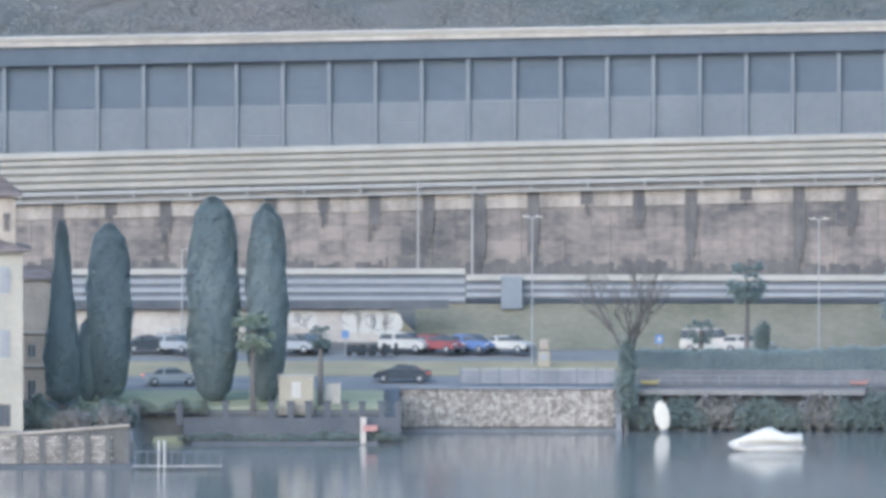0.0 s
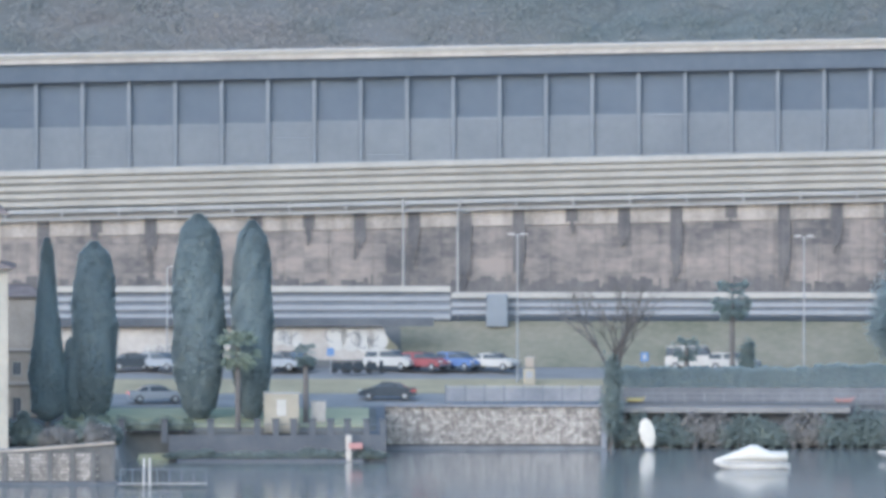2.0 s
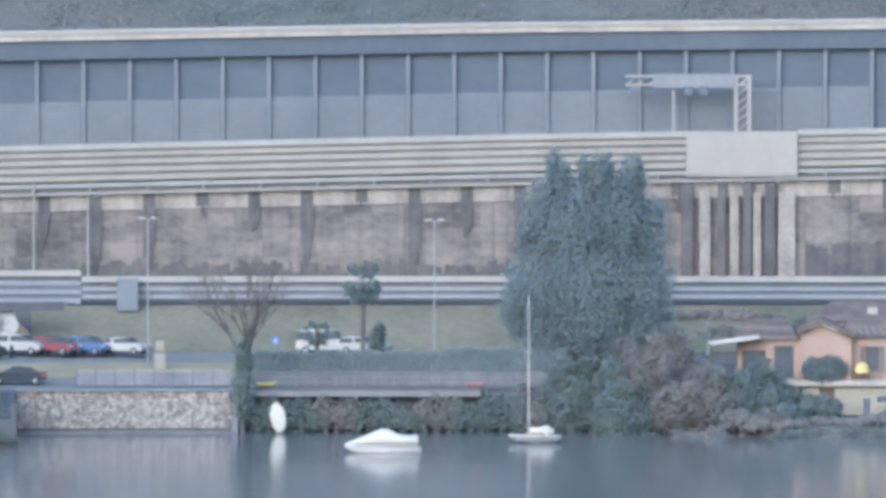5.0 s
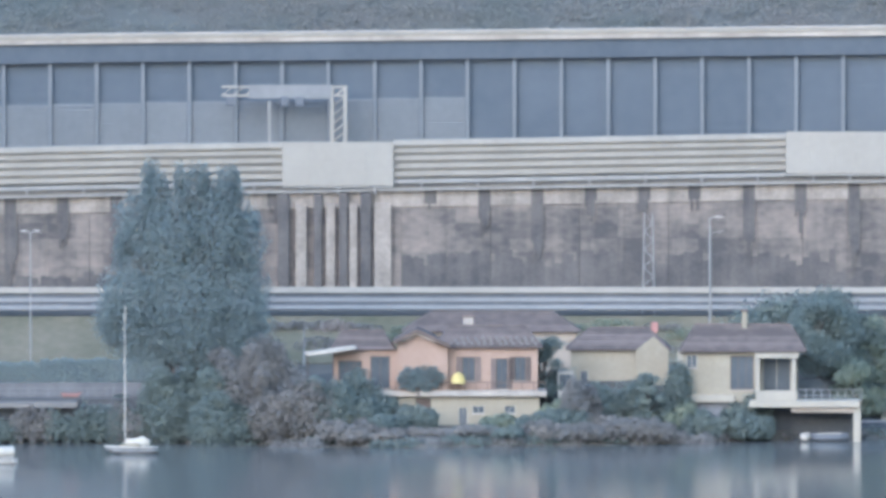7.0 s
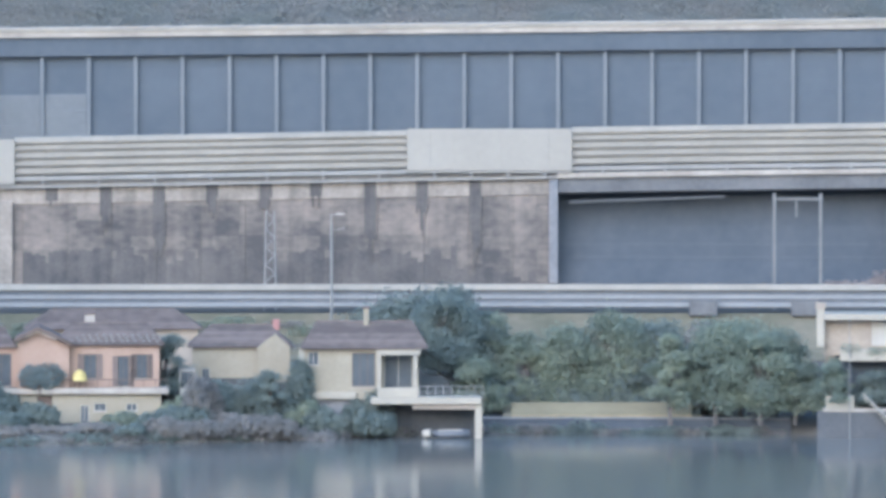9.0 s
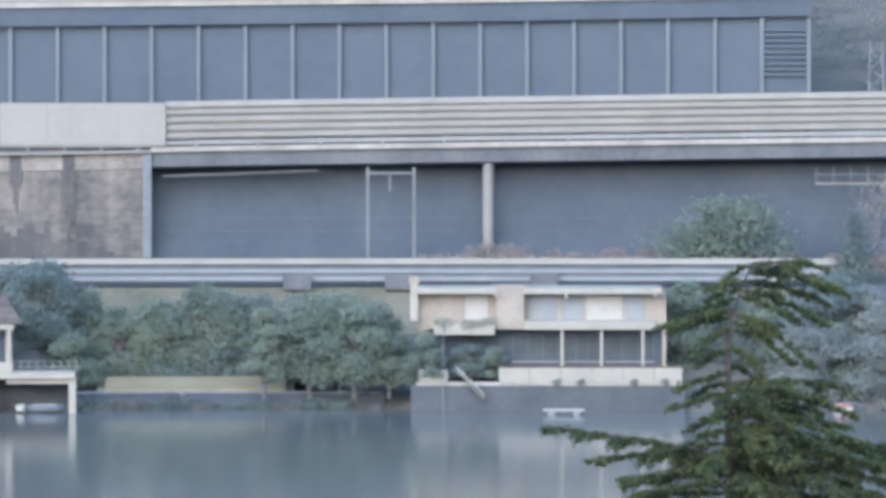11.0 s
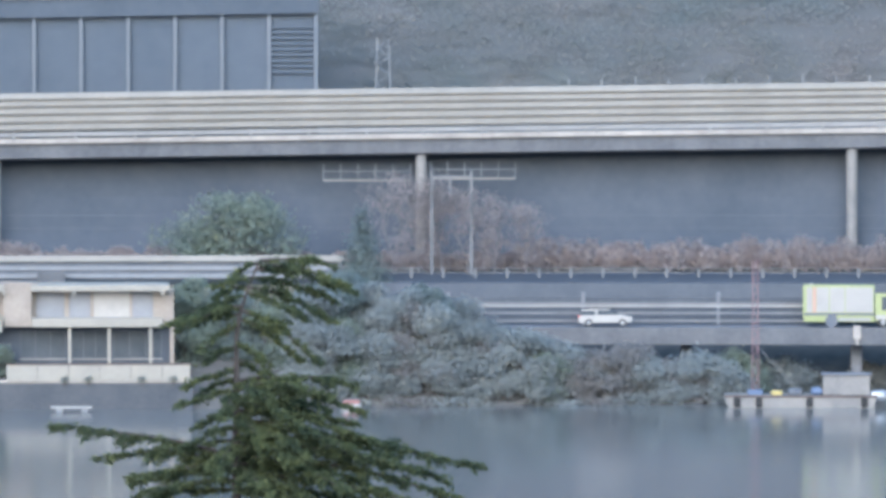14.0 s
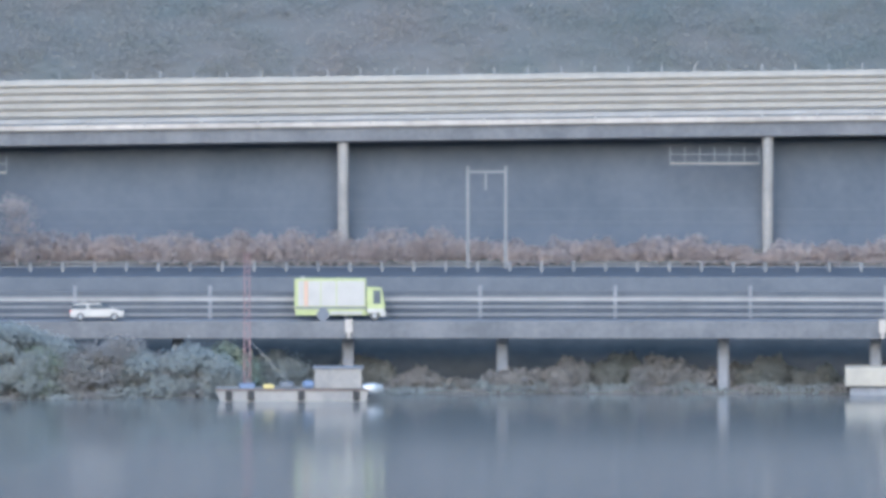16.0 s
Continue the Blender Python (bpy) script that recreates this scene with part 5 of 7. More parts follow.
def stone_wall():
    """The rubble quay wall: each stone a piece of its own."""
    s0, s1, top = -135.33, -113.37, 4.27
    w = thing("wall_stone", Matrix(), "pale rubble-stone quay wall with a dark coping", "wall", kind="structure")
    flat = lambda s: 0.0
    part("wall_core", swept([(0.1, -2), (1.4, -2), (1.4, top - 0.02), (0.5, top - 0.02)], s0, s1, 860.2, flat), M["mortar"], w)
    part("coping", swept(rect(0.15, 1.6, top, top + 0.28), s0, s1 + 0.3, 860.2, flat), M["dim_grey"], w)
    part("foot_ledge", swept(rect(-0.9, 0.1, -2, 0.35), s0, s1, 860.2, flat), M["fascia"], w)
    part("end_pier", swept([(0.0, -2), (1.5, -2), (1.5, top), (0.4, top)], s1, s1 + 0.6, 860.0, flat), M["dim_grey"], w)
    rng = random.Random(31)
    shapes = []
    for k in range(6):
        bm = bmesh.new()
        bmesh.ops.create_icosphere(bm, subdivisions=1, radius=0.5)
        for v in bm.verts:
            v.co = Vector((v.co.x * 1.02, v.co.y * 0.5, v.co.z * 0.9)) * rng.uniform(0.82, 1.15)
        me = bpy.data.meshes.new("stone")
        bm.to_mesh(me)
        bm.free()
        me.materials.append(M["rock_wall"])
        shapes.append(me)
    rows, n, count = 11, 62, 0
    rest_v, rest_f = [], []
    for j in range(rows):
        z = 0.5 + (j + 0.5) * (top - 0.55) / rows
        for i in range(n):
            s = s0 + (i + 0.5 + (j % 2) * 0.45 + rng.uniform(-0.12, 0.12)) * (s1 - s0 - 0.2) / n
            m = place(s, 860.28 + 0.09 * z, z) @ Matrix.Diagonal((rng.uniform(0.34, 0.48), 0.34, rng.uniform(0.36, 0.5), 1)) @ Matrix.Rotation(rng.uniform(-0.4, 0.4), 4, "Y")
            me = rng.choice(shapes)
            if i >= 34 and count < 300:
                ob = new("stone", me)
                ob.parent = w
                ob.matrix_basis = m
                count += 1
            else:
                k = len(rest_v)
                rest_v += [m @ v.co for v in me.vertices]
                rest_f += [[k + a for a in f.vertices] for f in me.polygons]
    tagged(raw("stonework", rest_v, rest_f, M["rock_wall"], w), kind="stuff")


stone_wall()


def graffiti_wall():
    w = thing("wall_concrete", Matrix(), "stained concrete wall with white graffiti behind the parked cars", "wall", kind="structure")
    s0, s1 = -176, -133.38
    zf = lambda s: 0.0
    part("wall_face", swept([(0, 5.5), (1.0, 5.5), (1.0, 11.5), (0, 11.5)], s0, s1 - 3, 898, zf), M["concrete"], w)
    # Beam takes a dark tone for the shadow edge under the barrier.
    part("beam", swept(rect(-0.8, 1.0, 11.1, 12.0), s0, s1 + 3, 898, zf), M["grime_shade"], w)
    bm = prism(bmesh.new(), [(-3.2, 5.5), (2.5, 5.5), (-3.2, 11.4)], 0, 0.8)
    part("end_wedge", bm, M["grass"], w).matrix_basis = place(s1, 898, 0)
    def paint(x0, x1, y0, y1, lobes, seed):
        """Rounded, illegible letter shapes: white blobs with dark outline strokes."""
        r = random.Random(seed)
        g = thing("graffiti", place((x0 + x1) / 2, 897.98, y0), "white bubble graffiti with dark strokes on the wall", "graffiti", "wall graffiti")
        wd, h = (x1 - x0) * 898 / R0, y1 - y0
        for i in range(lobes):
            cx = -wd / 2 + (i + 0.5) * wd / lobes
            for mat_, k, y in (("white_paint", 1.0, -0.012), ):
                b = bmesh.new()
                pts = [b.verts.new((cx + wd / lobes * 0.75 * k * math.cos(a) * (1 + 0.12 * math.sin(3 * a + i)), y, h / 2 + h * 0.5 * k * math.sin(a) * (1 + 0.1 * math.cos(2 * a + i)))) for a in np.linspace(0, 2 * math.pi, 18, endpoint=False)]
                top = bmesh.ops.extrude_face_region(b, geom=[b.faces.new(pts)])
                bmesh.ops.translate(b, vec=(0, 0.01 + 0.002 * i, 0), verts=[v for v in top["geom"] if isinstance(v, bmesh.types.BMVert)])
                bmesh.ops.recalc_face_normals(b, faces=b.faces)
                part("fill", b, M[mat_], g)
            for q in range(2):
                b = bmesh.new()
                xa, za, ra, a0, turn = cx + r.uniform(-0.4, 0.4) * wd / lobes, h * r.uniform(0.3, 0.7), h * r.uniform(0.14, 0.3), r.uniform(0, 6.28), r.uniform(1.8, 4.4)
                bend = [(xa + ra * math.cos(a0 + turn * k / 6), -0.02, za + ra * math.sin(a0 + turn * k / 6)) for k in range(7)]
                rings = []
                for k, (x, y, z) in enumerate(bend):
                    ux, uz = 0.045 * math.cos(a0 + turn * k / 6), 0.045 * math.sin(a0 + turn * k / 6)
                    rings.append([b.verts.new(c) for c in ((x - ux, y, z - uz), (x + ux, y, z + uz), (x + ux, y + 0.012, z + uz), (x - ux, y + 0.012, z - uz))])
                for u, v in zip(rings, rings[1:]):
                    for k in range(4):
                        b.faces.new((u[k], u[(k + 1) % 4], v[(k + 1) % 4], v[k]))
                b.faces.new(rings[0][::-1])
                b.faces.new(rings[-1])
                bmesh.ops.recalc_face_normals(b, faces=b.faces)
                part("stroke", b, M["dark_metal"], g)
    paint(-140.96, -135.44, 8.36, 11.19, 4, 1)
    paint(-146.54, -144.07, 8.96, 10.89, 3, 2)
    paint(-159.76, -157.06, 7.52, 9.20, 4, 3)


graffiti_wall()


# ---- vehicles ----
def car(s, d, z, turn, paint, label, kind="hatch", length=4.2, braking=False):
    t = thing("car", real(s, d, z, turn), label, "car", "parked cars")
    L, Wd = length / 2, 0.86
    shape = {"hatch": [(-0.95, 0.92), (-0.86, 1.36), (-0.55, 1.46), (0.15, 1.42), (0.52, 0.98)],
             "suv": [(-0.97, 1.02), (-0.88, 1.52), (-0.5, 1.64), (0.2, 1.60), (0.55, 1.08)],
             "sedan": [(-0.72, 0.92), (-0.42, 1.34), (-0.1, 1.42), (0.2, 1.38), (0.55, 0.96)],
             "van": [(-0.98, 1.1), (-0.95, 1.9), (-0.5, 1.98), (0.35, 1.92), (0.62, 1.2)]}[kind]
    waist = shape[0][1]
    low = [(-L, 0.42), (-L * 0.99, waist - 0.1), (-L * 0.95, waist), (shape[-1][0] * L, shape[-1][1]), (L * 0.9, waist - 0.14), (L, 0.62), (L * 0.98, 0.32), (-L * 0.98, 0.28)]
    b = prism(bmesh.new(), low, -Wd, Wd)
    bmesh.ops.bevel(b, geom=b.edges[:], offset=0.06, segments=2, affect="EDGES")
    body = part("body", b, paint, t)
    cab = [(x * L, zz) for x, zz in shape]
    b = prism(bmesh.new(), cab, -Wd * 0.86, Wd * 0.86)
    bmesh.ops.bevel(b, geom=b.edges[:], offset=0.05, segments=1, affect="EDGES")
    part("glasshouse", b, M["glass"], t, "dark tinted glass")
    (xa, za), (xb, zb), (xc, zc) = [cab[i] for i in (1, 2, 3)]
    b = prism(bmesh.new(), [(xa - 0.04, za - 0.02), (xb, zb), (xc, zc), (xc + 0.06, zc - 0.06), (xa, za - 0.08)], -Wd * 0.88, Wd * 0.88)
    part("roof", b, paint, t)
    for xm in (cab[0][0] * 0.5 + cab[4][0] * 0.2, -0.35 * L + 0.1):
        b = box(bmesh.new(), xm - 0.05, xm + 0.05, -Wd * 0.885, Wd * 0.885, waist - 0.05, zc - 0.03)
        part("pillar", b, paint, t)
    for x in (-L * 0.62, L * 0.64):
        for y in (-Wd + 0.08, Wd - 0.08):
            o = math.copysign(0.12, y)
            w = rod("wheel", (x, y - 0.1, 0.31), (x, y + 0.1, 0.31), 0.31, M["rubber"], t, n=16)
            rod("rim", (x, y + o * 0.7, 0.31), (x, y + o * 0.95, 0.31), 0.19, M["zinc"], w, n=10)
    for y in (-0.6, 0.6):
        boxed("headlight", (L * 0.93, L * 1.005, y - 0.2, y + 0.2, 0.62, 0.78), M["white_paint"], t, 0.03)
        o = math.copysign(0.17, y)
        boxed("tail_light", (-L * 1.005, -L * 0.84, *sorted((y - 0.15, y + 0.10 + o)), 0.66, 0.82), M["brake_light" if braking else "tail_red"], t, 0.03)
    boxed("bumper", (L * 0.95, L * 1.02, -Wd * 0.9, Wd * 0.9, 0.34, 0.5), M["dark_metal"], t, 0.03)
    return t


zc = 6.72
car(-134.75, 893, zc, -30, M["white_paint"], "white sport utility car parked by the graffiti wall", "suv", 4.4)
car(-131.31, 892, zc, -38, M["red"], "dark red hatchback in the parking row", "hatch", 4.3)
car(-127.86, 892.5, zc, -38, M["blue"], "bright blue small car in the parking row", "hatch", 3.9)
car(-124.41, 892, zc, -28, M["white_paint"], "white coupe-like car at the end of the row", "sedan", 4.4)
car(-144.53, 893.5, zc, -60, M["black_car"], "dark car half hidden by the cypress", "hatch", 4.2)
car(-146.60, 891.5, zc, -10, M["silver"], "pale silver car half hidden by the cypress", "hatch", 4.2)
car(-160.97, 893, zc, 8, M["black_car"], "dark car parked at the concrete wall", "sedan", 4.2)
car(-158.10, 892, zc, -40, M["silver"], "silver car parked at the concrete wall", "hatch", 4.0)
car(-135.10, 869, 4.65, 176, M["black_car"], "dark green convertible parked on the lakeside road", "sedan", 4.6)
car(-158.67, 866, 4.5, 6, M["silver"], "silver car braking on the lakeside road", "sedan", 4.5, True)
car(-103.83, 893.5, zc, -12, M["white_paint"], "white van parked beside the palms", "van", 4.7)
car(-99.86, 892, zc, -20, M["white_paint"], "white hatchback beside the parked van", "hatch", 4.2)


def scooter(s, d, z, turn):
    t = thing("motor_scooter", real(s, d, z, turn), "dark parked motor scooter", "scooter", "parked scooters")
    for x in (-0.6, 0.62):
        rod("wheel", (x, -0.06, 0.26), (x, 0.06, 0.26), 0.26, M["rubber"], t, n=14)
    b = prism(bmesh.new(), [(-0.85, 0.5), (-0.7, 0.85), (0.0, 0.8), (0.1, 0.42), (0.4, 0.42), (0.55, 1.0), (0.68, 1.0), (0.62, 0.3), (-0.5, 0.28)], -0.16, 0.16)
    part("body", b, M["black_car"], t)
    boxed("seat", (-0.75, 0.0, -0.15, 0.15, 0.8, 0.92), M["rubber"], t, 0.04)
    rod("handlebar", (0.58, -0.33, 1.05), (0.58, 0.33, 1.05), 0.025, M["dark_metal"], t)


for x in (630, 648, 668, 690):
    scooter(-176.04 + x / 17.394, 889.5, 6.45, 20 + x % 17)


# ---- street furniture ----
def street_lamp(s, d, z, h, heads, label):
    t = thing("street_lamp", place(s, d, z), label, "street lamp", "street lamps")
    rod("pole", (0, 0, -0.3), (0, 0, h), 0.11, M["zinc"], t, 0.07, 10)
    rod("base", (0, 0, -0.3), (0, 0, 0.9), 0.16, M["zinc"], t, 0.14, 10)
    for side in heads:
        rod("arm", (0, 0, h - 0.05), (side * 0.5, 0, h + 0.1), 0.05, M["zinc"], t)
        b = prism(bmesh.new(), [(side * 0.35, h), (side * 0.4, h + 0.2), (side * 1.05, h + 0.14), (side * 1.05, h + 0.02)], -0.16, 0.16)
        part("lamp_head", b, M["white_paint"], t)


street_lamp(-121.88, 883.5, 5.6, 15.60, (-1, 1), "tall double-headed street lamp beside the parking")
street_lamp(-92.73, 883.5, 5.4, 15.60, (-1, 1), "tall double-headed street lamp behind the hedge")
street_lamp(-157.52, 897, 6.6, 10.79, (1,), "single street lamp behind the cypresses")
street_lamp(-23.63, 903, 9.6, 12.37, (1.4,), "single street lamp above the houses")
street_lamp(-64.91, 895, 6.8, 3.59, (0.4,), "short white path lamp on the bank")


def roadside():
    b = thing("ticket_machine", place(-120.67, 882, 5.4), "cream ticket machine with a small hood", "machine")
    boxed("cabinet", (-0.62, 0.62, -0.35, 0.35, -0.2, 1.9), M["plaster_cream"], b, 0.06)
    boxed("panel", (-0.35, 0.35, -0.38, -0.35, 0.9, 1.6), M["shutter"], b)
    boxed("hood", (-0.45, 0.5, -0.3, 0.3, 2.0, 3.1), M["plaster_ochre"], b, 0.08)
    rod("hood_post", (0, 0, 1.8), (0, 0, 2.1), 0.1, M["zinc"], b)
    g = thing("parking_sign", place(-108.94, 884, 5.6), "small square blue road sign on a thin post", "sign", "parking signs")
    rod("post", (0, 0, -0.2), (0, 0, 3.0), 0.04, M["zinc"], g)
    boxed("face", (-0.42, 0.42, -0.07, -0.03, 2.35, 3.3), M["blue_sign"], g, 0.02)
    boxed("stripe", (-0.15, 0.15, -0.085, -0.07, 2.6, 3.05), M["white_paint"], g)
    g = thing("parking_sign", place(-140.91, 890, 6.5), "small square blue road sign on a thin post", "sign", "parking signs")
    rod("post", (0, 0, -0.2), (0, 0, 2.4), 0.04, M["zinc"], g)
    boxed("face", (-0.38, 0.38, -0.07, -0.03, 1.8, 2.6), M["blue_sign"], g, 0.02)
    c = thing("utility_cabinet", place(-145.90, 840, 3.1), "large pale green-grey utility cabinet on the quay", "cabinet")
    h = 3.48
    boxed("body", (-1.75, 1.75, -0.6, 0.6, -0.4, h), M["plaster_cream"], c, 0.05)
    boxed("lid", (-1.85, 1.85, -0.7, 0.7, h, h + 0.12), M["concrete"], c, 0.04)
    for x in (-1.68, 0.02):
        boxed("door", (x, x + 1.66, -0.63, -0.6, 0.2, h - 0.2), M["plaster_cream"], c, 0.01)
    boxed("label_plate", (-0.45, 0.45, -0.65, -0.63, 1.3, 2.9), M["white_paint"], c)
    c = thing("utility_cabinet", place(-142.16, 844, 3.3), "small grey utility cabinet on the quay", "cabinet")
    boxed("body", (-0.75, 0.75, -0.4, 0.4, -0.3, 1.92 + 0.4), M["concrete"], c, 0.05)
    boxed("lid", (-0.82, 0.82, -0.46, 0.46, 1.92 + 0.4, 1.92 + 0.5), M["grey_metal"], c, 0.02)
    f = thing("road_fence", Matrix(), "grey mesh railing along the lakeside road", "fence")
    s0, s1 = -129.18, -113.37
    zf = lambda s: 4.55
    part("infill", swept(rect(0.0, 0.04, 0.15, 1.5), s0, s1, 864.5, zf), M["dim_grey"], f)
    part("rail", swept(rect(-0.05, 0.09, 1.55, 1.68), s0, s1, 864.5, zf), M["zinc"], f)
    for i in range(9):
        s = s0 + i * (s1 - s0) / 8
        boxed("post", (-0.07, 0.07, -0.06, 0.1, -0.2, 1.8), M["dark_metal"], f).matrix_basis = place(s, 864.5, 4.55)
    # box and panel hung on the railway barrier
    p = thing("control_cabinet", place(-123.95, 905, 11.4), "grey trackside control cabinet before the barrier", "cabinet", "trackside cabinets")
    boxed("body", (-1.15, 1.15, -0.6, 0.2, -0.6, 2.9), M["screen"], p, 0.05)
    boxed("door", (-1.0, 1.0, -0.64, -0.6, -0.2, 2.6), M["screen"], p, 0.01)
    for x in (525, 268, 88):
        s = 9.2 + x / 17.394
        p = thing("control_cabinet", place(s, 905.3, 11.4), "grey trackside control cabinet before the barrier", "cabinet", "trackside cabinets")
        boxed("body", (-1.5, 1.5, -0.5, 0.2, -0.3, 1.4), M["fascia"], p, 0.05)
        boxed("door", (-1.3, 1.3, -0.54, -0.5, -0.1, 1.2), M["fascia"], p, 0.01)


roadside()


def terrace():
    """Terrace wall east of the stone wall, under the hedge."""
    w = thing("wall_terrace", Matrix(), "brown terrace wall with a thin railing above the brambles", "wall", kind="structure")
    s0, s1 = -112.79, -78.99
    flat = lambda s: 0.0
    part("wall_face", swept([(0, -1), (1, -1), (1, 4.3), (0.3, 4.3)], s0, s1, 863.6, flat), M["grime_shade"], w)
    part("coping", swept(rect(0.1, 1.3, 4.3, 4.55), s0, s1, 863.6, flat), M["grime_shade"], w)
    part("upper_face", swept(rect(3.4, 4.0, 4.0, 6.0), s0, s1, 863.6, flat), M["fascia"], w)
    for h in (5.0, 5.5):
        part("railing", swept(rect(0.5, 0.56, h, h + 0.06), s0, s1, 863.6, flat), M["dim_grey"], w)
    for i in range(18):
        s = s0 + i * (s1 - s0) / 17
        boxed("railing_post", (-0.04, 0.04, 0.48, 0.56, 4.5, 5.55), M["dim_grey"], w).matrix_basis = place(s, 863.6, 0)
    for x, m, lab in ((312, "yellow", "small yellow covered rowing boat on the terrace"), (682, "red_plain", "small faded red rowing boat on the terrace")):
        s = -127.86 + x / 17.394
        b = thing("rowing_boat", place(s, 864.6, 4.55), lab, "boat", "terrace boats")
        hull = prism(bmesh.new(), [(-1.1, 0.5), (-0.8, 0.12), (0.7, 0.12), (1.2, 0.6), (0.5, 0.5)], -0.4, 0.4)
        bmesh.ops.bevel(hull, geom=hull.edges[:], offset=0.06, segments=1, affect="EDGES")
        part("hull", hull, M[m], b)
        boxed("keel", (-0.7, 0.7, -0.08, 0.08, 0.0, 0.14), M["timber"], b)


terrace()


# ---- boats ----
def ellipse_loft(bm, stations, n=14):
    """Joins rounded cross-sections (x, half width, z low, z high) into a hull."""
    rings = []
    for x, hw, z0, z1 in stations:
        ring = []
        for i in range(n):
            a = 2 * math.pi * i / n
            c, si = math.cos(a), math.sin(a)
            y = hw * math.copysign(abs(c) ** 0.7, c)
            z = (z0 + z1) / 2 + (z1 - z0) / 2 * math.copysign(abs(si) ** 0.7, si)
            ring.append(bm.verts.new((x, y, z)))
        rings.append(ring)
    for a, b in zip(rings, rings[1:]):
        for i in range(n):
            bm.faces.new((a[i], a[(i + 1) % n], b[(i + 1) % n], b[i]))
    bm.faces.new(rings[0][::-1])
    bm.faces.new(rings[-1])
    bmesh.ops.recalc_face_normals(bm, faces=bm.faces)
    for f in bm.faces:
        f.smooth = True
    return bm


def motor_boat():
    d = 824
    b = thing("motor_boat", place(-98.14, d, 0), "moored motor boat under a white fitted cover", "boat")
    k = 7.44 / 7.4
    part("hull", ellipse_loft(bmesh.new(), [(-3.6 * k, 0.15, 0.5, 0.85), (-2.8 * k, 0.75, 0.0, 0.9), (-1.5 * k, 1.1, -0.25, 0.9), (1.0 * k, 1.2, -0.3, 0.85), (3.4 * k, 1.15, -0.25, 0.9), (3.55 * k, 1.0, 0.0, 0.85)]), M["white_paint"], b)
    part("cover", ellipse_loft(bmesh.new(), [(-3.5 * k, 0.12, 0.72, 0.92), (-2.6 * k, 0.7, 0.7, 1.25), (-1.4 * k, 1.1, 0.7, 1.75), (-0.1 * k, 1.15, 0.7, 2.3), (0.6 * k, 1.15, 0.7, 2.35), (1.3 * k, 1.18, 0.7, 1.95), (2.0 * k, 1.18, 0.7, 1.7), (3.5 * k, 1.1, 0.7, 1.75), (3.6 * k, 1.0, 0.8, 1.6)]), M["cover"], b, "creased white tarpaulin cover")
    boxed("rubbing_strip", (-2.6 * k, 3.4 * k, -1.22, -1.14, 0.62, 0.7), M["shutter"], b)
    boxed("outboard_motor", (3.45 * k, 3.9 * k, -0.25, 0.25, -0.2, 0.6), M["white_paint"], b, 0.08)
    part("fender", ellipse_loft(bmesh.new(), [(3.3 * k, 0.05, 0.2, 0.3), (3.4 * k, 0.2, 0.02, 0.45), (3.6 * k, 0.2, 0.02, 0.45), (3.7 * k, 0.05, 0.2, 0.3)], 10), M["white_paint"], b).location.y = -1.3


motor_boat()


def sail_boat():
    d = 842
    b = thing("sailing_boat", place(-82.43, d, 0), "small moored sailing boat with a bare mast", "boat")
    part("hull", ellipse_loft(bmesh.new(), [(-2.7, 0.08, 0.45, 0.8), (-1.8, 0.6, 0.05, 0.75), (0, 0.95, -0.2, 0.7), (1.8, 0.85, -0.1, 0.68), (2.55, 0.6, 0.1, 0.68)]), M["dull_steel"], b)
    part("deck", ellipse_loft(bmesh.new(), [(-2.75, 0.08, 0.66, 0.84), (-1.8, 0.63, 0.6, 0.8), (0, 0.98, 0.55, 0.75), (1.8, 0.88, 0.55, 0.73), (2.6, 0.62, 0.56, 0.72)]), M["cover"], b)
    boxed("stripe", (-1.9, 2.3, -0.99, -0.93, 0.32, 0.42), M["shutter"], b)
    part("cabin", ellipse_loft(bmesh.new(), [(-1.2, 0.4, 0.6, 0.8), (-0.7, 0.6, 0.6, 1.05), (0.6, 0.62, 0.6, 1.1), (0.9, 0.55, 0.6, 0.9)]), M["plaster_cream"], b)
    mx = -83.12 - -82.43
    rod("mast", (mx, 0, 0.5), (mx, 0, 14.75), 0.10, M["white_paint"], b, 0.06)
    rod("spreader", (mx - 0.5, 0, 9.0), (mx + 0.6, 0, 9.0), 0.04, M["zinc"], b)
    rod("boom", (mx, 0, 1.3), (mx + 2.6, 0, 1.4), 0.05, M["zinc"], b)
    part("furled_sail", ellipse_loft(bmesh.new(), [(mx + 0.1, 0.08, 0.9, 1.5), (mx + 0.9, 0.25, 0.75, 1.5), (mx + 1.8, 0.25, 0.7, 1.75), (mx + 2.5, 0.06, 0.9, 1.3)]), M["cover"], b)
    for x0 in (-2.6, 2.5):
        rod("stay", (x0, 0, 0.75), (mx, 0, 14.52), 0.012, M["zinc"], b, n=4)


sail_boat()

bd = thing("paddle_board", place(-108.66, 858.5, 0.1), "white rounded paddle board standing against the quay", "board")
ob = part("board", ellipse_loft(bmesh.new(), [(-1.5, 0.1, -0.05, 0.05), (-1.3, 0.45, -0.07, 0.07), (-0.5, 0.78, -0.08, 0.08), (0.5, 0.78, -0.08, 0.08), (1.3, 0.5, -0.07, 0.07), (1.52, 0.1, -0.05, 0.05)]), M["cover"], bd)
ob.matrix_basis = Matrix.Translation((0, 0, 1.62)) @ Matrix.Rotation(radians(-11), 4, "Y") @ Matrix.Rotation(radians(90), 4, "Y") @ Matrix.Rotation(radians(90), 4, "X")
boxed("support", (-0.25, 0.6, 0.05, 0.5, -1.0, 0.25), M["dim_grey"], bd, 0.05)
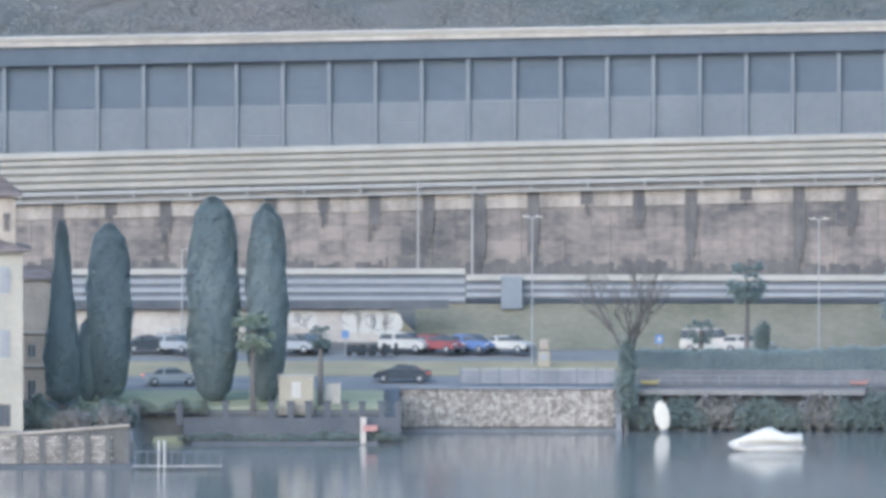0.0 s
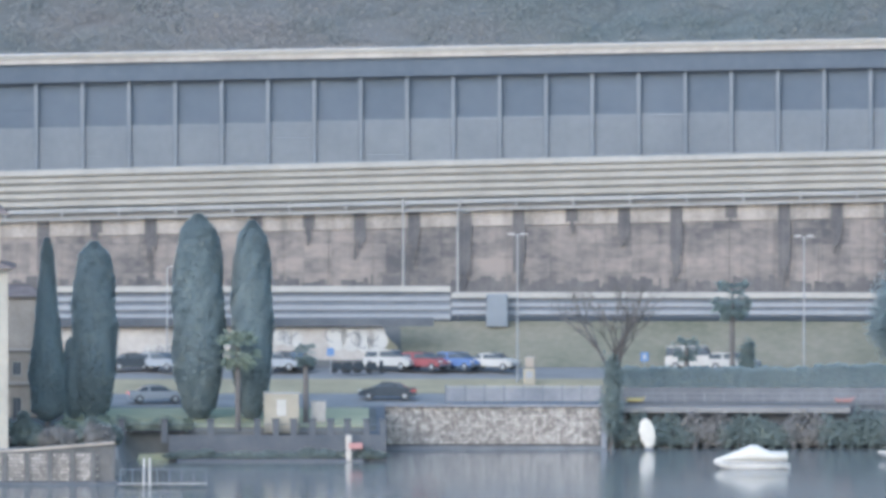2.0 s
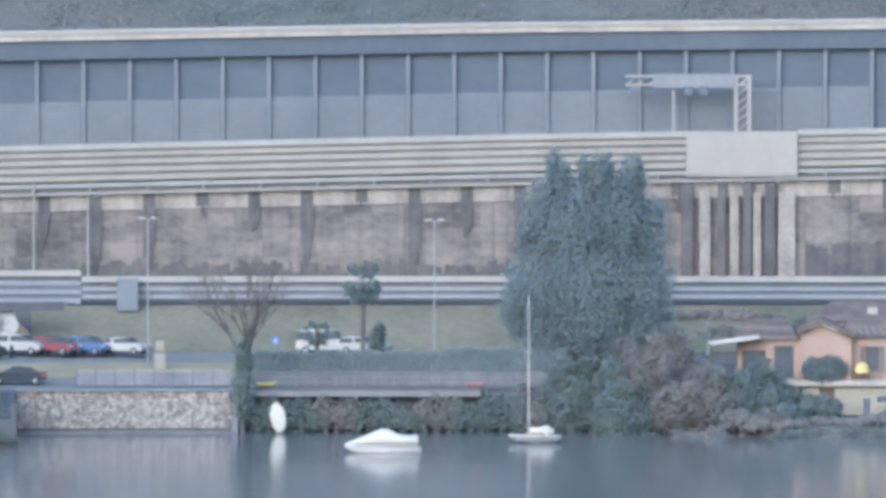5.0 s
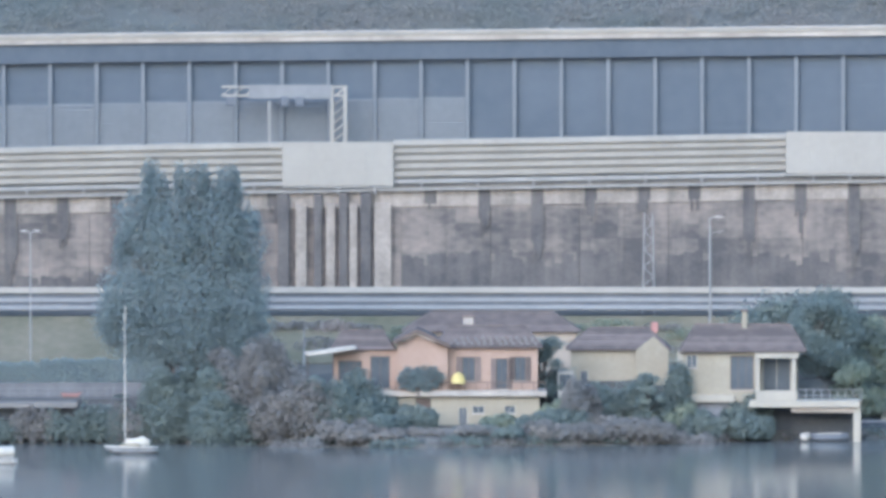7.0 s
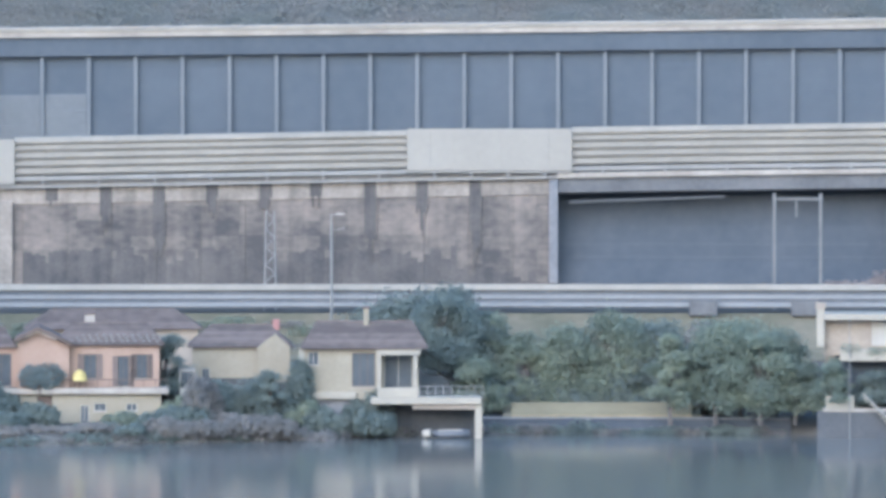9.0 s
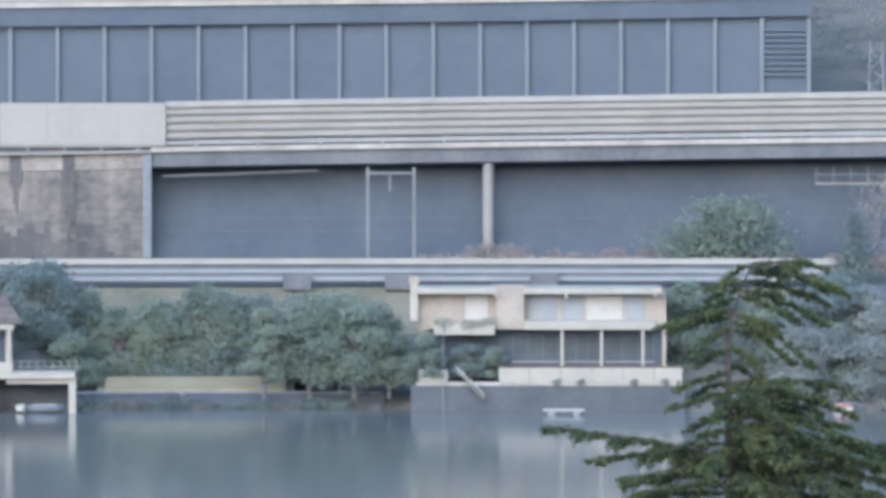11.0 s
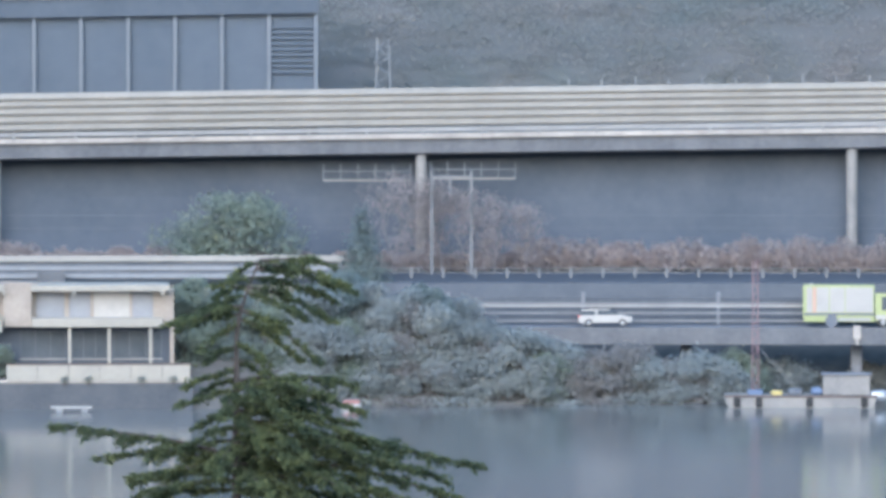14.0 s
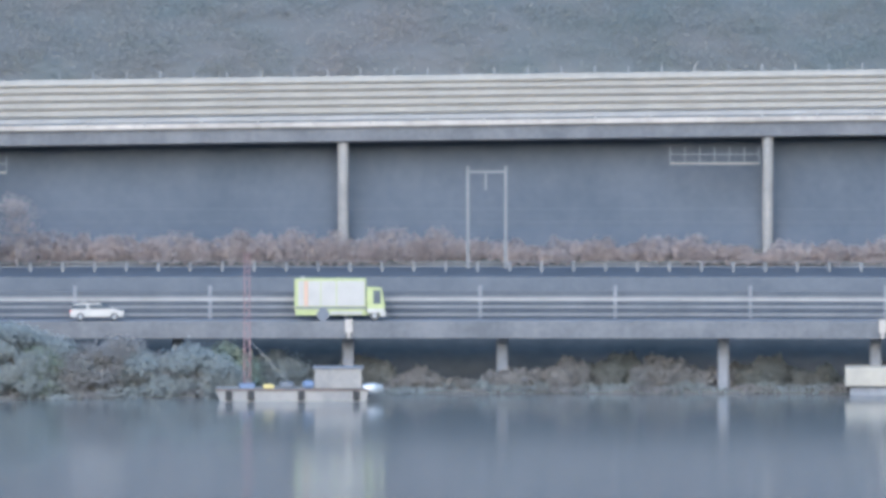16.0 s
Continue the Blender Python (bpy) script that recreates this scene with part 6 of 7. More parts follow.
# ---- the salmon cottage ----
def pink_cottage():
    d = 866.0
    g = 1.4
    h = thing("cottage", place(-48.12, d, g), "salmon-plastered lakeside cottage with a brown tiled roof", "house")
    X = lambda x: (x - 830) * 0.0579
    Z = lambda y: (45 - 866 * (y - 4) / 14959) - g
    # garden storey
    small = [(X(736), X(762), Z(745), Z(706)), (X(812), X(827), Z(755), Z(722)), (X(836), X(857), Z(733), Z(719)), (X(893), X(912), Z(733), Z(719))]
    holed_wall("garden_wall", X(705), X(955), -1.2, Z(702), 0, 0.4, small, M["plaster_cream"], h)
    boxed("garden_side", (X(955) - 0.4, X(955), 0.4, 7, -1.2, Z(702)), M["plaster_cream"], h)
    for q in small[1:]:
        window(*q, 0, h, bars=1)
    boxed("garden_door", (X(737), X(761), 0.2, 0.3, Z(745), Z(707)), M["timber"], h, 0.02)
    boxed("floor_slab", (X(640), X(968), -0.6, 8, Z(702), Z(692)), M["concrete"], h, 0.03)
    # living storey: gable part and long part
    up = [(X(818), X(841), Z(676), Z(633)), (X(878), X(898), Z(690), Z(636)), (X(911), X(931), Z(676), Z(633))]
    holed_wall("wall", X(792), X(952), Z(692), Z(614), 1.2, 1.6, up, M["plaster_pink"], h)
    for q in up:
        window(*q, 1.2, h, M["timber"], shutters=False)
        w = (q[1] - q[0]) * 0.45
        for a, b in ((q[0] - w, q[0] - 0.02), (q[1] + 0.02, q[1] + w)):
            boxed("shutter", (a, b, 1.12, 1.18, q[2], q[3]), M["roof_tile"], h)
    boxed("side_wall", (X(952) - 0.4, X(952), 1.6, 7.5, Z(692), Z(614)), M["plaster_pink"], h)
    gw = prism(bmesh.new(), [(X(702), Z(692)), (X(792), Z(692)), (X(792), Z(617)), (X(737), Z(594)), (X(702), Z(609))], 0.0, 0.4)
    part("gable_wall", gw, M["plaster_pink"], h)
    boxed("gable_side", (X(702), X(702) + 0.4, 0.4, 7, Z(692), Z(612)), M["plaster_pink"], h)
    boxed("gable_side", (X(792) - 0.4, X(792), 0.4, 1.2, Z(692), Z(618)), M["plaster_pink"], h)
    # gable roof over the west part, ridge running inland
    for (xa, za), (xb, zb) in (((X(696), Z(607)), (X(737), Z(586))), ((X(737), Z(586)), (X(798), Z(614)))):
        rb = prism(bmesh.new(), [(xa, za), (xb, zb), (xb, zb + 0.22), (xa, za + 0.22)], -0.8, 7.5)
        part("gable_roof", rb, M["roof_tile"], h)
        vb = prism(bmesh.new(), [(xa, za - 0.22), (xb, zb - 0.22), (xb, zb + 0.02), (xa, za + 0.02)], -0.86, -0.78)
        part("verge_board", vb, M["timber"], h)
    r = gable_roof(X(775), X(952), 1.2, 7.8, Z(614), Z(580), h, 0.55, 1.8, courses=8)
    rng = random.Random(3)
    for j in range(3):
        for i in range(13):
            x = X(795 + j * 9 + rng.uniform(-2, 2)) + i * 0.72
            z = 0.20 + j * 0.28
            boxed("snow_guard", (x, x + 0.3, 0.5 + j * 0.6, 0.62 + j * 0.6, Z(614) + z - 0.02, Z(614) + z + 0.18), M["pier"], r, 0.02)
    boxed("chimney", (X(820), X(838), 5.2, 6.0, Z(586), Z(566)), M["concrete"], h, 0.04)
    boxed("chimney_cap", (X(818), X(840), 5.1, 6.1, Z(566), Z(562)), M["roof_tile"], h, 0.02)
    # west annex with dark openings and awning
    op = [(X(598), X(640), Z(688), Z(640)), (X(655), X(690), Z(690), Z(632))]
    holed_wall("annex_wall", X(590), X(702), Z(692), Z(622), 1.5, 1.8, op, M["plaster_pink"], h)
    boxed("annex_back", (X(590), X(702), 5.5, 5.8, Z(692), Z(622)), M["timber"], h)
    window(*op[0], 1.5, h, M["timber"], bars=2)
    window(*op[1], 1.5, h, M["timber"], bars=1)
    gable_roof(X(592), X(690), 1.5, 6.5, Z(618), Z(588), h, 0.5, 1.2, name="annex_roof", courses=6)
    aw = prism(bmesh.new(), [(X(538), Z(624)), (X(628), Z(612)), (X(632), Z(618)), (X(545), Z(630))], -1.0, 1.2)
    part("awning", aw, M["white_paint"], h, "white cloth awning")
    for x in (545, 590):
        rod("awning_post", (X(x), -0.9, Z(692)), (X(x), -0.9, Z(624)), 0.06, M["timber"], h)
    boxed("annex_base", (X(590), X(702), 0.4, 1.6, Z(755), Z(692)), M["dim_grey"], h)
    # terrace rail
    for i in range(14):
        x = X(700) + i * (X(965) - X(700)) / 13
        boxed("rail_post", (x - 0.03, x + 0.03, -0.55, -0.49, Z(692), Z(678)), M["timber"], h)
    boxed("terrace_rail", (X(700), X(965), -0.56, -0.48, Z(678), Z(676)), M["timber"], h)
    p = thing("parasol", place(-49.21, d - 0.1, g + Z(692)), "folded yellow parasol on the cottage terrace", "parasol")
    rod("pole", (0, 0, 0), (0, 0, 2.1), 0.04, M["timber"], p)
    b = bmesh.new()
    tube(b, (0, 0, 0.75), (0, 0, 1.6), 0.85, 0.6, 10)
    tube(b, (0, 0, 1.6), (0, 0, 1.9), 0.6, 0.1, 10)
    part("canopy", b, M["yellow"], p)


pink_cottage()


def back_house():
    """Low brown-roofed houses behind the cottages."""
    h = thing("house", place(-33.46, 878, 4.6), "low cream house with a brown hipped roof", "house", "garden houses")
    e = 9.00 - 4.6
    w = 2.93
    holed_wall("wall", -4.40, w, -0.5, e, 0, 0.4, [(-3.4, -2.6, 0.9, 2.1)], M["plaster_cream"], h)
    window(-3.4, -2.6, 0.9, 2.1, 0, h)
    boxed("side_wall", (w - 0.4, w, 0.4, 7, -0.5, e), M["plaster_cream"], h)
    gable_roof(-4.40, 5.58, 0, 8, e, 11.02 - 4.6, h, 0.5, 2.4, courses=7)
    gw = prism(bmesh.new(), [(2.35, -0.5), (5.75, -0.5), (5.75, e - 0.1), (4.23, e + 1.3), (2.35, e - 0.1)], -1.2, -0.8)
    part("gable_wall", gw, M["plaster_cream"], h)
    boxed("chimney", (3.99, 4.70, 3.6, 4.4, e + 1.5, e + 2.6), M["red_plain"], h, 0.04)
    b = thing("glass_cabinet", place(-38.29, 872, 4.4), "pale green glass-fronted garden shed", "shed")
    boxed("body", (-0.8, 0.8, 0, 1.2, -0.4, 2.4), M["white_paint"], b, 0.04)
    boxed("pane", (-0.65, 0.65, -0.03, 0.0, 0.5, 2.2), M["glass"], b)
    boxed("roof", (-0.9, 0.9, -0.1, 1.3, 2.4, 2.5), M["zinc"], b)
    h2 = thing("house", place(-45.82, 893, 6.4), "wide low brown-roofed house on the slope", "house", "garden houses")
    e = 10.30 - 6.4
    boxed("wall", (-9, 9, 0, 6, -0.6, e), M["plaster_ochre"], h2)
    gable_roof(-9, 9, 0, 7, e, 12.16 - 6.4, h2, 0.5, 3.0, courses=6)


back_house()


# ---- the cream house with a terrace over the boathouse ----
def cream_house():
    d, g = 868.0, 1.2
    h = thing("house", place(-19.95, d, g), "cream house with glazed porch and terrace over a boathouse", "house", "garden houses")
    X = lambda x: (x - 1320) * 0.05803
    Z = lambda y: (45 - 868 * (y - 4) / 14959) - g
    holes = [(X(1215), X(1234), Z(652), Z(628)), (X(1293), X(1334), Z(690), Z(630))]
    holed_wall("wall", X(1203), X(1338), Z(712), Z(621), 0, 0.4, holes, M["plaster_cream"], h)
    window(*holes[0], 0, h)
    window(*holes[1], 0, h, M["timber"], bars=2)
    boxed("corner_post", (X(1199), X(1210), -0.15, 0.0, Z(712), Z(622)), M["plaster_white"], h, 0.03)
    boxed("side_wall", (X(1203), X(1203) + 0.4, 0.4, 7, Z(712), Z(621)), M["plaster_cream"], h)
    boxed("east_wall", (X(1412) - 0.4, X(1412), 1.8, 7, Z(712), Z(621)), M["plaster_cream"], h)
    holed_wall("porch_wall", X(1338), X(1412), Z(712), Z(621), 1.8, 2.1, [(X(1350), X(1400), Z(694), Z(632))], M["plaster_cream"], h)
    window(X(1350), X(1400), Z(694), Z(632), 1.8, h, bars=1, name="glass_door")
    for x in (1341, 1405):
        boxed("porch_post", (X(x) - 0.22, X(x) + 0.22, -0.5, -0.1, Z(708), Z(634)), M["plaster_white"], h, 0.03)
    boxed("porch_beam", (X(1336), X(1414), -0.55, -0.05, Z(634), Z(624)), M["plaster_white"], h, 0.03)
    gable_roof(X(1214), X(1416), 0, 8, Z(620), Z(577), h, 0.7, 1.6, courses=9)
    boxed("chimney", (X(1313), X(1323), 3.2, 4.0, Z(590), Z(554)), M["plaster_cream"], h, 0.05)
    boxed("chimney_cap", (X(1311), X(1325), 3.1, 4.1, Z(554), Z(550)), M["roof_tile"], h, 0.03)
    # lower wall, terrace and boathouse
    boxed("base_wall", (X(1203), X(1340), 0.2, 1.0, -1.6, Z(712)), M["dim_grey"], h)
    boxed("white_ledge", (X(1215), X(1300), -0.5, 0.2, Z(712), Z(699)), M["plaster_white"], h, 0.05)
    boxed("terrace_slab", (X(1326), X(1522), -3.0, 2.0, Z(719), Z(707)), M["plaster_white"], h, 0.04)
    boxed("slab_edge", (X(1400), X(1512), -2.6, 1.8, Z(728), Z(719)), M["plaster_ochre"], h)
    boxed("terrace_pillar", (X(1510), X(1523), -2.6, -1.9, -1.6, Z(719)), M["plaster_white"], h, 0.04)
    # Back wall carries the dark blue shade under the terrace in its colour.
    boxed("boathouse_back", (X(1340), X(1523), 1.6, 2.0, -1.6, Z(719)), M["grime_shade"], h)
    for i in range(9):
        x = X(1412) + i * (X(1524) - X(1412)) / 8
        boxed("railing_post", (x - 0.035, x + 0.035, -2.9, -2.83, Z(707), Z(687)), M["zinc"], h)
    for y in (687, 697):
        boxed("railing", (X(1412), X(1524), -2.91, -2.82, Z(y) - 0.05, Z(y)), M["zinc"], h)
    boxed("balustrade", (X(1338), X(1410), -2.9, -2.75, Z(707), Z(690)), M["plaster_white"], h, 0.03)
    for x, m, w in ((1425, "white_paint", 0.5), (1468, "dark_metal", 2.0)):
        b = thing("rowing_boat", place(-19.95 + X(x) * 0.99, d - 2.0, 0.05), "covered boat under the terrace", "boat", "boathouse boats")
        part("hull", ellipse_loft(bmesh.new(), [(-w, 0.1, 0.2, 0.7), (-w * 0.5, 0.6, 0.0, 0.8), (w * 0.5, 0.7, 0.0, 0.9), (w, 0.4, 0.1, 0.8)]), M[m], b)
        boxed("rail", (-w * 0.6, w * 0.6, -0.72, -0.66, 0.75, 0.85), M["white_paint"], b)


cream_house()


# ---- shore lawn and retaining edge between house and villa ----
def shore_lawn():
    zf = lambda s: 0.0
    tagged(part("lawn", swept([(0, 1.9), (9, 2.9), (9, 0.5), (0, 0.2)], -6.15, 13.97, 876.0, zf), M["grass"]), "pale mown lawn above the shore wall", "grass", kind="structure")
    w = thing("wall_shore", Matrix(), "low dark stone wall at the foot of the lawn", "wall", kind="structure")
    part("face", swept([(0, -1.5), (1.2, -1.5), (1.2, 1.5), (0.4, 1.5)], -11.33, 23.16, 874.5, zf), M["stone_shade"], w)
    part("coping", swept(rect(0.2, 1.5, 1.5, 1.7), -11.33, 23.16, 874.5, zf), M["dim_grey"], w)
    part("sand_strip", swept([(1.3, 1.2), (6.4, 1.2), (6.4, 3.0), (1.3, 1.9)], -5.29, 13.10, 874.2, zf), M["dry_lawn"], w)


shore_lawn()


# ---- the modern villa ----
def modern_villa():
    d, g = 868.0, 1.0
    h = thing("villa", place(40.25, d, g), "modern white-banded lakeside villa with long balconies", "house")
    X = lambda x: (x - 540) * 0.05803
    Z = lambda y: (45 - 868 * (y + 71) / 14959) - g
    # upper floor
    wins = [(X(385), X(425), Z(543), Z(500)), (X(498), X(548), Z(545), Z(500)), (X(556), X(594), Z(545), Z(500)), (X(600), X(663), Z(545), Z(500)), (X(668), X(705), Z(545), Z(500))]
    holed_wall("upper_wall", X(300), X(735), Z(560), Z(497), 2.0, 2.4, wins, M["plaster_ochre"], h)
    for i, q in enumerate(wins):
        if i in (0, 3):
            b = boxed("roller_blind", (q[0], q[1], 2.1, 2.2, q[2], q[3]), M["white_paint"], h)
        else:
            window(*q, 2.0, h, M["shutter"])
            # Pale sheet before the pane stands for its reflection.
            boxed("curtain", (q[0] + 0.08, q[1] - 0.08, 2.02, 2.06, q[2] + 0.05, q[3] - 0.1), M["shutter"], h, 0, "pale sheet standing for sky reflected in the pane")
    boxed("back_wall", (X(300), X(735), 8, 8.4, -1, Z(497)), M["plaster_ochre"], h)
    boxed("east_wall", (X(735), X(735) + 0.4, 2.0, 8.4, -1, Z(497)), M["plaster_ochre"], h)
    boxed("chimney_block", (X(440), X(490), 0.6, 2.0, Z(560), Z(481)), M["plaster_ochre"], h, 0.04)
    boxed("roof_slab", (X(300), X(441), 0.2, 8.6, Z(497), Z(486)), M["plaster_white"], h, 0.04)
    boxed("roof_slab", (X(488), X(734), 0.2, 8.6, Z(497), Z(486)), M["plaster_white"], h, 0.04)
    boxed("roof_core", (X(430), X(500), 2.0, 8.6, Z(497), Z(484)), M["plaster_ochre"], h)
    for x in (440, 565, 722):
        boxed("gutter_box", (X(x) - 0.15, X(x) + 0.15, 0.0, 0.2, Z(503), Z(495)), M["plaster_white"], h)
    boxed("flue", (X(288), X(302), 0.8, 1.6, Z(545), Z(478)), M["plaster_white"], h, 0.04)
    boxed("flue_cap", (X(286), X(304), 0.7, 1.7, Z(478), Z(466)), M["plaster_ochre"], h, 0.04)
    boxed("upper_balcony", (X(490), X(722), -0.4, 2.2, Z(560), Z(544)), M["plaster_white"], h, 0.05)
    boxed("west_balcony", (X(330), X(438), -0.4, 2.2, Z(569), Z(548)), M["plaster_white"], h, 0.05)
    # ground floor behind posts
    low = [(X(470), X(550), Z(618), Z(568)), (X(560), X(625), Z(618), Z(568)), (X(635), X(720), Z(618), Z(568))]
    # Recessed under the balcony: its shade is put into the dark blue colour.
    holed_wall("ground_wall", X(320), X(735), Z(640), Z(560), 2.6, 3.0, low, M["stone_shade"], h)
    for q in low:
        window(*q, 2.6, h, M["dark_metal"], bars=2)
    for x in (557, 627, 700):
        boxed("post", (X(x) - 0.16, X(x) + 0.16, -0.1, 0.25, Z(625), Z(560)), M["plaster_white"], h, 0.02)
    # terrace parapet
    seg = (445, 500, 555, 610, 665, 720, 770)
    for a, b in zip(seg, seg[1:]):
        boxed("parapet_panel", (X(a) + 0.02, X(b) - 0.02, -1.6, -1.35, Z(655), Z(626)), M["plaster_white"], h, 0.03)
    boxed("parapet_rail", (X(445), X(772), -1.62, -1.33, Z(626), Z(623)), M["timber"], h)
    boxed("terrace_floor", (X(300), X(772), -1.5, 3, Z(658), Z(652)), M["concrete"], h)
    boxed("sea_wall", (X(290), X(775), -1.4, -0.9, -2.2, Z(656)), M["grime_shade"], h)
    boxed("west_parapet", (X(305), X(355), -1.6, -1.35, Z(655), Z(630)), M["plaster_white"], h, 0.03)
    # outside stair
    for i in range(9):
        x = X(372) + i * 0.3
        boxed("stair_step", (x, x + 0.34, -2.6, -1.6, Z(632) - i * 0.33 - 0.14, Z(632) - i * 0.33), M["plaster_white"], h)
    for y in (-2.65, -1.62):
        rod("stair_rail", (X(370), y, Z(624)), (X(420), y, Z(674)), 0.06, M["white_paint"], h)
    rod("flag_pole", (X(347), -1.8, -1.0), (X(347), -1.8, Z(490)), 0.05, M["zinc"], h)
    for x, y in ((350, 552), (395, 556), (425, 552)):
        s = 40.25 + X(x)
        shrub(s, d - 0.3, g + Z(y + 3), 1.6, 1.1, M["leaf_mid"], x, "potted shrub on the villa balcony", dep=0.8, n=160, size=0.12)
    for x, w, tall, m, back in ((318, 3.4, 5.2, "leaf_mid", -1.0), (392, 3.8, 3.9, "leaf_dark", 0.4), (438, 2.8, 3.6, "leaf_mid", 0.2)):
        s = 40.25 + X(x)
        tree(s, d + back, g + Z(654), airy(w * 1.2, tall, x), int(500 + 130 * w * tall), 0.16, M[m], "leafy small tree on the villa terrace", x, ((0, 0.09),), group="terrace trees")
    for x in (547, 590, 683, 738):
        s = 40.25 + X(x)
        shrub(s, d - 1.8, g + Z(655), 0.7, 0.8, M["leaf_dark"], x, "small trailing plant on the terrace parapet", dep=0.4, n=60, size=0.1)
    p = thing("swimming_platform", place(41.40, d - 6, 0), "small white floating platform off the sea wall", "platform")
    boxed("deck", (-2.1, 2.1, -1, 1, 0.35, 0.55), M["white_paint"], p, 0.03)
    for x in (-1.6, 1.0):
        boxed("float", (x, x + 0.7, -0.8, 0.8, -0.3, 0.35), M["shutter"], p, 0.05)
    b = thing("buoy", place(69.85, 868, -0.1), "red and white moored dinghy", "boat")
    part("hull", ellipse_loft(bmesh.new(), [(-1.0, 0.1, 0.2, 0.5), (-0.4, 0.5, 0.0, 0.6), (0.8, 0.5, 0.0, 0.6), (1.0, 0.3, 0.1, 0.5)]), M["white_paint"], b)
    boxed("cover", (-0.8, 0.9, -0.42, 0.42, 0.5, 0.95), M["red_plain"], b, 0.12)


modern_villa()


# ---- railway portals, masts and gantries ----
def portal(s0, s1, d, z, top, label="grey steel railway portal over the track"):
    s, w = (s0 + s1) / 2, (s1 - s0) * d / R0
    p = thing("railway_portal", place(s, d, z), label, "portal", "railway portals")
    h = top - z
    for x in (-w / 2, w / 2):
        boxed("post", (x - 0.17, x + 0.17, -0.17, 0.17, -0.5, h), M["dull_steel"], p, 0.02)
    b = bmesh.new()
    box(b, -w / 2 + 0.17, w / 2 - 0.17, -0.12, 0.12, h - 0.75, h - 0.5)
    part("crossbeam", b, M["dull_steel"], p)
    boxed("hanger", (-0.22, -0.02, -0.1, 0.1, h - 2.6, h - 0.75), M["dull_steel"], p)
    return p


portal(21.45, 26.16, 911, 11.8, 24.11)
portal(78.08, 82.10, 911, 11.8, 23.38)
portal(133.49, 137.34, 911, 11.8, 23.26)


def lattice_mast(s, d, z, h, w, label, name="lattice_mast"):
    t = thing(name, place(s, d, z), label, "mast", "lattice masts")
    for x, y in ((-1, -1), (1, -1), (1, 1), (-1, 1)):
        rod("leg", (x * w / 2, y * w / 2, -0.3), (x * w / 3, y * w / 3, h), 0.07, M["zinc"], t, n=6)
    k = max(4, int(h / 0.9))
    for i in range(k):
        a, b = i / k, (i + 1) / k
        wa, wb = w / 2 * (1 - a / 3), w / 2 * (1 - b / 3)
        sg = 1 if i % 2 else -1
        rod("brace", (-sg * wa, -wa, a * h), (sg * wb, -wb, b * h), 0.045, M["zinc"], t, n=5)
    return t


lattice_mast(-29.84, 910, 11.6, 22.24 - 11.6, 1.3, "pale steel lattice mast beside the railway")
lattice_mast(73.13, 932, ZM(73) - 4.5, 37.46 - ZM(73) + 4.5, 1.9, "grey steel lattice pylon behind the motorway")
for s, d, top in ((-127.97, 910, 23.52), (-133.49, 912, 24.39), (-23.57, 904, 21.06)):
    m = thing("catenary_mast", place(s, d, 11.6), "slim steel mast beside the railway", "mast", "catenary masts")
    rod("pole", (0, 0, -0.4), (0, 0, top - 11.6), 0.14, M["grey_metal"], m, 0.1)
    rod("arm", (0, 0, top - 12.4), (1.4, 0, top - 12.1), 0.05, M["grey_metal"], m)


def gantry():
    """Sign gantry reaching over the motorway, seen above the barrier."""
    d = 927.0
    s0, s1 = -73.30, -60.48
    zb, zt = 33.72, 35.82
    base = ZM(-61) - 4.5
    g = thing("sign_gantry", place(s1, d, 0), "pale steel motorway sign gantry with a lattice boom", "gantry")
    w = (s1 - s0) * d / R0
    boxed("column", (-1.9, -1.5, -0.2, 0.2, base, zt), M["sign"], g, 0.03)
    boxed("column", (-0.45, -0.05, -0.2, 0.2, base, zt), M["sign"], g, 0.03)
    for i in range(10):
        z = base + 0.5 + i * (zt - base - 0.8) / 10
        rod("brace", (-1.6, 0, z), (-0.3, 0, z + (zt - base) / 10), 0.08, M["sign"], g)
    for z in (zb + 0.9, zt - 0.25):
        boxed("boom_chord", (-w, 0, -0.15, 0.15, z, z + 0.25), M["sign"], g, 0.02)
    for i in range(11):
        x = -w + i * w / 11
        rod("boom_brace", (x, 0, zb + 1.0), (x + w / 11, 0, zt - 0.1), 0.07, M["sign"], g)
    boxed("sign_panel", (-w * 0.78, -1.7, -0.24, -0.16, zb + 0.7, zt + 0.1), M["mesh"], g)
    for x in (-w * 0.93, -w * 0.5, -w * 0.38):
        boxed("signal_head", (x - 0.45, x + 0.45, -0.4, 0.1, zb - 0.1, zb + 0.9), M["dark_metal"], g, 0.05)
    boxed("cable_mast", (-w * 0.63, -w * 0.61, -0.1, 0.1, base, zb + 0.4), M["grey_metal"], g)


gantry()


def walkway(s0, s1, z):
    """Light steel inspection platform hung beneath the viaduct."""
    d = DM - 0.6
    s, w = (s0 + s1) / 2, (s1 - s0) * d / R0
    p = thing("inspection_platform", place(s, d, z), "pale steel inspection platform hung under the viaduct", "platform", "inspection platforms")
    boxed("deck", (-w / 2, w / 2, 0, 0.8, 0, 0.16), M["white_metal"], p, 0.02)
    boxed("rail", (-w / 2, w / 2, 0, 0.06, 1.05, 1.12), M["mesh"], p)
    n = max(4, int(w / 1.6))
    for i in range(n + 1):
        x = -w / 2 + i * w / n
        boxed("hanger", (x - 0.04, x + 0.04, 0.02, 0.1, 0.1, 1.9), M["mesh"], p)


walkway(67.04, 75.89, 22.03)
walkway(77.96, 86.58, 22.22)
walkway(154.07, 163.10, 23.21)


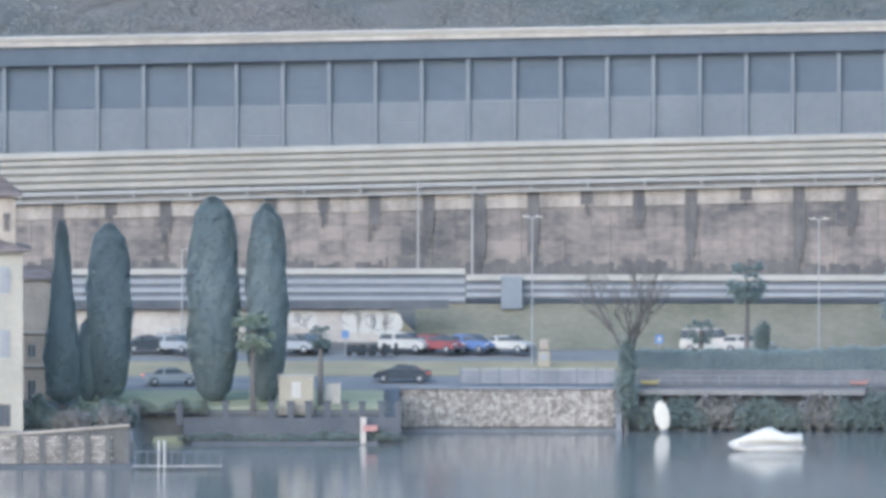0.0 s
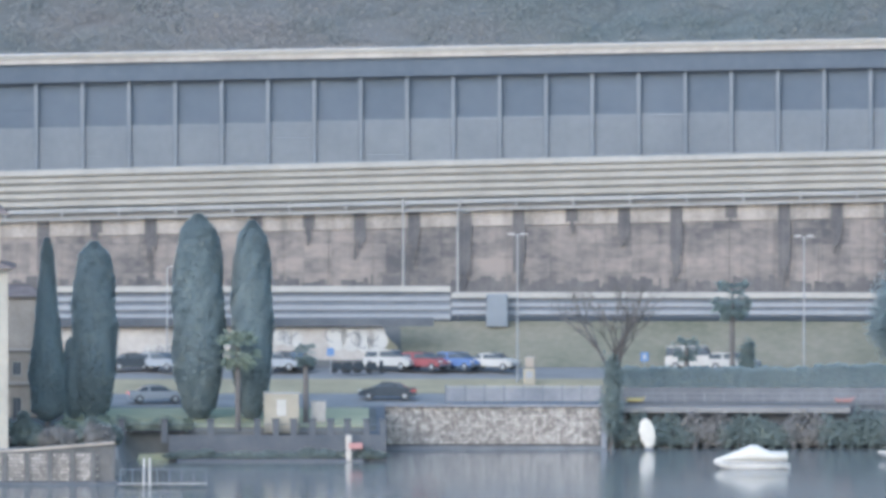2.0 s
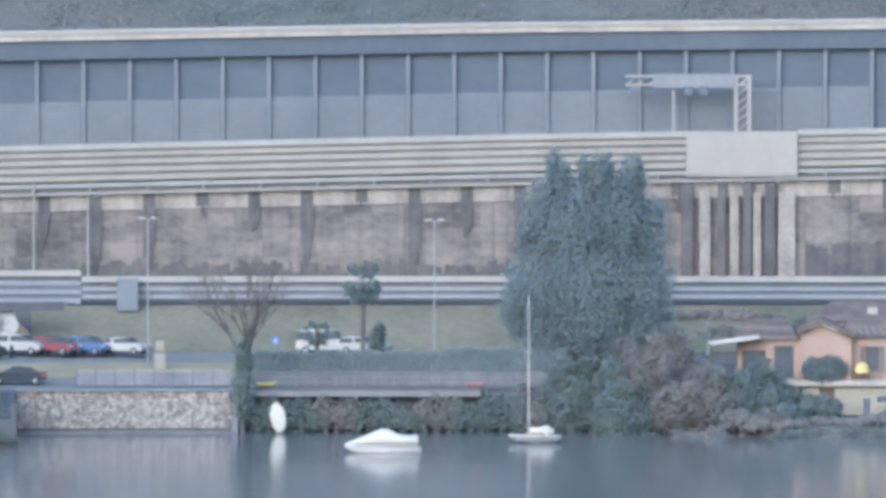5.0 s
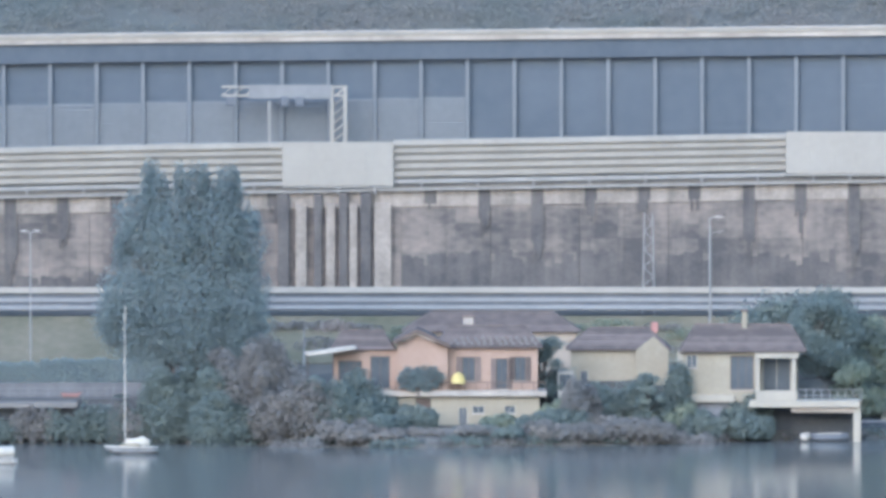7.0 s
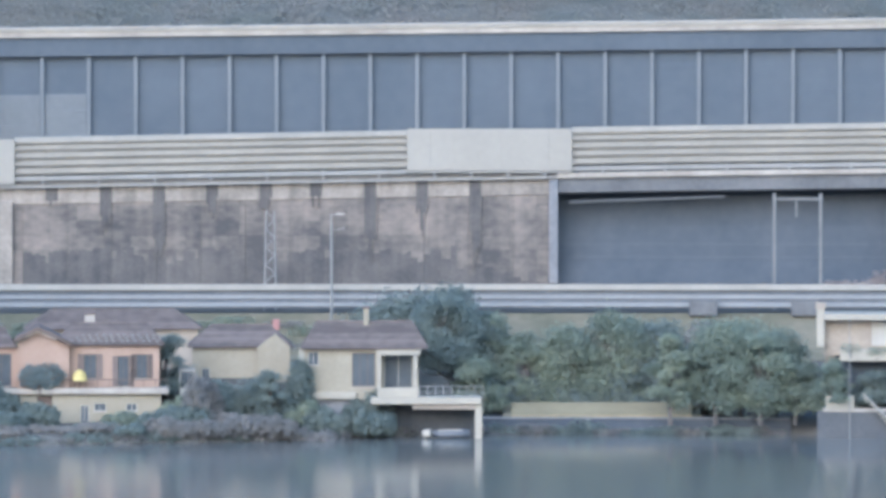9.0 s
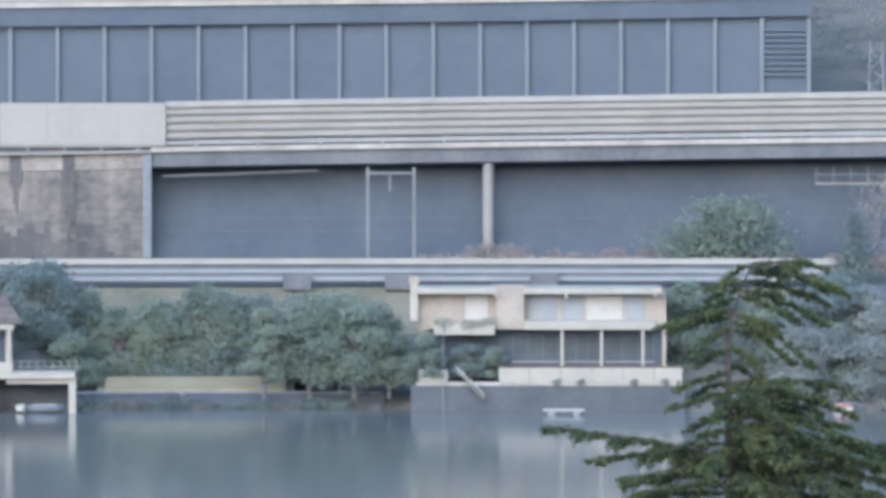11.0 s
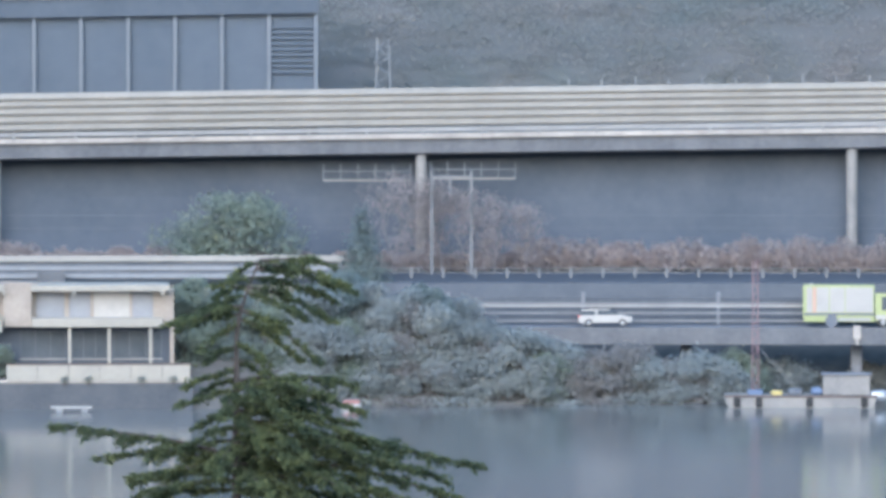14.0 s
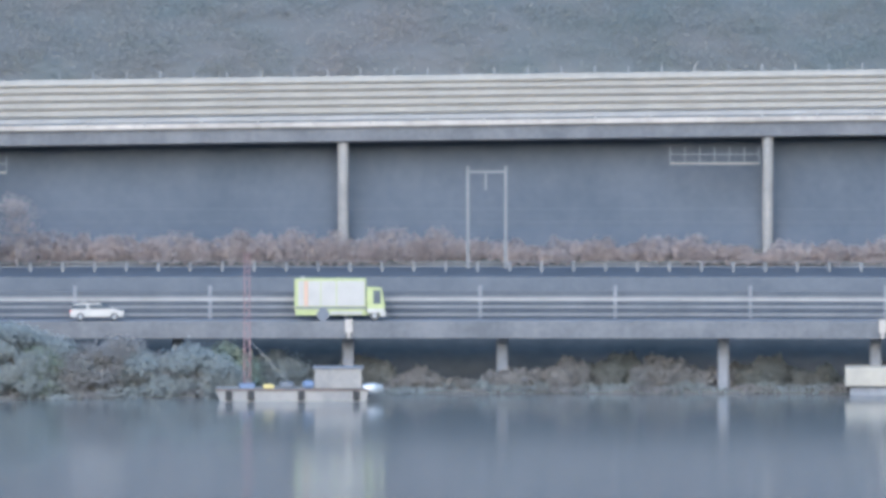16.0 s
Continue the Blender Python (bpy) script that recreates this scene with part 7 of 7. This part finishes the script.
# ---- fence posts along the railway bank and motorway edge ----
def fences():
    f = thing("railway_fence", Matrix(), "low post-and-rail fence on the railway bank", "fence")
    for i in range(32):
        s = 76 + i * 3.25
        boxed("post", (-0.14, 0.14, -0.1, 0.1, -0.3, 1.15), M["dull_steel"], f).matrix_basis = place(s, 908.2, 11.9)
    for h in (12.5, 12.95):
        part("rail", swept(rect(0, 0.06, h, h + 0.1), 74, 200, 908.2, lambda s: 0.0), M["dull_steel"], f)
    f = thing("motorway_fence", Matrix(), "thin posts rising behind the motorway barrier", "fence")
    for i in range(30):
        s = 92 + i * 3.4
        boxed("post", (-0.05, 0.05, 1.2, 1.3, -1.0, 0.75), M["zinc"], f).matrix_basis = place(s, DM, ZM(s))
    w = thing("overhead_line", Matrix(), "thin overhead railway wires", "cable")
    for h, d in ((18.6, 911), (17.2, 911.5)):
        part("wire", swept(rect(0, 0.03, h, h + 0.03), OPEN, 200, d, lambda s: 0.0), M["dark_metal"], w)


fences()


# ---- vehicles on the road viaduct ----
def rescue_truck(s, d, z):
    t = thing("rescue_truck", place(s, d, z), "lime-yellow fire service truck with silver shutters", "truck")
    x0, x1 = -4.85, 2.66
    h = 4.38
    boxed("box_body", (x0, x1, -1.2, 1.2, 0.95, h), M["lime"], t, 0.06)
    long = x1 - x0
    for a, b in ((0.05, 0.13), (0.19, 0.36), (0.375, 0.58), (0.595, 0.98)):
        sh = boxed("roller_shutter", (x0 + a * long, x0 + b * long, -1.25, -1.2, 1.55, h - 0.22), M["shutter_silver"], t, 0, "silver roller shutter")
        for i in range(9):
            z = 1.6 + i * (h - 1.9) / 9
            boxed("slat", (x0 + a * long, x0 + b * long, -1.265, -1.25, z, z + (h - 1.9) / 12), M["shutter_silver"], sh)
    boxed("rear_stripe", (x0 + 0.135 * long, x0 + 0.185 * long, -1.24, 1.24, 1.5, h - 0.2), M["orange"], t)
    boxed("waist_band", (x0 + 0.1, x1, -1.235, 1.235, 1.22, 1.45), M["dark_metal"], t)
    boxed("lower_locker", (x0 + 0.5 * long, x0 + 0.95 * long, -1.24, 1.24, 0.62, 0.95), M["shutter_silver"], t, 0.02)
    for y in (-1.0, 1.0):
        rod("wheel_arch", (x0 + 3.0, y * 1.24, 0.62), (x0 + 3.0, y * 0.7, 0.62), 0.68, M["dark_metal"], t, n=18)
    boxed("skirt", (x0 + 0.1, x1, -1.22, 1.22, 0.55, 0.95), M["lime"], t, 0.03)
    cab = prism(bmesh.new(), [(x1 + 0.1, 0.6), (x1 + 1.95, 0.6), (x1 + 2.0, 1.5), (x1 + 1.65, h - 1.0), (x1 + 0.1, h - 0.85)], -1.15, 1.15)
    bmesh.ops.bevel(cab, geom=cab.edges[:], offset=0.07, segments=2, affect="EDGES")
    c = part("cab", cab, M["lime"], t)
    boxed("side_window", (x1 + 0.75, x1 + 1.55, -1.17, 1.17, 1.75, h - 1.2), M["glass"], c, 0.02)
    boxed("lower_panel", (x1 + 0.12, x1 + 1.93, -1.18, 1.18, 0.8, 1.25), M["white_paint"], c, 0.03)
    ws = prism(bmesh.new(), [(x1 + 1.98, 1.7), (x1 + 2.03, 1.7), (x1 + 1.78, h - 1.15), (x1 + 1.73, h - 1.15)], -1.0, 1.0)
    part("windscreen", ws, M["glass"], c)
    boxed("bumper", (x1 + 1.5, x1 + 2.1, -1.17, 1.17, 0.4, 0.85), M["white_paint"], c, 0.05)
    boxed("beacon", (x0 + 0.7, x0 + 1.0, -0.9, -0.6, h, h + 0.25), M["white_paint"], t, 0.04)
    for x in (x0 + 3.0, x1 + 0.9):
        for y in (-1.0, 1.0):
            w = rod("wheel", (x, y - 0.16, 0.5), (x, y + 0.16, 0.5), 0.55, M["rubber"], t, n=18)
            o = math.copysign(0.17, y)
            rod("rim", (x, y + o * 0.8, 0.5), (x, y + o * 1.02, 0.5), 0.28, M["zinc"], w, n=12)


rescue_truck(120.55, 889.5, 7.55)
c = car(95.75, 889.5, 7.55, 0, M["white_paint"], "white estate car driving on the road viaduct", "hatch", 4.4, True)


def barge():
    d = 872.0
    b = thing("work_barge", place(116.19, d, 0), "pale steel work barge with a deckhouse", "barge")
    X = lambda x: (x - 527) * 0.0583
    hull = prism(bmesh.new(), [(X(382), 1.25), (X(652), 1.25), (X(645), -0.4), (X(392), -0.4)], -2.6, 2.6)
    part("hull", hull, M["pier"], b)
    boxed("rubbing_rail", (X(382), X(652), -2.68, -2.6, 1.08, 1.28), M["timber"], b)
    for x in (405, 444, 533, 630):
        boxed("tyre_fender", (X(x) - 0.35, X(x) + 0.35, -2.85, -2.6, 0.1, 1.1), M["rubber"], b, 0.12)
    boxed("deckhouse", (X(556), X(640), -1.2, 1.8, 1.25, 3.3), M["pier"], b, 0.08)
    boxed("deckhouse_roof", (X(553), X(643), -1.4, 2.0, 3.3, 3.45), M["dim_grey"], b, 0.03)
    boxed("hatch", (X(465), X(485), -1.4, -0.4, 1.25, 1.7), M["yellow"], b, 0.1)
    boxed("tarp_heap", (X(535), X(556), -1.6, 0.4, 1.25, 2.05), M["blue_tarp"], b, 0.25)
    boxed("winch", (X(495), X(520), -0.6, 0.6, 1.25, 1.9), M["dark_metal"], b, 0.12)
    part("workboat", ellipse_loft(bmesh.new(), [(X(620), 0.1, 1.2, 1.6), (X(640), 0.6, 0.7, 1.7), (X(660), 0.7, 0.5, 1.8), (X(678), 0.3, 0.8, 1.6)]), M["silver"], b)
    c = thing("crane_mast", place(111.01, d, 1.25), "tall thin red lattice crane mast on the barge", "mast")
    h = 13.99
    for x in (-0.32, 0.32):
        for y in (-0.3, 0.3):
            rod("leg", (x, y, 0), (x * 0.8, y * 0.8, h), 0.07, M["mast_red"], c, n=6)
    for i in range(18):
        sg = 1 if i % 2 else -1
        rod("brace", (-0.3 * sg, -0.3, i * h / 18), (0.3 * sg, -0.3, (i + 1) * h / 18), 0.05, M["mast_red"], c, n=5)
    rod("jib_cable", (0.3, 0, h * 0.35), (4.2, 0, 0.7), 0.04, M["grey_metal"], c, n=5)
    boxed("footing", (-0.8, 0.8, -0.8, 0.8, 0, 0.5), M["blue_tarp"], c, 0.05)


barge()

pl = thing("pier_cap", place(174.71, 884, 0), "pale concrete landing block at the viaduct pier", "landing")
boxed("block", (-2.9, 3.5, -1.5, 4, 0.94, 2.96), M["plaster_white"], pl, 0.08)
boxed("footing", (-2.4, 3.0, -1.0, 3.5, -1.5, 0.94), M["dim_grey"], pl, 0.05)
for s in (121.36, 175.69):
    e = thing("drain_box", place(s, 883.3, 5.9), "pale box on the viaduct fascia", "box", "fascia boxes")
    boxed("body", (-0.4, 0.4, -0.25, 0.1, 0.6, 2.0), M["concrete"], e, 0.04)
    boxed("spout", (-0.15, 0.15, -0.2, 0.0, 0.0, 0.6), M["concrete"], e, 0.02)
